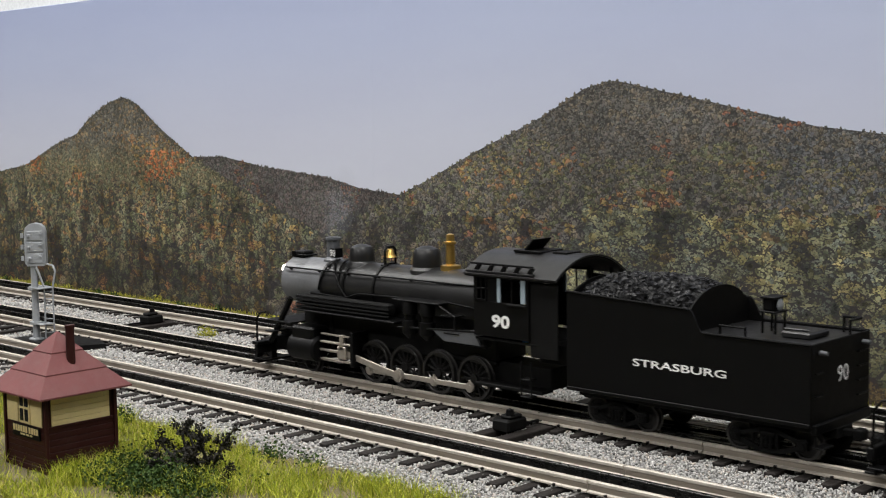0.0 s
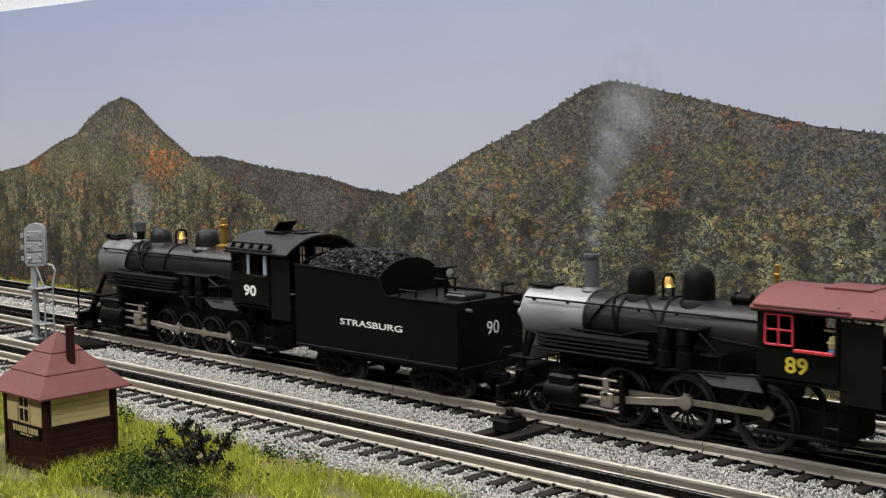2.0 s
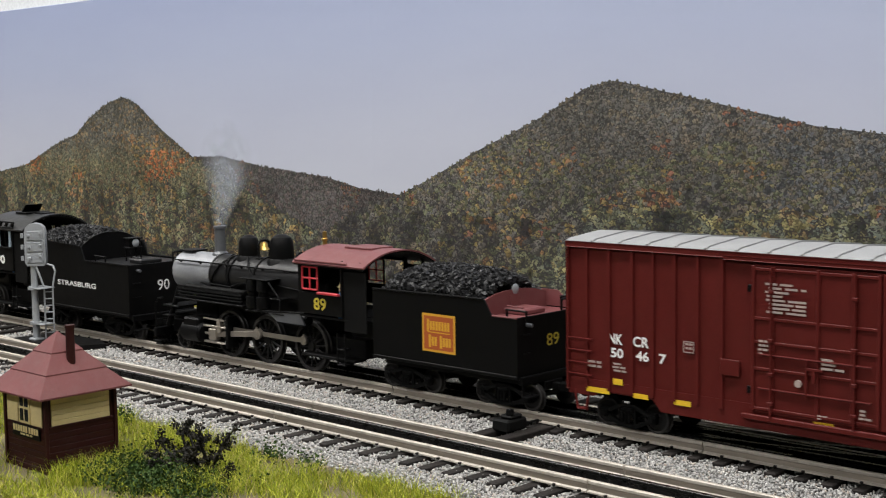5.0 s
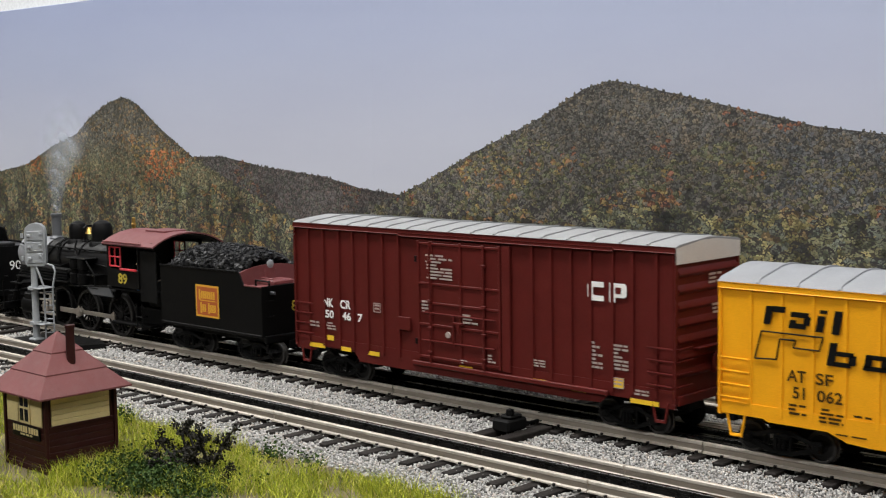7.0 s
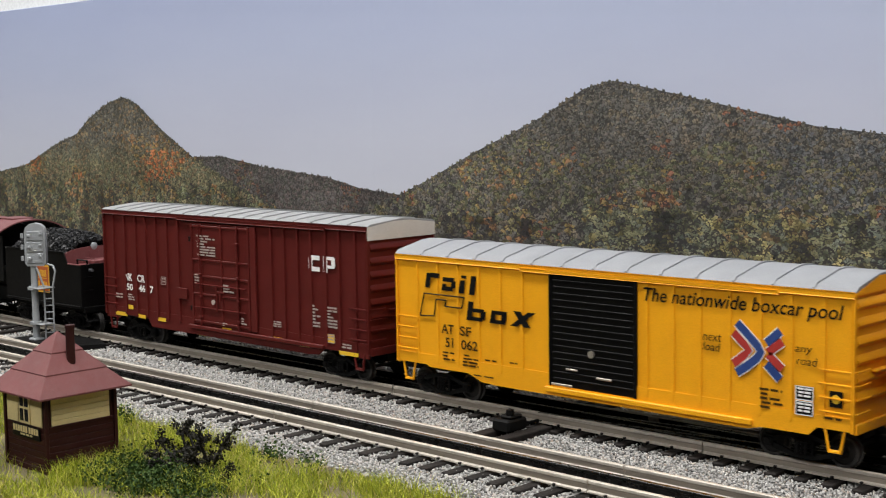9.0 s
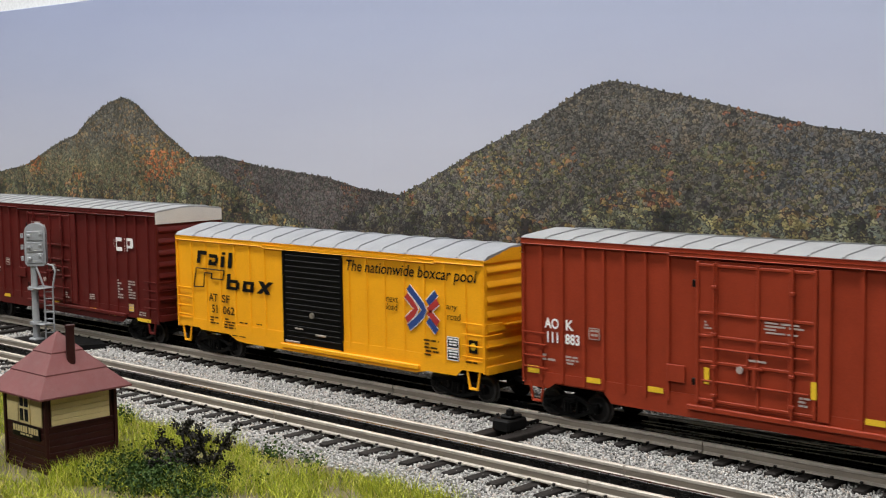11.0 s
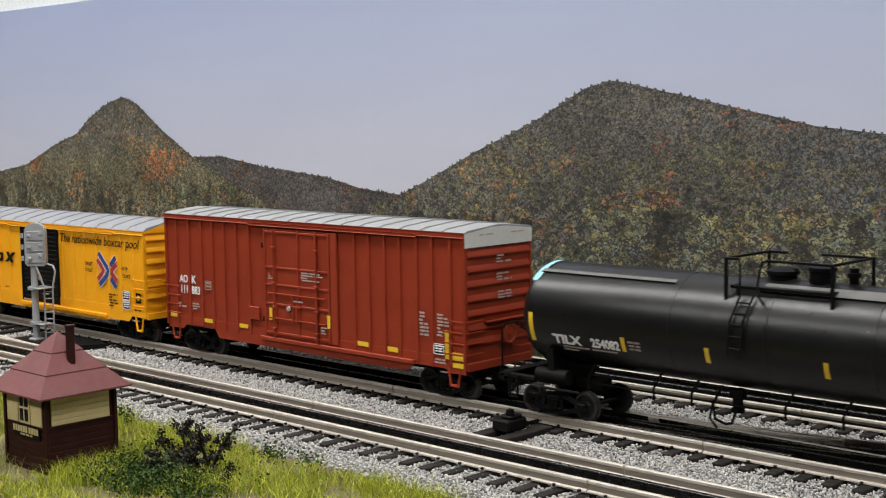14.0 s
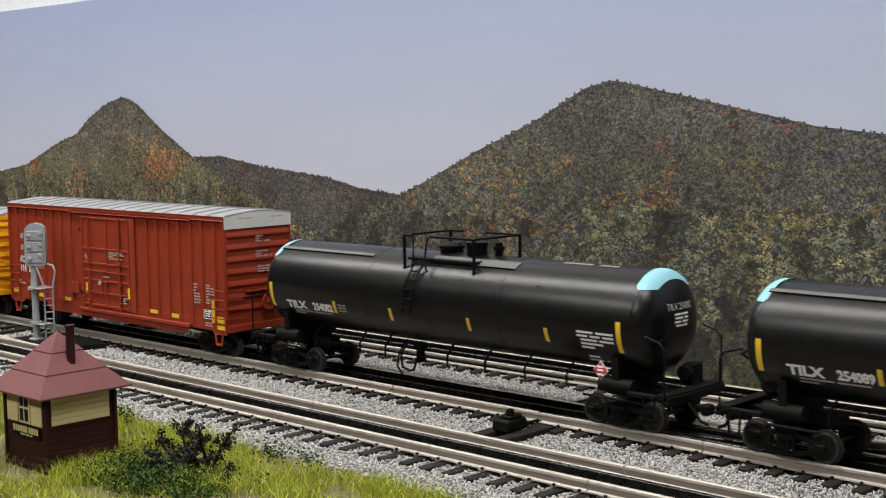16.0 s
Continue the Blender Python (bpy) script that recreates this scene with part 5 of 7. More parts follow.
for a, b in (((-144, 56), (-140, 75)), ((-140, 75), (-104, 75)), ((-104, 75), (-106, 66)), ((-106, 66), (-121, 66)), ((-121, 66), (-120, 71)), ((-120, 71), (-129, 71)), ((-129, 71), (-131, 57)), ((-131, 57), (-144, 56))):
    E3.cyl((a[0], YF, 55.5 + (a[1] - 56) * 0.8), (b[0], YF, 55.5 + (b[1] - 56) * 0.8), 0.45, 0.45, 6)
part("emblem_outline", E3, LETTER_BLACK, em)
writing("reporting_mark", "AT", LETTER_BROWN, YEL, -124.5, -113.5, 45.6, 51.8, YF, bold=0.02)
writing("reporting_mark", "SF", LETTER_BROWN, YEL, -108, -98, 45.6, 51.8, YF, bold=0.02)
writing("car_number", "51", LETTER_BROWN, YEL, -121, -114, 36.6, 43, YF, bold=0.02)
writing("car_number", "062", LETTER_BROWN, YEL, -107, -92.5, 36.6, 43, YF, bold=0.02)
bars("data_writing", LETTER_BROWN, YEL, -124, -113, 27, 33.6, YF, 3, seed=61)
bars("data_writing", LETTER_BROWN, YEL, -106, -92, 25, 33.6, YF, 4, seed=62)
bars("data_writing", LETTER_BROWN, YEL, -87, -74, 30.5, 32.5, YF, 1, seed=63)
bars("data_writing", LETTER_BROWN, YEL, -66, -58, 31.5, 33, YF, 1, seed=64)
bars("data_writing", LETTER_BROWN, YEL, -97, -78, 20, 21.5, YF, 1, seed=65)
SLOGAN = LETTER_BLACK
writing("slogan", "The nationwide boxcar pool", SLOGAN, YEL, 36.5, 160.5, 78.2, 88.4, YF, shear=0.22, bold=0.008)
writing("slogan", "next", SLOGAN, YEL, 76.5, 88, 62, 66, YF, shear=0.15)
writing("slogan", "load", SLOGAN, YEL, 76.5, 87.5, 56.5, 61, YF, shear=0.15)
writing("slogan", "any", SLOGAN, YEL, 133, 143, 60.5, 64.5, YF, shear=0.15)
writing("slogan", "road", SLOGAN, YEL, 134, 146, 55, 59.5, YF, shear=0.15)


def ribbon(pts, w, y0, y1):
    """One band of even width along a line in x and z."""
    lo, hi, n = [], [], len(pts)
    for i, (x, z) in enumerate(pts):
        (ax, az), (bx, bz) = pts[max(i - 1, 0)], pts[min(i + 1, n - 1)]
        d = math.hypot(bx - ax, bz - az)
        nx_, nz_ = -(bz - az) / d * w / 2, (bx - ax) / d * w / 2
        lo.append((x - nx_, z - nz_)), hi.append((x + nx_, z + nz_))
    g = G()
    g.v = [(x, y, z) for y in (y0, y1) for x, z in lo + hi]
    m = 2 * n
    for i in range(n - 1):
        g.f += [(i, i + 1, n + i + 1, n + i), (m + i, m + n + i, m + n + i + 1, m + i + 1), (i, m + i, m + i + 1, i + 1), (n + i, n + i + 1, m + n + i + 1, m + n + i)]
    g.f += [(0, n, m + n, m), (n - 1, m + n - 1, m + 2 * n - 1, 2 * n - 1)]
    return g


# crossed-lines emblem: curved blue and red bands
ARC_B = [(96, 77.5), (104, 70.5), (110.5, 64.5), (113.0, 60.5), (110.5, 56.5), (104, 51.2), (96, 45.5)]
ARC_R = [(93.5, 71), (101, 64.5), (104.5, 60.8), (101, 57), (93.5, 51)]
for arm, wd, mt in ((ARC_B, 5.0, EMBLEM_BLUE), (ARC_R, 5.0, EMBLEM_RED), ([(117, 66.5), (126.5, 75)], 5.0, EMBLEM_BLUE), ([(117, 53.5), (126.5, 45)], 5.0, EMBLEM_BLUE),
                    ([(118, 60.8), (128, 68.5)], 5.0, EMBLEM_RED), ([(118, 59.8), (128, 51.5)], 5.0, EMBLEM_RED)):
    arm, wd = [(111 + (x - 111) * 0.86, 60 + (z - 61.5) * 0.86) for x, z in arm], wd * 0.9
    part("emblem_edge", ribbon(arm, wd + 1.1, YF - 0.05, YF), LETTER_WHITE, em)
    part("emblem_band", ribbon(arm, wd, YF - 0.14, YF - 0.06), mt, em)
frame_plate(YEL, 133.5, 144, 36.4, 44, LETTER_BLACK, LETTER_WHITE, YF)
frame_plate(YEL, 133.5, 144, 28.4, 36.0, LETTER_BLACK, LETTER_WHITE, YF)
p = plate("data_plate", LETTER_BLACK, YEL, 153, 160.5, 35, 43.5, YF)
part("plate_dot", G().cyl((156.8, YF - 0.3, 39.3), (156.8, YF - 0.1, 39.3), 2.4, 2.4, 16), STRIPE, p)
bars("data_writing", LETTER_BROWN, YEL, 112, 126, 28, 40, YF, 5, seed=66)
bars("data_writing", LETTER_BROWN, YEL, 150, 160, 27.5, 29.5, YF, 1, seed=67)


# ------------------------------------------------------------------ tank cars
def tank_car(s0, number, label):
    t = vehicle("tank_car", label, "tank car", s0)
    R, A, hs, hd = 31.6, 63.3, 165.0, 14.5
    prof = [(-hs - hd, 0.0)]
    for k in range(1, 9):
        a = math.pi / 2 * k / 8
        prof.append((-hs - hd * math.cos(a), R * math.sin(a)))
    prof += [(-60, R), (60, R)]
    for k in range(8, 0, -1):
        a = math.pi / 2 * k / 8
        prof.append((hs + hd * math.cos(a), R * math.sin(a)))
    prof.append((hs + hd, 0.0))
    part("tank", G().lathe((0, 0, A), (1, 0, 0), prof, 64), TANK_BLACK, t, "glossy black cylindrical tank shell")
    for x in (-hs, -62, 0, 62, hs):
        part("weld_seam", G().lathe((x, 0, A), (1, 0, 0), [(-0.5, R + 0.05), (-0.3, R + 0.22), (0.3, R + 0.22), (0.5, R + 0.05)], 64), TANK_BLACK, t)
    # pale crown patches over the heads
    for sgn in (-1, 1):
        g, na, nb, zc = G(), 10, 18, 21.6
        a1 = math.asin(0.82)
        for i in range(-1, na + 1):
            a = math.pi / 2 - (math.pi / 2 - a1) * max(i, 0) / na * 0.999
            hx, r = hs + (hd + 0.5) * math.cos(a) - (2.0 if i < 0 else 0), (R + 0.5) * math.sin(a)
            wide = math.acos(min(1.0, zc / r)) if i >= 0 else math.acos(zc / r) * 0.9
            for j in range(nb + 1):
                b = -wide + 2 * wide * j / nb
                g.v.append((sgn * hx, r * math.sin(b), A + r * math.cos(b)))
        for i in range(na + 1):
            for j in range(nb):
                q = i * (nb + 1) + j
                g.f.append((q, q + 1, q + nb + 2, q + nb + 1))
        part("crown_patch", g, CYAN, t, "pale cyan patch over the tank head")
    # top walkway with railing, manway and valves
    for y0, y1 in ((-22, -10), (10, 22)):
        deck = part("platform", G().box(-27, 34, y0, y0 + 1.4, 90.6, 92.4, 0.2).box(-27, 34, y1 - 1.4, y1, 90.6, 92.4, 0.2).box(-27, -25.6, y0, y1, 90.6, 92.4, 0.2).box(32.6, 34, y0, y1, 90.6, 92.4, 0.2), BLACK, t)
        for k in range(4):
            part("platform_slat", G().box(-26, 33, y0 + 2.0 + k * 2.2, y0 + 3.3 + k * 2.2, 91.2, 92.1, 0.15), BLACK, deck)
    for x in (-29, 35):
        for y in (-23, 23):
            part("rail_post", G().box(x - 0.9, x + 0.9, y - 0.9, y + 0.9, 83, 107.6, 0.2), BLACK, t)
        part("railing", G().box(x - 0.7, x + 0.7, -23, 23, 106.4, 107.8, 0.2), BLACK, t)
    for x0, x1, y in ((-29, -21, -23), (-4, 35, -23), (-29, -17, 23), (4, 35, 23)):
        part("railing", G().box(x0, x1, y - 0.7, y + 0.7, 106.4, 107.8, 0.2), BLACK, t)
    part("ladder_hoop", G().tube([(-4, -23, 107), (-6.5, -23, 106), (-8, -23, 102), (-8.6, -24, 94), (-7, -26, 88), (-3, -27.5, 84)], 0.7, 7), BLACK, t)
    part("ladder_hoop", G().tube([(-21, -23, 107), (-20, -23.4, 104), (-19.6, -24, 94), (-19.8, -25, 87)], 0.6, 7), BLACK, t)
    part("manway", G().lathe((-8, 2, 93.4), (0, 0, 1), [(0, 8), (4, 8), (4.2, 9.2), (6.2, 9.2), (6.6, 8), (8, 5)], 22).cyl((-17, 2, 100.6), (1, 2, 100.6), 0.8, 0.8, 8), BLACK, t)
    part("valve_housing", G().lathe((17, 0, 94), (0, 0, 1), [(0, 7), (7, 7), (7.2, 7.8), (9, 7.8), (9.6, 6), (10, 2)], 22), BLACK, t)
    part("valve", G().lathe((34, 3, 93.4), (0, 0, 1), [(0, 2.6), (5, 2.6), (5, 4.0), (7.5, 4.0), (7.5, 2.6), (10, 2.6), (10, 1)], 14), BLACK, t)
    lad = G().tube([(-19, -24, 88), (-21, -32.6, 73), (-21, -34, 55)], 0.7).tube([(-11, -24, 88), (-13, -32.6, 73), (-13, -34, 55)], 0.7)
    ld = part("ladder", lad, BLACK, t)
    for a, b in ((-26.5, 83.6), (-29.8, 78), (-32.6, 72), (-33.2, 65.5), (-33.7, 59)):
        part("rung", G().tube([(-20.5, a, b), (-12.5, a, b)], 0.55), BLACK, ld)
    # grey non-slip treads laid on the shell above narrow ledges
    for x0, x1, lo, hi in ((-hs, -66, 57, 62), (-10, 66, 56, 70)):
        tread, n = G(), 8
        for i in range(n + 1):
            b = math.radians(lo + (hi - lo) * i / n)
            for r_ in (R + 0.15, R + 0.5):
                tread.v += [(x0, -r_ * math.cos(b), A + r_ * math.sin(b)), (x1, -r_ * math.cos(b), A + r_ * math.sin(b))]
        for i in range(n):
            k = i * 4
            tread.f += [(k + 2, k + 3, k + 7, k + 6), (k, k + 2, k + 6, k + 4), (k + 1, k + 5, k + 7, k + 3)]
        tread.f += [(0, 1, 3, 2), (n * 4, n * 4 + 2, n * 4 + 3, n * 4 + 1)]
        part("walkway_tread", tread, TREAD, t, "grey non-slip tread")
        b = math.radians(lo)
        yl, zl = -R * math.cos(b), A + R * math.sin(b)
        part("side_ledge", G().box(x0, x1, yl - 1.0, yl + 0.6, zl - 0.3, zl + 0.5, 0.1), BLACK, t)
    for x0, x1 in ((96, 118), (124, 138)):
        part("top_stencil", G().box(x0, x1, -6, -3.4, A + R - 0.5, A + R + 0.12, 0.02), LETTER_DIM, t)
    # bolsters, stub sills, end platforms
    for sgn in (-1, 1):
        x = sgn * 151
        part("saddle", G().prism([(-27, 30), (-28, 44), (28, 44), (27, 30), (9, 20), (-9, 20)], "x", x - 2.5, x + 2.5), BLACK_MATT, t)
        a, b = sorted((sgn * 128, sgn * 190))
        part("stub_sill", G().box(a, b, -5.5, 5.5, 16, 23, 0.6), BLACK_MATT, t)
        part("end_platform", G().box(sgn * 186 - 4, sgn * 186 + 4, -30, 30, 25, 26, 0.3), BLACK_MATT, t)
        gx = sgn * 188
        for y in (-30, 30):
            part("end_rail", G().tube([(gx, y, 26), (gx, y, 52), (gx - sgn * 3, y, 56), (gx - sgn * 14, y, 59)], 0.6, 6), BLACK, t)
        part("end_rail", G().tube([(sgn * (hs + 9), -22, 52), (sgn * (hs + 13), -24, 55), (sgn * (hs + 14), 8, 58)], 0.55, 6), BLACK, t)
        a, b = sorted((sgn * 162, sgn * 190))
        for y in (-30, 26):
            part("end_beam", G().box(a, b, y, y + 4, 22.5, 25.2, 0.4), BLACK_MATT, t)
        part("headblock", G().box(sgn * 189 - 2, sgn * 189 + 2, -30, 30, 20, 24.8, 0.4), BLACK_MATT, t)
        part("brake_housing", G().box(sgn * 178 - 4, sgn * 178 + 4, 8, 20, 26, 38, 0.8).cyl((sgn * 178, 4, 33), (sgn * 178, 8, 33), 4.5, 4.5, 16), BLACK_MATT, t)
        part("train_line", G().tube([(sgn * 188, -12, 18), (sgn * 170, -14, 14), (sgn * 158, -28, 19), (sgn * 128, -28, 19)], 0.8, 7), BLACK_MATT, t)
        part("air_hose", G().tube([(sgn * 190, -9, 19), (sgn * 194, -9, 15), (sgn * 198, -8, 9), (sgn * 203, -7, 7)], 0.9, 8), BLACK_MATT, t)
        part("brake_tank", G().cyl((x - 12, -24, 26.5), (x + 12, -24, 26.5), 4.6, 4.6, 14), BLACK_MATT, t)
        coupler(t, sgn * 186, sgn)
        truck(t, x, 20.6)
        part("step", G().tube([(sgn * 178 - 4, -31, 25), (sgn * 178 - 3, -31, 11), (sgn * 178 + 3, -31, 11), (sgn * 178 + 4, -31, 25)], 0.7, 6), BLACK, t)
    for x in (-124, -76, -50, 10, 44, 78, 112):
        part("bottom_bracket", G().tube([(x, -15, 37), (x - 4, -19, 27), (x - 3, -20, 20)], 0.8, 6), BLACK_MATT, t)
    part("bottom_rod", G().tube([(-124, -18, 24), (112, -18, 24)], 0.6, 6), BLACK_MATT, t)
    part("valve_loop", G().tube([(-38, -12, 33), (-42, -15, 22), (-40, -16, 14), (-33, -16, 12), (-29, -16, 13), (-26, -14, 24), (-24, -12, 33)], 0.8, 7), BLACK_MATT, t)
    part("valve_loop", G().tube([(-34, -18, 34), (-39, -20, 24), (-41, -20, 15), (-36, -20, 10)], 0.7, 7), BLACK_MATT, t)
    part("outlet_valve", G().lathe((-30, -8, 31), (0, 0, -1), [(0, 5), (4, 5), (5, 3), (10, 3), (11, 4), (13, 4), (13, 1.5)], 16), BLACK_MATT, t)

    def on_shell(x, z, out=0.25):
        y = -math.sqrt(max(0.01, (R + out) ** 2 - (z - A) ** 2))
        return (x, y, z)

    def wrap(ob):
        """Lay flat lettering onto the round shell."""
        for v in ob.data.vertices:
            z = v.co.z * 1000
            v.co.y = on_shell(0, z)[1] * 0.001 - (0.00008 if v.co.y < -0.03305 else 0)
        return ob

    def strip(x, z0, z1, w, mat, name="stripe"):
        g, n = G(), 6
        for i in range(n + 1):
            z = z0 + (z1 - z0) * i / n
            g.v += [on_shell(x - w / 2, z), on_shell(x + w / 2, z)]
        g.f += [(2 * i, 2 * i + 1, 2 * i + 3, 2 * i + 2) for i in range(n)]
        return part(name, g, mat, t)

    strip(-hs + 2.0, 48, 66, 3.4, STRIPE), strip(hs - 8.5, 47, 66, 3.4, STRIPE)
    for x in (-94, -36.5, 36, 101):
        strip(x, 48.2, 57.2, 3.0, STRIPE)
    wrap(writing("reporting_mark", "TILX", LETTER_WHITE, t, -147, -125, 48.2, 54.2, FACE, bold=0.045))
    wrap(writing("car_number", number, LETTER_WHITE, t, -118, -97, 48.2, 54.2, FACE, bold=0.045))
    wrap(bars("data_writing", LETTER_DIM, t, -142, -100, 43.4, 47.2, FACE, 2, seed=71))
    wrap(bars("data_writing", LETTER_DIM, t, -90.5, -82, 48.8, 55.2, FACE, 3, seed=72))
    for x0, x1, z0, z1, n, sd in ((124.5, 152.5, 46.2, 58.2, 5, 73), (127.5, 146.5, 37.6, 42.6, 2, 74)):
        wrap(bars("data_writing", LETTER_WHITE, t, x0, x1, z0, z1, FACE, n, seed=sd))
    dx = 144
    part("placard_border", G().prism([(dx - 5.6, 36), (dx, 30.4), (dx + 5.6, 36), (dx, 41.6)], "y", -31.75, -31.5), LETTER_WHITE, t)
    part("hazard_placard", G().prism([(dx - 5, 36), (dx, 31), (dx + 5, 36), (dx, 41)], "y", -32.2, -31.8), EMBLEM_RED, t, "red and white diamond placard")
    for zz in (38.2, 36.2, 33.6):
        part("placard_bar", G().box(dx - 2.2, dx + 2.2, -32.4, -32.2, zz - 0.6, zz + 0.6, 0), LETTER_WHITE, t)
    tx = writing("end_mark", "TILX " + number, LETTER_WHITE, t, -12, 12, 72, 76, 0, "end")
    ty = bars("end_writing", LETTER_WHITE, t, -7, 7, 61, 70, 0, 4, "end", seed=75)
    for ob in (tx, ty):
        for v in ob.data.vertices:
            q = (v.co.y ** 2 + (v.co.z - A * 0.001) ** 2) / (R * 0.001) ** 2
            v.co.x = 0.001 * (hs + (hd + 0.2) * math.sqrt(max(0.0, 1 - q)))
    return t


tank_car(0.8608, "254082", "black tank car with pale cyan head patches and top walkway")
tank_car(1.2735, "254089", "black tank car with pale cyan head patches, coupled behind another")


# ------------------------------------------------------------------ steam engines and tenders
CRANKS = []                      # (part, function of time that gives its pose)


def driver_mesh(r, crank, name="driving_wheel"):
    """A spoked wheel pair with tyres, hubs, counterweights and crank pins; the pins lie towards +x."""
    g, tyres = G(), []
    for s in (-1, 1):
        tyre = G()
        tyres.append(tyre)
        y0 = s * 19.2
        tyre.lathe((0, y0, 0), (0, s, 0), [(0.0, r * 0.86), (0.2, r * 0.88), (0.2, r * 0.985), (0.0, r), (-2.8, r), (-3.1, r + 0.9), (-3.6, r + 0.9), (-3.6, r * 0.86), (0.0, r * 0.86)], 40, cap=False)
        g.cyl((0, y0 - s * 3.4, 0), (0, y0 + s * 0.5, 0), r * 0.2, r * 0.2, 18)
        g.cyl((crank, y0 - s * 3.0, 0), (crank, y0 + s * 0.4, 0), r * 0.15, r * 0.15, 14)
        w = [(-r * 0.87 * math.cos(a), r * 0.87 * math.sin(a)) for a in [math.radians(-34 + 68 * i / 8) for i in range(9)]]
        g.prism(w, "y", min(y0 - s * 2.6, y0 - s * 0.5), max(y0 - s * 2.6, y0 - s * 0.5))
    g.cyl((0, -16, 0), (0, 16, 0), 1.8, 1.8, 12)
    me = g.mesh(name, WHEEL_DARK)
    spoke = G().cyl((r * 0.17, 0, 0), (r * 0.88, 0, 0), r * 0.05, r * 0.038, 6).mesh("spoke", WHEEL_DARK)
    return me, [q.mesh("tyre", DRIVER_TYRE) for q in tyres], spoke


def rod(pins, w, th, y, mat_name="side_rod"):
    """A flat rod through pins at (x, 0), with round eyes."""
    g = G()
    a, b = min(pins), max(pins)
    g.box(a, b, y - th / 2, y + th / 2, -w / 2, w / 2, 0.25)
    for x in pins:
        g.cyl((x, y - th * 0.75, 0), (x, y + th * 0.6, 0), w * 0.95, w * 0.95, 18)
        g.cyl((x, y - th * 1.15, 0), (x, y - th * 0.7, 0), w * 0.5, w * 0.5, 12)
        g.box(x - 0.8, x + 0.8, y - th * 0.5, y + th * 0.5, w * 0.8, w * 1.25, 0.2)
    return g


def arch(half, z0, peak, th, n=14):
    """Roof section in y and z: a shallow arch of that thickness."""
    top = [(-half + 2 * half * i / n, z0 + (peak - z0) * (1 - abs(-1 + 2 * i / n) ** 2.2)) for i in range(n + 1)]
    return top + [(a * 0.985, b - th) for a, b in top[::-1]]


def spin_driver(w, r, place, th0):
    om = V / (r * 0.001)
    CRANKS.append((w, lambda t: pose(place[0] * 0.001, 0, r * 0.001, 0, -math.degrees(th0 + om * t), 0)))


def add_spokes(w, me, n=14):
    for s in (-1, 1):
        for k in range(n):
            o = part("spoke", me, None, w, at=(0, s * 17.6, 0))
            o.rotation_euler = (0, 2 * math.pi * k / n, 0)


def bx_end(q):
    return q["box"][1] + 2


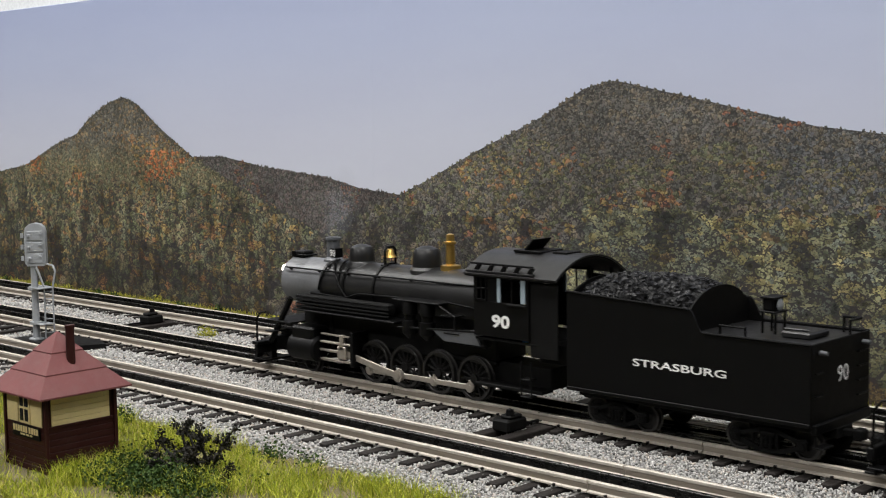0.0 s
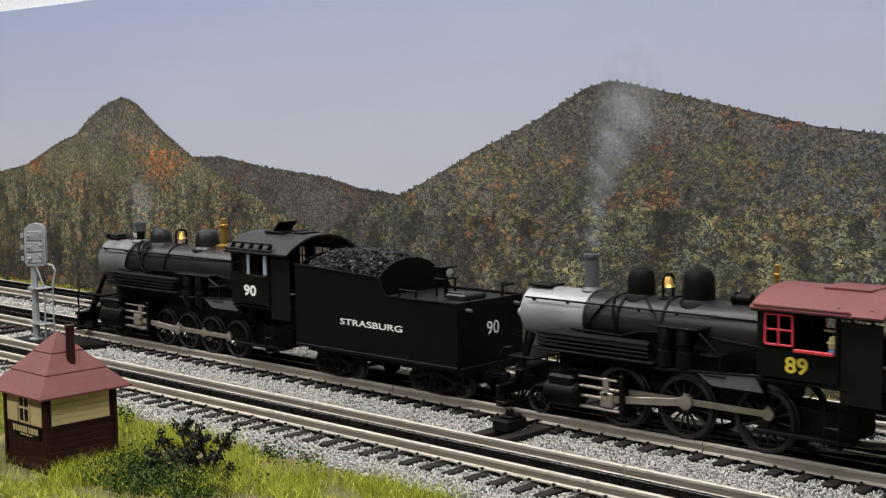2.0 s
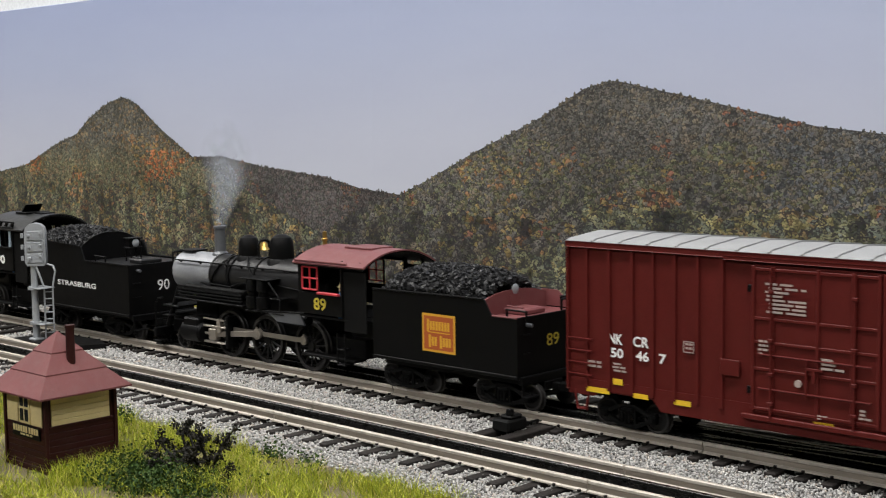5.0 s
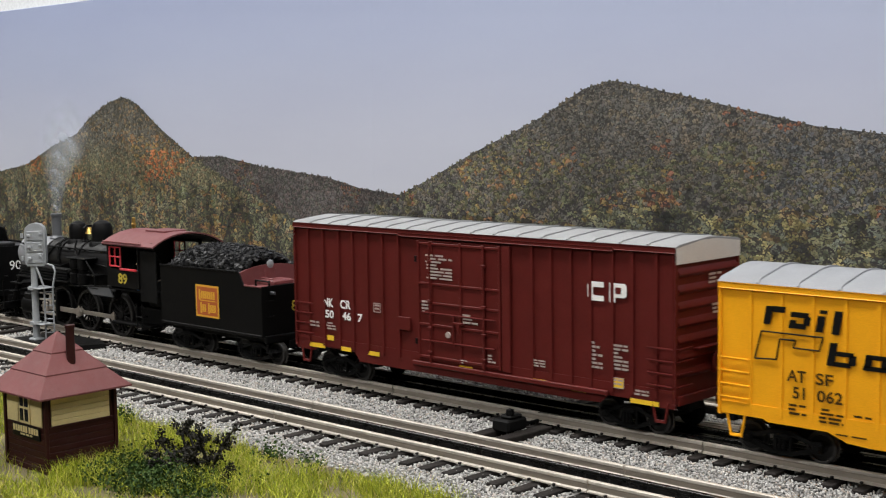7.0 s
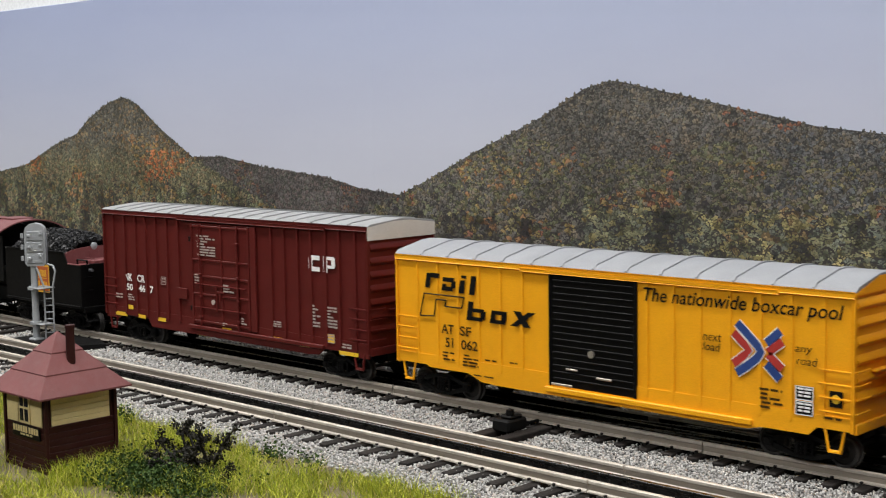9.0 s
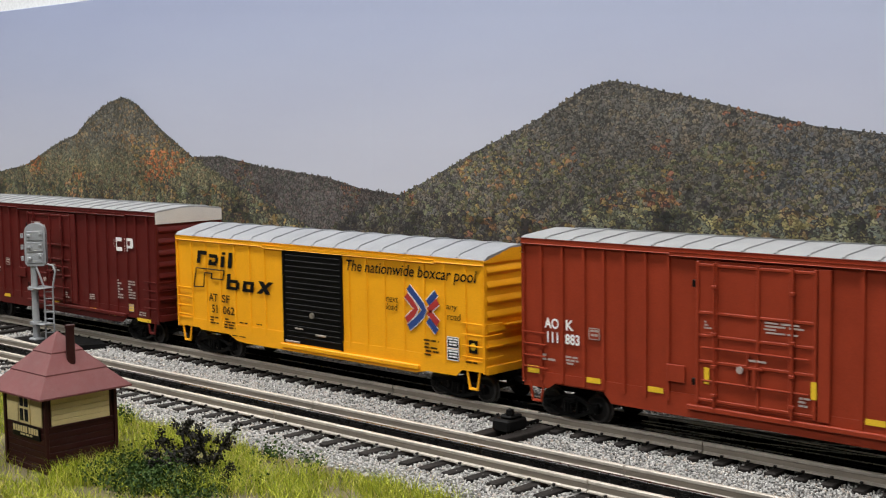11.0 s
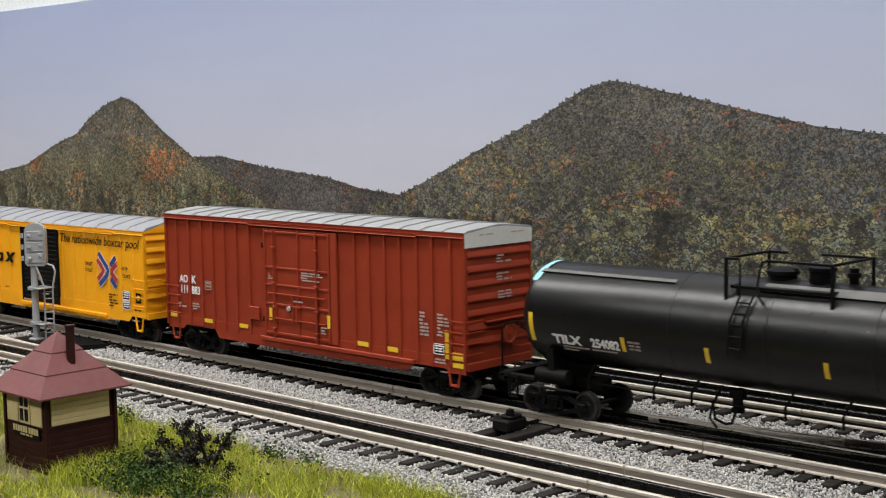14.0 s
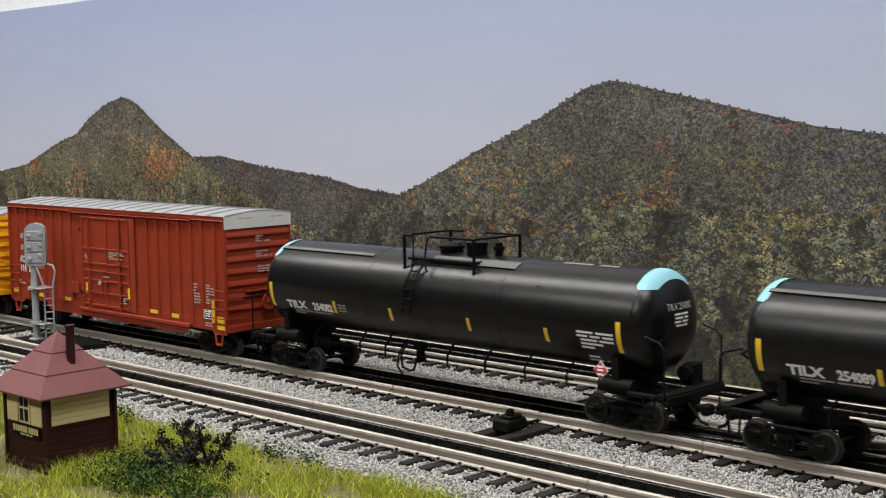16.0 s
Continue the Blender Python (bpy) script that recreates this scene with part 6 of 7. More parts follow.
def engine(s0, label, q):
    t = vehicle("steam_locomotive", label, "steam locomotive", s0)
    R, A, r = q["R"], q["axis"], q["driver_r"]
    f0, f1, cf, cr = q["front"], q["smokebox_end"], q["cab"][0], q["cab"][1]
    # boiler
    part("smokebox", G().lathe((0, 0, A), (1, 0, 0), [(f0 + 1.5, 2), (f0, R * 0.55), (f0 + 0.6, R * 0.62), (f0 + 1.2, R * 0.66), (f0 + 1.2, R * 0.93), (f0 + 2.4, R), (f1, R)], 44), q["smokebox_mat"], t, q["smokebox_label"])
    part("boiler", G().lathe((0, 0, A), (1, 0, 0), [(f1 + 0.1, R - 0.4), (f1 + 0.1, R + 0.45), (f1 + 2, R + 0.45), (f1 + 2, R), (f1 + 40, R), ((f1 + cf) / 2 + 14, R + 0.8), (cf - 24, R + 1.6), (cf + 1, R + 1.6), (cf + 1, 3)], 44), BLACK_BOILER, t)
    for x in (f1 + 26, f1 + 58, cf - 26):
        part("boiler_band", G().lathe((0, 0, A), (1, 0, 0), [(x - 0.9, R + 0.6), (x - 0.9, R + 1.15), (x + 0.9, R + 1.15), (x + 0.9, R + 0.6)], 44), BLACK, t)
    part("firebox", G().box(cf - 46, cf + 4, -R * 0.86, R * 0.86, 27, A + 1, 1.5), BLACK, t)
    # smokebox front door, headlight
    part("smokebox_door", G().lathe((f0, 0, A), (-1, 0, 0), [(0, R * 0.62), (1.2, R * 0.58), (2.4, R * 0.4), (3.0, R * 0.12)], 30).tube([(f0 - 2, -9, A + 2), (f0 - 2, 9, A + 2)], 0.6), q["smokebox_mat"], t)
    hx, hz = q["headlight"]
    hl = part("headlight", G().cyl((hx, 0, hz), (hx + 7, 0, hz), 4.2, 4.2, 20).box(hx + 1, hx + 6, -2.5, 2.5, hz - 6.5, hz - 3.6, 0.3), BLACK, t)
    part("headlight_lens", G().lathe((hx, -2.2, hz), (-1, 0, 0), [(-1.2, 3.0), (0, 3.9), (1.8, 3.6), (3.2, 2.4), (3.8, 0.5)], 18), q["lens"], hl)
    if q["visor"]:
        part("front_visor", G().box(f0 - 1, f0 + 18, -6, 6, A + R + 0.8, A + R + 2.0, 0.3).box(f0 + 2, f0 + 15, -5, 5, A + R - 1, A + R + 4.4, 0.8), BLACK, t)
    # stack, domes, bell, whistle
    sx, st, sr = q["stack"]
    part("smokestack", G().lathe((sx, 0, 0), (0, 0, 1), [(A + R - 4, sr * 1.55), (A + R - 0.3, sr * 1.5), (A + R + 1.8, sr * 1.05), (A + R + 3.0, sr), (st - 2.2, sr * 0.98), (st - 2.0, sr * 1.16), (st - 0.2, sr * 1.16), (st, sr * 1.05), (st - 0.2, sr * 0.82), (st - 6, sr * 0.8)], 28), STACK_GREY, t, q["stack_label"])
    for nm, (dx, dt, dr) in (("sand_dome", q["sand"]), ("steam_dome", q["steam"])):
        base = A + R
        hgt = dt - base
        part(nm, G().lathe((dx, 0, 0), (0, 0, 1), [(base - 7, dr * 1.3), (base - 1.2, dr * 1.2), (base + 0.8, dr * 1.02), (base + hgt * 0.35, dr), (base + hgt * 0.68, dr * 0.96), (base + hgt * 0.86, dr * 0.78), (base + hgt * 0.97, dr * 0.4), (dt, 0.4)], 30), q["dome_mat"], t)
    bx, bz = q["bell"]
    bl = part("bell", G().lathe((bx, 0, bz), (0, 0, 1), [(-3.8, 4.6), (-3.2, 4.2), (-1.6, 3.1), (1.0, 2.6), (2.2, 1.6), (2.7, 0.3)], 20), GOLD, t, "polished brass bell")
    part("bell_yoke", G().tube([(bx, -5.2, A + R - 1), (bx, -5.2, bz + 1.5), (bx, -3, bz + 3.6), (bx, 3, bz + 3.6), (bx, 5.2, bz + 1.5), (bx, 5.2, A + R - 1)], 0.9, 8).box(bx - 3, bx + 3, -6.5, 6.5, A + R - 2, A + R + 0.2, 0.3), BLACK, bl)
    wx, wt, wr = q["whistle"]
    part("whistle", G().lathe((wx, 0, 0), (0, 0, 1), [(A + R - 1, wr * 2.4), (A + R + 3.2, wr * 2.3), (A + R + 4, wr * 1.1), (wt - 7.5, wr), (wt - 7, wr * 1.35), (wt - 5.5, wr * 1.35), (wt - 5, wr), (wt - 0.6, wr * 0.9), (wt, wr * 0.4)], 18), GOLD, t, "polished brass whistle")
    gx = q["generator"]
    part("generator", G().cyl((gx - 5, -4, A + R + 3.6), (gx + 5, -4, A + R + 3.6), 3.2, 3.2, 16).cyl((gx - 7, -4, A + R + 3.6), (gx - 5, -4, A + R + 3.6), 4.0, 4.0, 16).box(gx - 4, gx + 4, -6, -2, A + R - 1.5, A + R + 1.5, 0.4), BLACK, t)
    # handrail along the boiler, with stanchions, and pipes
    hy, hzr = -(R + 2.4) * math.cos(math.radians(33)), A + (R + 2.4) * math.sin(math.radians(33))
    hr = part("handrail", G().tube([(f0 + 6, hy, hzr), (cf - 2, hy, hzr)], 0.6, 8), BLACK, t)
    for k in range(7):
        x = f0 + 12 + (cf - f0 - 22) * k / 6
        part("stanchion", G().cyl((x, hy * 0.86, hzr - 1.6), (x, hy * 1.03, hzr + 0.2), 1.0, 0.8, 8), BLACK, hr)
    for x, dx, a0 in q["pipes"]:
        g = G()
        pts = [(x + dx * i / 8, -(R + 1.1) * math.cos(math.radians(80 - (80 - a0) * i / 8)), A + (R + 1.1) * math.sin(math.radians(80 - (80 - a0) * i / 8))) for i in range(9)]
        part("pipe", g.tube(pts, 0.75, 7), BLACK, t)
    zb = q["board_z"]
    part("pipe", G().tube([(f1 - 8, -R - 1.6, A - 6), (f1 + 30, -R - 1.8, A - 7), (f1 + 44, -R - 1.8, A - 3), (q["box"][0], -R - 2, A - 2)], 0.8, 7), BLACK, t)
    part("pipe", G().tube([(cf - 44, -R - 2.4, A - 1), (cf - 2, -R - 2.6, A - 4)], 0.7, 7), BLACK, t)
    # running board with the cooling coils above it
    x0, x1 = q["board"]
    for sgn in (-1, 1):
        a, b = sorted((sgn * 15, sgn * 31))
        part("running_board", G().box(x0, x1, a, b, zb - 0.8, zb + 0.4, 0.25), BLACK, t)
    for k in range(4):
        part("coil_pipe", G().tube([(x0 + 2, -27.5, zb + 2.2 + k * 2.5), (q["coil_end"], -27.5, zb + 2.2 + k * 2.5)], 0.95, 8), BLACK, t)
    part("reservoir", G().lathe((x0 + 4, -21, zb + 6.5), (1, 0, 0), [(0, 1), (0.5, 3.4), (2, 4.4), (q["coil_end"] - x0 - 9, 4.4), (q["coil_end"] - x0 - 7.5, 3.4), (q["coil_end"] - x0 - 7, 1)], 16), BLACK_MATT, t)
    part("reservoir", G().lathe((bx_end(q), -22, zb - 6), (1, 0, 0), [(0, 1), (0.5, 3.6), (2, 4.8), (34, 4.8), (35.5, 3.6), (36, 1)], 16), BLACK, t)
    part("belly", G().box(q["cyl"][1] - 6, cf + 2, -13.5, 13.5, 24, A - R * 0.55, 0.8), BLACK_MATT, t)
    bx0, bx1, bz1 = q["box"]
    part("pump_shelf", G().box(bx0, bx1, -31, -14, bz1 - 1.0, bz1, 0.3), BLACK, t)
    pump = G()
    for dx in (0.28, 0.66):
        xx = bx0 + (bx1 - bx0) * dx
        pump.lathe((xx, -25.5, bz1 - 1), (0, 0, -1), [(0, 4.6), (1, 5.2), (9, 5.2), (9.4, 4.0), (13, 4.0), (13.4, 5.4), (22, 5.4), (23, 4.4), (26, 1.5)], 18)
    part("air_pump", pump, BLACK, t)
    part("ladder_step", G().box(bx1 + 1, bx1 + 14, -30, -20, zb + 8, zb + 9, 0.2).tube([(bx1 + 1, -30, bz1 - 2), (bx1 + 14, -30, zb + 9), (bx1 + 14, -30, zb)], 0.7, 6).box(bx1 + 4, bx1 + 18, -30, -20, zb - 3, zb - 2, 0.2), BLACK, t)
    part("side_plate", G().prism([(cf - 40, zb - 2), (cf - 4, zb + 1.5), (cf + 2, zb - 8), (cf - 30, zb - 8)], "y", -29.5, -28.3), STACK_GREY, t)
    part("reverser_rod", G().tube([(bx0 + 4, -29.2, zb - 3), (cf + 2, -29.2, zb + 1)], 0.8, 7), BLACK, t)
    # frame, cylinders, pilot
    part("frame", G().box(f0 - 8, cr, -11, 11, 13, 27, 0.6).box(q["cyl"][0] - 3, q["cyl"][1] + 3, -15, 15, 18, A - R * 0.6, 1.0), BLACK_MATT, t)
    c0, c1, cz, cradius = q["cyl"]
    for sgn in (-1, 1):
        part("cylinder", G().lathe((c0, sgn * 25.5, cz), (1, 0, 0), [(-1.5, 2), (-1.5, cradius * 0.8), (0, cradius), (c1 - c0, cradius), (c1 - c0 + 1.5, cradius * 0.8), (c1 - c0 + 1.5, 2)], 28).box(c0 + 1, c1 - 1, min(sgn * 14, sgn * 31.5), max(sgn * 14, sgn * 31.5), cz + cradius * 0.4, cz + q["chest"], 1.6), BLACK, t)
    pf = q["pilot"]
    part("pilot_beam", G().box(pf, pf + 4, -30, 30, 9, 16, 0.6).box(pf + 4, pf + 34, -13, 13, 11, 22, 0.6), BLACK, t)
    pil = G()
    if q["visor"]:
        pil.box(pf - 3, pf + 5, -30, 30, 2.0, 3.4, 0.3).box(pf - 1, pf + 6, -31, 31, 15.8, 18.4, 0.4)
        for k in (-26, -12, 12, 26):
            pil.box(pf - 1.5, pf + 2.5, k - 2.6, k + 2.6, 3, 16.5, 0.4)
    for k in () if q["visor"] else range(-6, 7):
        pil.tube([(pf + 2, k * 4.6, 9), (pf - 3 + abs(k) * 0.9, k * 3.6, 1.5)], 0.9, 6)
    if not q["visor"]:
        pil.box(pf - 3, pf + 4, -26, 26, 1, 2.4, 0.3)
    part("pilot", pil, BLACK, t)
    for y in (-29, 29):
        part("pilot_handrail", G().tube([(pf + 3, y, 16), (pf + 4, y * 1.03, 36), (pf + 8, y * 1.02, 41), (pf + 14, y, 42)], 0.75, 7), BLACK, t)
        part("brace", G().tube([(pf + 5, y * 0.55, 16), (f0 + 3, y * 0.31, A - 9)], 1.1, 8), BLACK, t)
        part("brace", G().tube([(pf + 12, y * 0.8, 18), (f0 + 14, y * 0.62, A - 12)], 2.2, 8), BLACK, t)
    part("front_step", G().box(pf + 1, pf + 10, -31, -22, 5, 6, 0.3), BLACK, t)
    part("front_step", G().box(pf + 12, pf + 22, -29, -14, 27, 28, 0.3), BLACK, t)
    part("front_deck", G().box(pf + 6, f0 + 20, -24, 24, 34, 35.4, 0.3), BLACK, t)
    coupler(t, pf + 4, -1, 12.5)
    # leading wheels, drivers, rods
    lr, lx = q["lead"]
    key = ("lead", lr)
    if key not in WHEELS:
        WHEELS[key] = driver_mesh(lr, lr * 0.01, "leading_wheel")
    w = part("leading_wheel", WHEELS[key][0], None, t, at=(lx, 0, lr))
    for m_ in WHEELS[key][1]:
        part("tyre", m_, None, w)
    add_spokes(w, WHEELS[key][2], 10)
    spin_driver(w, lr, (lx, 0, lr), 0.0)
    dm = driver_mesh(r, q["crank"])
    for x in q["drivers"]:
        w = part("driving_wheel", dm[0], None, t, at=(x, 0, r))
        for m_ in dm[1]:
            part("tyre", m_, None, w)
        add_spokes(w, dm[2])
        spin_driver(w, r, (x, 0, r), q["phase"])
    om, ck, th0 = V / (r * 0.001), q["crank"], q["phase"]
    main = q["drivers"][1]
    sr_ = part("side_rod", rod([x - main for x in q["drivers"]], 3.6, 1.2, -22.6), STEEL, t)
    CRANKS.append((sr_, lambda tm: pose((main + ck * math.cos(th0 + om * tm)) * 0.001, 0, (r + ck * math.sin(th0 + om * tm)) * 0.001)))
    ln, zh = q["main_rod"], cz
    mr = part("main_rod", rod([-ln, 0], 4.4, 1.3, -25.4), STEEL, t)
    ch = part("crosshead", G().box(-5, 4, -28, -23, -4.6, 4.6, 0.5).cyl((-26, -25.5, 0), (-4, -25.5, 0), 1.1, 1.1, 10), STEEL, t)

    def main_pose(tm):
        a = th0 + om * tm
        px_, pz_ = main + ck * math.cos(a), r + ck * math.sin(a)
        return pose(px_ * 0.001, 0, pz_ * 0.001, 0, math.degrees(math.asin((zh - pz_) / ln)), 0)

    def cross_pose(tm):
        a = th0 + om * tm
        px_, pz_ = main + ck * math.cos(a), r + ck * math.sin(a)
        return pose((px_ - math.sqrt(ln * ln - (zh - pz_) ** 2)) * 0.001, 0, zh * 0.001)
    CRANKS.append((mr, main_pose)), CRANKS.append((ch, cross_pose))
    g0, g1 = q["guides"]
    part("crosshead_guide", G().box(g0, g1, -27.6, -24.6, cz + 5.6, cz + 7.0, 0.2).box(g0, g1, -27.6, -24.6, cz - 7.0, cz - 5.6, 0.2), STEEL, t)
    part("guide_yoke", G().box(g1 - 1.5, g1 + 1.5, -29, -14, cz - 9, cz + 16, 0.4), BLACK, t)
    part("valve_rod", G().tube([(g0, -26, cz + 12), (g1 - 4, -27, cz + 12)], 0.8, 8).box(g1 - 14, g1 - 10, -28, -25, cz + 2, cz + 13, 0.3), STEEL, t)
    part("brake_rigging", G().tube([(q["drivers"][0], -13, 6), (q["drivers"][-1] + 10, -13, 6)], 0.9, 7).box(cf - 6, cr + 4, -26, -14, 13, 15, 0.3), BLACK_MATT, t)
    part("cab_steps", G().box(cr - 9, cr - 1, -31, -24, 11, 12, 0.3).box(cr - 9, cr - 1, -31, -24, 22, 23, 0.3).tube([(cr - 9, -30, 11), (cr - 9, -30, 34)], 0.7, 6).tube([(cr - 1, -30, 11), (cr - 1, -30, 34)], 0.7, 6), BLACK, t)
    # cab with real window openings
    cz0, cz1, cw = q["cab"][2], q["cab"][3], 33.0
    wins = q["windows"]
    for sgn in (-1, 1):
        a, b = sorted((sgn * (cw - 1.0), sgn * cw))
        sheet = G()
        zl, zh_ = min(w_[2] for w_ in wins), max(w_[3] for w_ in wins)
        sheet.box(cf, cr, a, b, cz0, zl, 0.2).box(cf, cr, a, b, zh_, cz1 + 1.5, 0.2)
        edges = [cf] + [e for w_ in wins for e in w_[:2]] + [cr]
        for i in range(0, len(edges), 2):
            if edges[i + 1] - edges[i] > 0.3:
                sheet.box(edges[i], edges[i + 1], a, b, zl, zh_, 0.2)
        part("cab_side", sheet, BLACK, t)
        for w0, w1, z0, z1, kind in wins:
            fr, ya, yb = q["window_mat"], sgn * (cw + 0.1) - 0.6, sgn * (cw + 0.1) + 0.6
            if kind == "sash":
                wd = part("window", G().box(w0, w0 + 1.2, ya, yb, z0, z1, 0.2).box(w1 - 1.2, w1, ya, yb, z0, z1, 0.2).box(w0, w1, ya, yb, z0, z0 + 1.2, 0.2).box(w0, w1, ya, yb, z1 - 1.2, z1, 0.2)
                          .box((w0 + w1) / 2 - 0.5, (w0 + w1) / 2 + 0.5, ya, yb, z0, z1, 0.15).box(w0, w1, ya, yb, (z0 + z1) / 2 - 0.5, (z0 + z1) / 2 + 0.5, 0.15), fr, t, "framed cab window")
            elif kind == "sill":
                part("window_sill", G().box(w0, w1, min(sgn * cw, sgn * (cw + 2.6)), max(sgn * cw, sgn * (cw + 2.6)), z0 - 0.6, z0 + 1.2, 0.3), fr, t, "armrest sill")
            elif kind == "slider":
                part("window", G().box(w0, w0 + 2.6, ya, yb, z0, z1, 0.2), SASH, t, "pale sliding sash")
            elif kind == "slider2":
                part("window", G().box(w1 - 3.6, w1, ya, yb, z0 + 0.5, z1, 0.2), SASH, t, "pale sliding sash")
                part("armrest", G().box(w0 - 4, w1 + 1, min(sgn * cw, sgn * (cw + 1.6)), max(sgn * cw, sgn * (cw + 1.6)), z0 - 1.6, z0 - 0.4, 0.2), BLACK, t)
    part("cab_front", G().prism([(-cw + 1, cz0), (cw - 1, cz0), (cw - 1, cz1), (16, cz1 + 8), (-16, cz1 + 8), (-cw + 1, cz1)], "x", cf + 0.2, cf + 1.4), BLACK, t)
    part("cab_floor", G().box(cf, cr + 6, -cw + 1, cw - 1, cz0 - 3, cz0 - 1.5, 0.3), BLACK_MATT, t)
    part("backhead", G().lathe((cf + 1, 0, A - 4), (1, 0, 0), [(0, R), (9, R), (11, R * 0.85), (12, 3)], 26), BLACK_MATT, t)
    # black sheets added in the open gap behind the cab, for its shade
    for sgn in (-1, 1):
        a, b = sorted((sgn * 31.8, sgn * 30.6))
        part("cab_curtain", G().box(cr + 0.2, min(cr + 26, q["roof"][1] - 2), a, b, cz0 - 10, cz1 - 3, 0.4), BLACK_MATT, t)
    part("apron", G().box(cr, cr + 24, -24, 24, cz0 - 14, cz0 - 2, 0.4), BLACK_MATT, t)
    r0, r1, ez, pk = q["roof"]
    prof = arch(36.0, ez, pk, 1.1)
    rf = part("cab_roof", G().prism(prof, "x", r0, r1), q["roof_mat"], t, q["roof_label"])
    part("roof_lining", G().prism([(a * 0.985, b - 1.2) for a, b in arch(36.0, ez, pk, 0.8)], "x", r0 + 0.4, r1 - 0.3), BLACK_MATT, t)
    part("rain_gutter", G().tube([(r0 + 2, -35.2, ez + 1.6), (r1 - 18, -35.2, ez + 1.6)], 0.75, 7), q["roof_mat"], rf)
    for x in (cr - 1, r1 - 8):
        for y in (-30.5, 30.5):
            part("roof_post", G().box(x - 0.9, x + 0.9, y - 0.9, y + 0.9, cz0 - 2, ez + 3, 0.2), BLACK, t)
    if q["hatch"] == "open":
        hx_ = (r0 + r1) / 2 - 6
        part("roof_hatch", G().box(hx_ - 10, hx_ + 12, -12, 12, pk - 0.8, pk + 0.9, 0.3).prism([(hx_ - 4, pk + 0.6), (hx_ - 2.4, pk + 0.6), (hx_ + 5, pk + 8), (hx_ + 3.6, pk + 8)], "y", -9, 9), BLACK, rf, "raised roof hatch")
        part("roof_vent", G().box(r1 - 26, r1 - 14, -7, 7, pk - 1.2, pk + 0.9, 0.3), BLACK, rf)
        for k in range(5):
            x = r0 + 8 + k * 11
            part("gutter_bracket", G().prism([(x, ez + 1.8), (x + 3, ez + 1.8), (x + 6, ez + 6), (x + 3, ez + 6)], "y", -35.0, -33.2), BLACK, rf)
        part("gutter_rail", G().tube([(r0 + 4, -33.4, ez + 6.4), (r1 - 20, -33.4, ez + 6.4)], 0.7, 7), BLACK, rf)
    else:
        part("roof_hatch", G().box(r0 + 30, r0 + 58, -11, 11, pk - 0.7, pk + 0.8, 0.3), q["roof_mat"], rf)
    fg = part("figurine", G().lathe((cr - 6, -27, cz0 - 2), (0, 0, 1), [(0, 3.5), (10, 4.2), (16, 3.8), (19, 2.2), (19.6, 1.9), (20, 2.5), (22.4, 2.5), (22.6, 3.6), (23.2, 3.4), (24, 2.4), (26, 1.8), (26.6, 0.3)], 16), [FIG_BLUE, HUT_CREAM], t, "plain blue figurine with a pale hat seated in the cab")
    for pg in fg.data.polygons:
        pg.material_index = 1 if pg.center.z * 1000 > cz0 + 17.8 else 0
    return t


Q90 = dict(R=17.6, axis=65.0, driver_r=14.8, front=-114, smokebox_end=-68, cab=(100, 146, 47.5, 87.5), smokebox_mat=GRAPHITE, smokebox_label="dull graphite-grey smokebox",
           headlight=(-123, 72), lens=HEADLIGHT, visor=True, stack=(-71, 99, 5.0), stack_label="short grey smokestack", sand=(-40, 95.6, 9.2), steam=(26, 98, 10.0), dome_mat=BLACK_BOILER,
           bell=(-10.5, 91.5), whistle=(48.8, 107.5, 3.0), generator=78, pipes=[(-64, 26, -25), (-52, 6, 0), (-60, -8, -10)], board_z=47.5, board=(-84, 24), coil_end=16, box=(22, 66, 64),
           cyl=(-86, -60, 19.5, 9.5), chest=16, pilot=-131, lead=(9.0, -76), crank=5.4, drivers=[-9.3, 22.2, 54.0, 87.0], phase=math.radians(-97), main_rod=56, guides=(-57, -22),
           windows=[(102.5, 111.5, 70, 86, "sash"), (120.5, 131.5, 70, 86, "slider"), (132.5, 143.5, 70, 86, "slider2")], window_mat=BLACK, roof=(94, 170, 87.5, 100.5), roof_mat=BLACK_BOILER,
           roof_label="black arched cab roof", hatch="open")
ENG90 = engine(-1.2200, "black steam locomotive with graphite smokebox and brass whistle", Q90)
writing("cab_number", "90", LETTER_WHITE, ENG90, 115.5, 130.5, 53.5, 62, -33.1, bold=0.035)
nb = part("number_board", G().box(-56, -50, -17, -9.5, 86, 93, 0.3), BLACK, ENG90)
writing("number_figures", "90", LETTER_WHITE, nb, -55.8, -50.2, 87, 92, -17.05)
part("class_lamp", G().cyl((-101, -13, 84), (-101, -13, 88), 2.0, 2.0, 12).cyl((-103.2, -13, 86), (-101, -13, 86), 1.2, 1.2, 10), BLACK, ENG90)

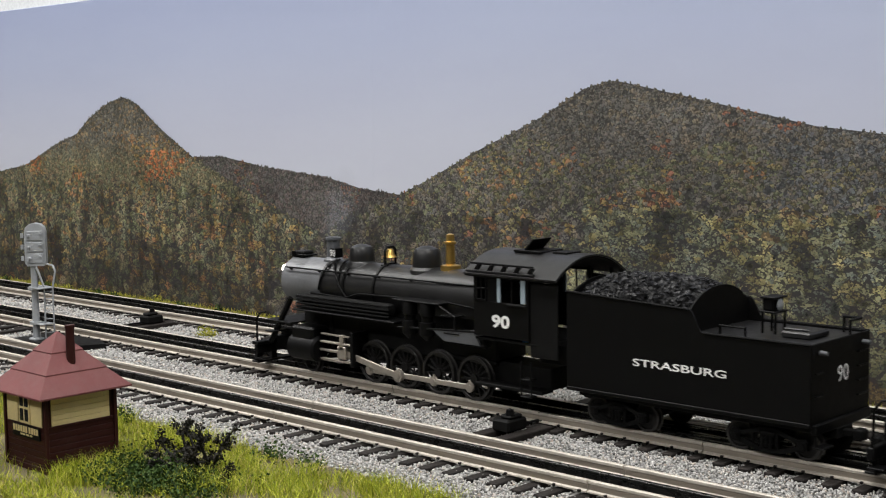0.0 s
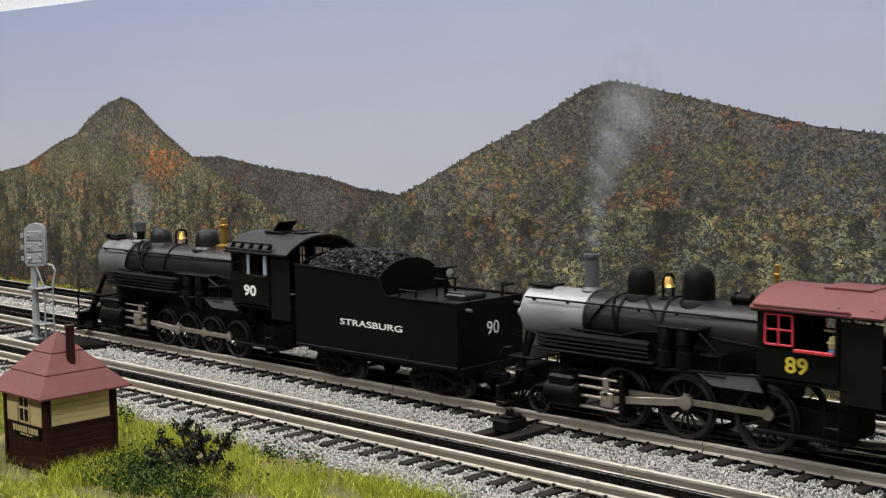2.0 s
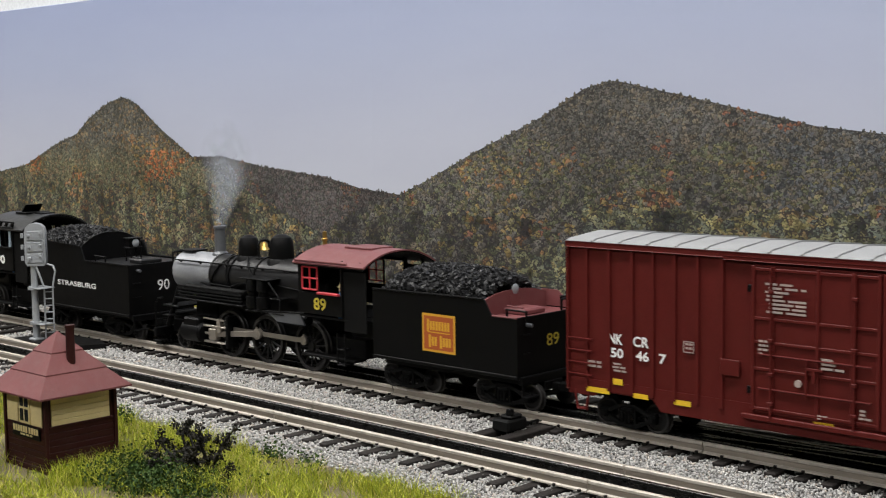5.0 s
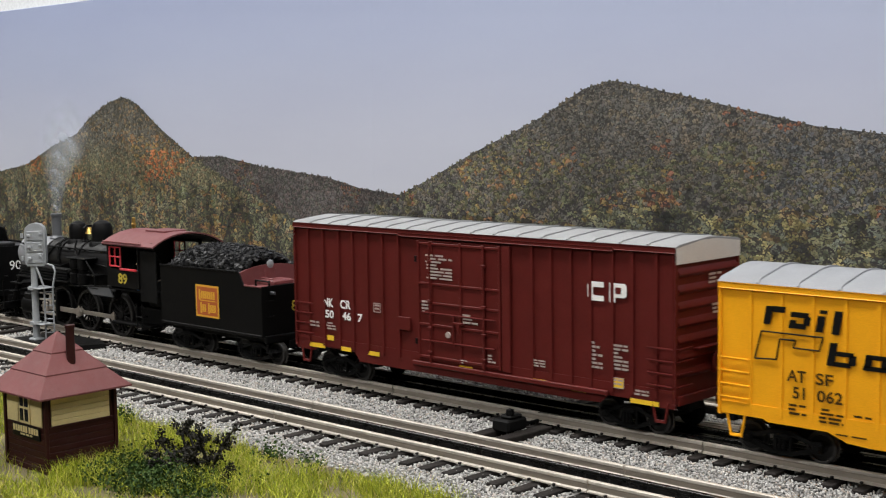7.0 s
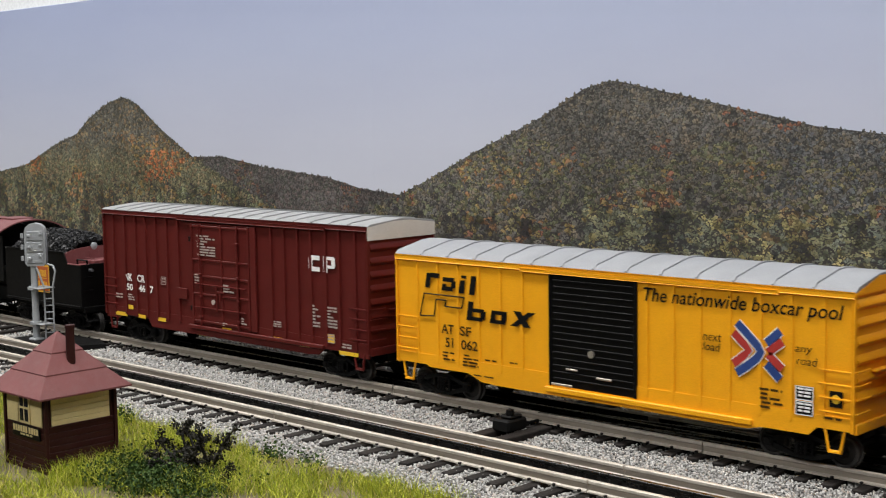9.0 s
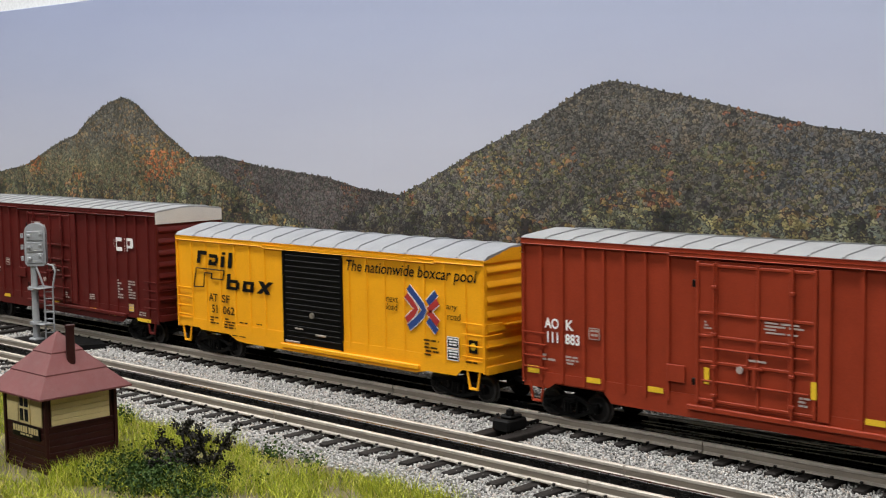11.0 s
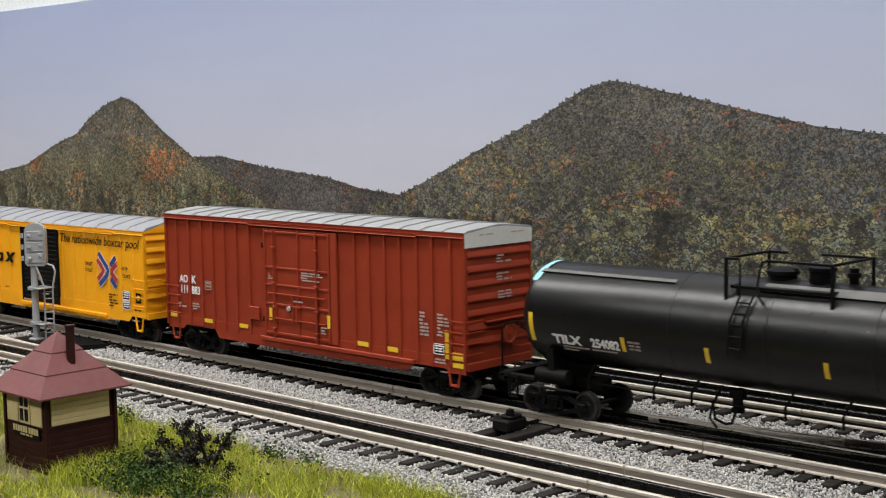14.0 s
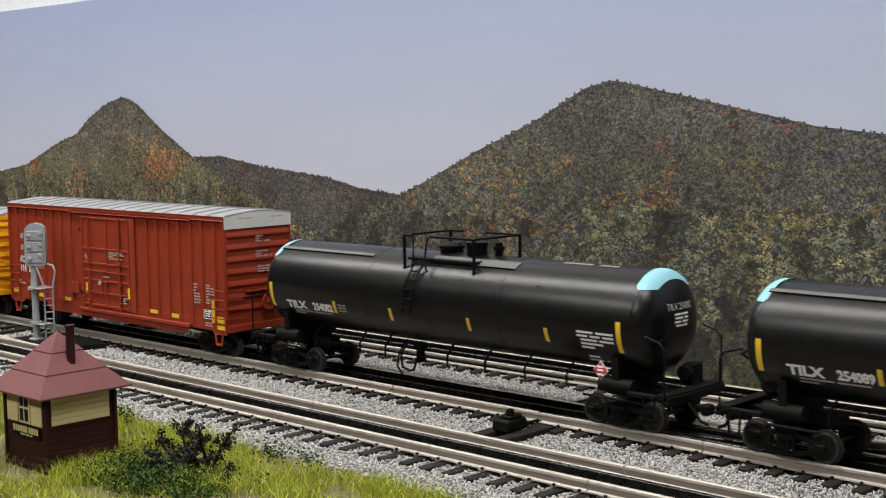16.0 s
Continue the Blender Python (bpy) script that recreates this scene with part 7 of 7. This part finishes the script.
Q89 = dict(R=16.4, axis=62.2, driver_r=18.6, front=-114, smokebox_end=-62, cab=(69, 116.5, 46.5, 82.5), smokebox_mat=SILVER_GREY, smokebox_label="silver-grey smokebox",
           headlight=(-121, 60), lens=SIGNAL_GREY, visor=False, stack=(-67, 101, 4.5), stack_label="tall plain grey smokestack", sand=(-29.5, 95.8, 8.4), steam=(11, 98.4, 9.6), dome_mat=BLACK,
           bell=(-10.4, 88.6), whistle=(62, 103, 1.7), generator=44, pipes=[(-45, 10, -22), (-38, -22, -22), (-26, 26, -6)], board_z=44.0, board=(-90, 0), coil_end=-5, box=(-3, 30, 66.6),
           cyl=(-79, -57, 17.5, 8.2), chest=12, pilot=-122, lead=(9.2, -94), crank=6.2, drivers=[-30.5, 14.4, 66.0], phase=0.0, main_rod=54, guides=(-57, -24),
           windows=[(73.5, 91, 63.5, 81, "sash"), (92, 114.5, 62, 81, "sill")], window_mat=TRIM_RED, roof=(66, 142, 83.5, 93.6), roof_mat=CAB_RED,
           roof_label="dull red arched cab roof", hatch="flat")
Q89["phase"] = math.radians(-90) - V / 0.0186 * 3.5
ENG89 = engine(-0.7300, "black steam locomotive with silver smokebox and red cab roof", Q89)
writing("cab_number", "89", LETTER_GOLD, ENG89, 86, 99.5, 49.5, 58.5, -33.1, bold=0.025)
part("front_visor", G().box(-112, -94, -8, 8, 78.6, 80, 0.3), BLACK, ENG89)


def lumps(x0, x1, half, z0, crown, seed, count):
    """A heap of angular coal."""
    rs, g = np.random.RandomState(seed), G()
    for _ in range(count):
        x, y = rs.uniform(x0, x1), rs.uniform(-half, half)
        u, w = (x - (x0 + x1) / 2) / ((x1 - x0) / 2), y / half
        h = z0 + (crown - z0) * max(0.0, 1 - 0.75 * abs(w) ** 2.2 - 0.35 * abs(u) ** 3) + rs.uniform(-1.2, 0.8)
        s = rs.uniform(0.8, 1.9)
        m = Euler(rs.uniform(0, 6.28, 3)).to_matrix()
        pts = [m @ Vector((i * s * rs.uniform(0.6, 1.1), j * s * rs.uniform(0.5, 1.0), k * s * rs.uniform(0.4, 0.9))) + Vector((x, y, h)) for i in (-1, 1) for j in (-1, 1) for k in (-1, 1)]
        g.add(pts, [(0, 1, 3, 2), (4, 6, 7, 5), (0, 4, 5, 1), (2, 3, 7, 6), (0, 2, 6, 4), (1, 5, 7, 3)])
    me = g.mesh("coal", COAL)
    me.polygons.foreach_set("use_smooth", [False] * len(me.polygons))
    return me


def tender(s0, label, q):
    t = vehicle("tender", label, "tender", s0)
    a, b, z0, zf, zr, cut = q["a"], q["b"], q["z0"], q["zf"], q["zr"], q["cut"]
    W = 33.0
    side = [(a, z0), (b, z0), (b, zr)]
    for k in range(7):
        u = k / 6
        side.append((cut[1] - (cut[1] - cut[0]) * u, zr + (q["zc"] - zr) * (u * u * (3 - 2 * u))))
    side.append((a, zf))
    for sgn in (-1, 1):
        part("side_sheet", G().prism(side, "y", min(sgn * W, sgn * (W - 1)), max(sgn * W, sgn * (W - 1))), BLACK, t)
        part("top_bead", G().tube([(a, sgn * W, zf), (cut[0], sgn * W, q["zc"])], 0.7, 8), BLACK, t)
        part("top_bead", G().tube([(cut[1], sgn * W, zr), (b, sgn * W, zr)], 0.7, 8), q["bead"], t)
        part("bottom_bead", G().box(a, b, min(sgn * (W - 0.5), sgn * (W + 0.7)), max(sgn * (W - 0.5), sgn * (W + 0.7)), z0, z0 + 2.2, 0.3), BLACK, t)
    part("end_sheet", G().box(b - 1, b + 0.2, -W + 0.5, W - 0.5, z0, zr + 0.2, 0.3), BLACK, t)
    part("front_sheet", G().box(a, a + 1, -W + 1, W - 1, z0, zf - 8, 0.3), BLACK, t)
    part("deck", G().box(cut[0] - 6, b - 1, -W + 1, W - 1, zr - q["deck"], zr - q["deck"] + 1.2, 0.2), q["deck_mat"], t, q["deck_label"])
    part("coal_floor", G().box(a + 1, cut[0] - 4, -W + 1, W - 1, zf - 12, zf - 10, 0.3), BLACK_MATT, t)
    bh = [(-W + 1, zr - q["deck"])] + [(-W + 1 + (2 * W - 2) * i / 16, q["zc"] - 2 + (q["bulk"] - q["zc"] + 2) * (1 - abs(-1 + i / 8) ** 2.4)) for i in range(17)] + [(W - 1, zr - q["deck"])]
    part("bulkhead", G().prism(bh, "x", cut[0] - 2, cut[0] - 0.8), q["bulk_mat"], t)
    if q["front_arch"]:
        fa = [(-W + 1, zf - 10)] + [(-W + 1 + (2 * W - 2) * i / 16, zf - 2 + 9 * (1 - abs(-1 + i / 8) ** 2.4)) for i in range(17)] + [(W - 1, zf - 10)]
        part("front_bulkhead", G().prism(fa, "x", a + 2, a + 3.2), BLACK, t)
    tagged(part("coal", lumps(a + 5, cut[0] - 3, W - 2, q["coal0"], q["coal1"], q["seed"], 2400), None, t, "heap of angular black coal"), kind="stuff")
    part("water_hatch", G().box(b - 30, b - 12, -12, 10, zr - q["deck"] + 1, zr - q["deck"] + 5, 1.0).tube([(b - 28, -10, zr - q["deck"] + 6), (b - 14, -10, zr - q["deck"] + 6)], 0.7, 6), q["deck_mat"], t)
    lx, lz = q["lamp"]
    lp = part("rear_lamp", G().box(lx - 1, lx + 9, -7, 7, lz + 3.4, lz + 4.6, 0.3).box(lx, lx + 7, -6, 6, lz - 3.4, lz + 3.6, 0.8).box(lx - 1, lx + 9, -7, 7, lz - 4.6, lz - 3.4, 0.3), BLACK, t) if q["front_arch"] else part("rear_lamp", G().cyl((lx, 0, lz), (lx + 8, 0, lz), 4.4, 4.4, 20).box(lx + 1, lx + 7, -5, 5, lz + 2, lz + 5, 0.4).box(lx + 1, lx + 7, -3, 3, lz - 6, lz - 3.6, 0.3), BLACK, t)
    part("lamp_lens", G().lathe((lx + 8, 0, lz), (1, 0, 0), [(0, 3.6), (0.6, 2.8), (0.9, 0.5)], 18), SIGNAL_GREY, lp)
    zd = zr - q["deck"] + 1
    leg = G()
    for x in (lx, lx + 8):
        for y in (-5, 5):
            leg.tube([(x, y, zd), (x, y, lz - 4)], 0.8, 6)
    part("lamp_stand", leg, BLACK if q["bead"] is BLACK else CAB_RED, lp)
    part("deck_rail", G().tube([(cut[1] + 8, -28, zd), (cut[1] + 8, -28, zd + 6), (cut[1] + 24, -28, zd + 6), (cut[1] + 24, -28, zd)], 0.7, 6), BLACK, t)
    part("deck_rail", G().tube([(b - 12, 26, zd), (b - 12, 26, zd + 9), (b - 2, 26, zd + 9), (b - 2, 14, zd + 9), (b - 2, 14, zd)], 0.7, 6), BLACK, t)
    g = G()
    for zz in (32, 40, 48, 56):
        end_grab(g, b, 18, 29, zz)
    part("end_ladder", g, BLACK, t)
    g = G()
    end_grab(g, b, -29, -22, 50), end_grab(g, b, -29, -22, 38)
    part("grab_iron", g, BLACK, t)
    part("marker_lamp", G().cyl((b + 0.5, -24, zr - 5), (b + 5, -24, zr - 5), 1.4, 1.2, 12), STACK_GREY, t)
    part("marker_lamp", G().cyl((b + 0.5, 24, zr - 5), (b + 5, 24, zr - 5), 1.4, 1.2, 12), STACK_GREY, t)
    part("underframe", G().box(a + 2, b - 2, -24, 24, 17, z0 + 0.5, 0.5).box(a - 6, b + 3, -9, 9, 12, 18, 0.5), BLACK_MATT, t)
    part("end_beam", G().box(b - 1, b + 2.4, -31, 31, z0 - 4, z0 + 1.5, 0.5).box(b, b + 6, -30, -18, 10, 11.2, 0.3).tube([(b + 1, -29, 11), (b + 1, -29, z0)], 0.8, 6), BLACK, t)
    coupler(t, b, 1)
    part("drawbar", G().box(a - 16, a + 2, -3, 3, 14, 17, 0.4), BLACK_MATT, t)
    for x, h in q["trucks"]:
        truck(t, x, h, 8.6)
    return t


T90 = tender(-0.9630, "black eight-wheeled tender heaped with coal, white lettering", dict(a=-81, b=81, z0=21.5, zf=81.5, zc=78, zr=65.6, cut=(6, 15), deck=2.5, deck_mat=BLACK_BOILER, deck_label="black tender deck", bulk=88.5,
             bulk_mat=BLACK, bead=BLACK, front_arch=True, coal0=77, coal1=90.5, seed=4, lamp=(36, 80.5), trucks=[(-50, 17.6), (51, 20.5)]))
writing("road_name", "STRASBURG", LETTER_WHITE, T90, -32.3, 30.3, 41.8, 46.2, -33.1, bold=0.012)
writing("tender_number", "90", LETTER_WHITE, T90, -4, 8, 42, 51, 81.3, "end")
T89 = tender(-0.5165, "black tender with red deck, coal load and orange emblem", dict(a=-65.5, b=65.5, z0=22.0, zf=70.0, zc=71.0, zr=61.0, cut=(37, 45), deck=3.0, deck_mat=CAB_RED, deck_label="dull red tender deck", bulk=74,
             bulk_mat=CAB_RED, bead=CAB_RED, front_arch=False, coal0=68, coal1=85.5, seed=8, lamp=(28, 74), trucks=[(-42, 19.5), (45.5, 19.5)]))
em89 = part("emblem", G().box(-17.5, 12.5, -33.12, -33.0, 32, 57.5, 0), EMBLEM_GOLD, T89, "orange square emblem with golden border")
part("emblem_field", G().box(-15.8, 10.8, -33.24, -33.14, 33.6, 55.9, 0), EMBLEM_ORANGE, em89)
for row, z0, z1, marks in ((0, 46.6, 52.6, (0, 1, 2, 3, 4, 5, 6, 7)), (1, 36.2, 42.2, (0.6, 1.6, 2.6, 4.4, 5.4, 6.4, 7.4))):
    for k in marks:
        tall = 1.2 if k in (0, 0.6, 4.4) else 0
        part("emblem_letter", G().box(-13.0 + k * 2.65, -11.0 + k * 2.65, -33.34, -33.25, z0 - tall, z1 + tall, 0), EMBLEM_GOLD, em89)
part("emblem_line", G().box(-12, 8, -33.34, -33.25, 44.8, 45.5, 0), EMBLEM_GOLD, em89)
part("rear_coaming", G().prism([(28, 60), (62, 60), (62, 64), (52, 66), (46, 71), (28, 71)], "y", 31.6, 32.4), CAB_RED, T89)
writing("tender_number", "89", LETTER_GOLD, T89, -4, 8, 40, 48, 65.8, "end")


# ------------------------------------------------------------------ smoke in drifting pieces
def puff_mesh():
    """A billowing wisp of unit radius."""
    me = bpy.data.meshes.new("smoke_puff")
    vs, fs, n = [], [], 14
    for k, turn in enumerate((46,)):
        c, s = math.cos(math.radians(turn)), math.sin(math.radians(turn))
        base = len(vs)
        for i in range(n + 1):
            for j in range(n + 1):
                u, w = -1 + 2 * i / n, -1 + 2 * j / n
                d = 0.12 * math.sin(2.0 * u) * math.cos(1.7 * w) - 0.16 * (u * u + w * w)
                vs.append((u * c - d * s, u * s + d * c, w))
        for i in range(n):
            for j in range(n):
                a = base + i * (n + 1) + j
                fs.append((a, a + n + 1, a + n + 2, a + 1))
    me.from_pydata(vs, [], fs)
    me.polygons.foreach_set("use_smooth", [True] * len(fs))
    return me


PUFFS = []                       # (puff, function of time that gives its pose)


def plume(s, z, heights, sizes, mat, label, lean):
    t = vehicle("smoke_plume", label, "smoke", s, group="engine smoke")
    me = puff_mesh()
    me.materials.append(mat)
    n = len(sizes)
    for k, r in enumerate(sizes):
        f = (k + 0.55) / n
        ob = part("smoke_puff", me, None, t)
        ob.scale = (r * 0.0008, r * 0.0008, r * 0.00125)

        def at(tm, f=f, k=k):
            h = float(np.interp(tm, [p[0] for p in heights], [p[1] for p in heights]))
            sway = 2.2 * math.sin(1.3 * tm + k * 1.1) * f
            return pose((lean * f ** 1.8 * h / 100 + sway) * 0.001, sway * 0.0004, (z + f * h) * 0.001, 0, 4 * math.sin(tm + k), 12 * math.sin(0.5 * tm + k * 0.7))
        PUFFS.append((ob, at))


plume(-0.797, 100, [(0, 88), (1, 96), (1.5, 96), (2, 108), (2.5, 100), (3, 60), (3.5, 44), (4.2, 42), (5.2, 65), (6.3, 88), (7, 84), (7.6, 64), (9, 60), (16, 60)],
      [9, 13, 18, 23, 28], SMOKE, "pale blue-white smoke rising from a tall smokestack", 30)
plume(-1.291, 99, [(0, 34), (4, 40), (16, 40)], [12, 17, 22], SMOKE_FAINT, "thin faint smoke over a short smokestack", 26)


# ------------------------------------------------------------------ motions
def motions():
    for t, s in MOVING:
        walk(t, [(k * 1.0, pose(s - V * (k - 9.0), 0, 0)) for k in range(17)])
    for w, r, (x, y, z) in SPIN:
        turn = -math.degrees(V / (r * 0.001))
        walk(w, [(k * 0.1, pose(x * 0.001, y * 0.001, z * 0.001, 0, turn * k * 0.1, 0)) for k in range(161)])
    for ob, at in CRANKS:
        walk(ob, [(k * 0.1, at(k * 0.1)) for k in range(161)])
    for ob, at in PUFFS:
        walk(ob, [(k * 0.5, at(k * 0.5)) for k in range(33)])


motions()
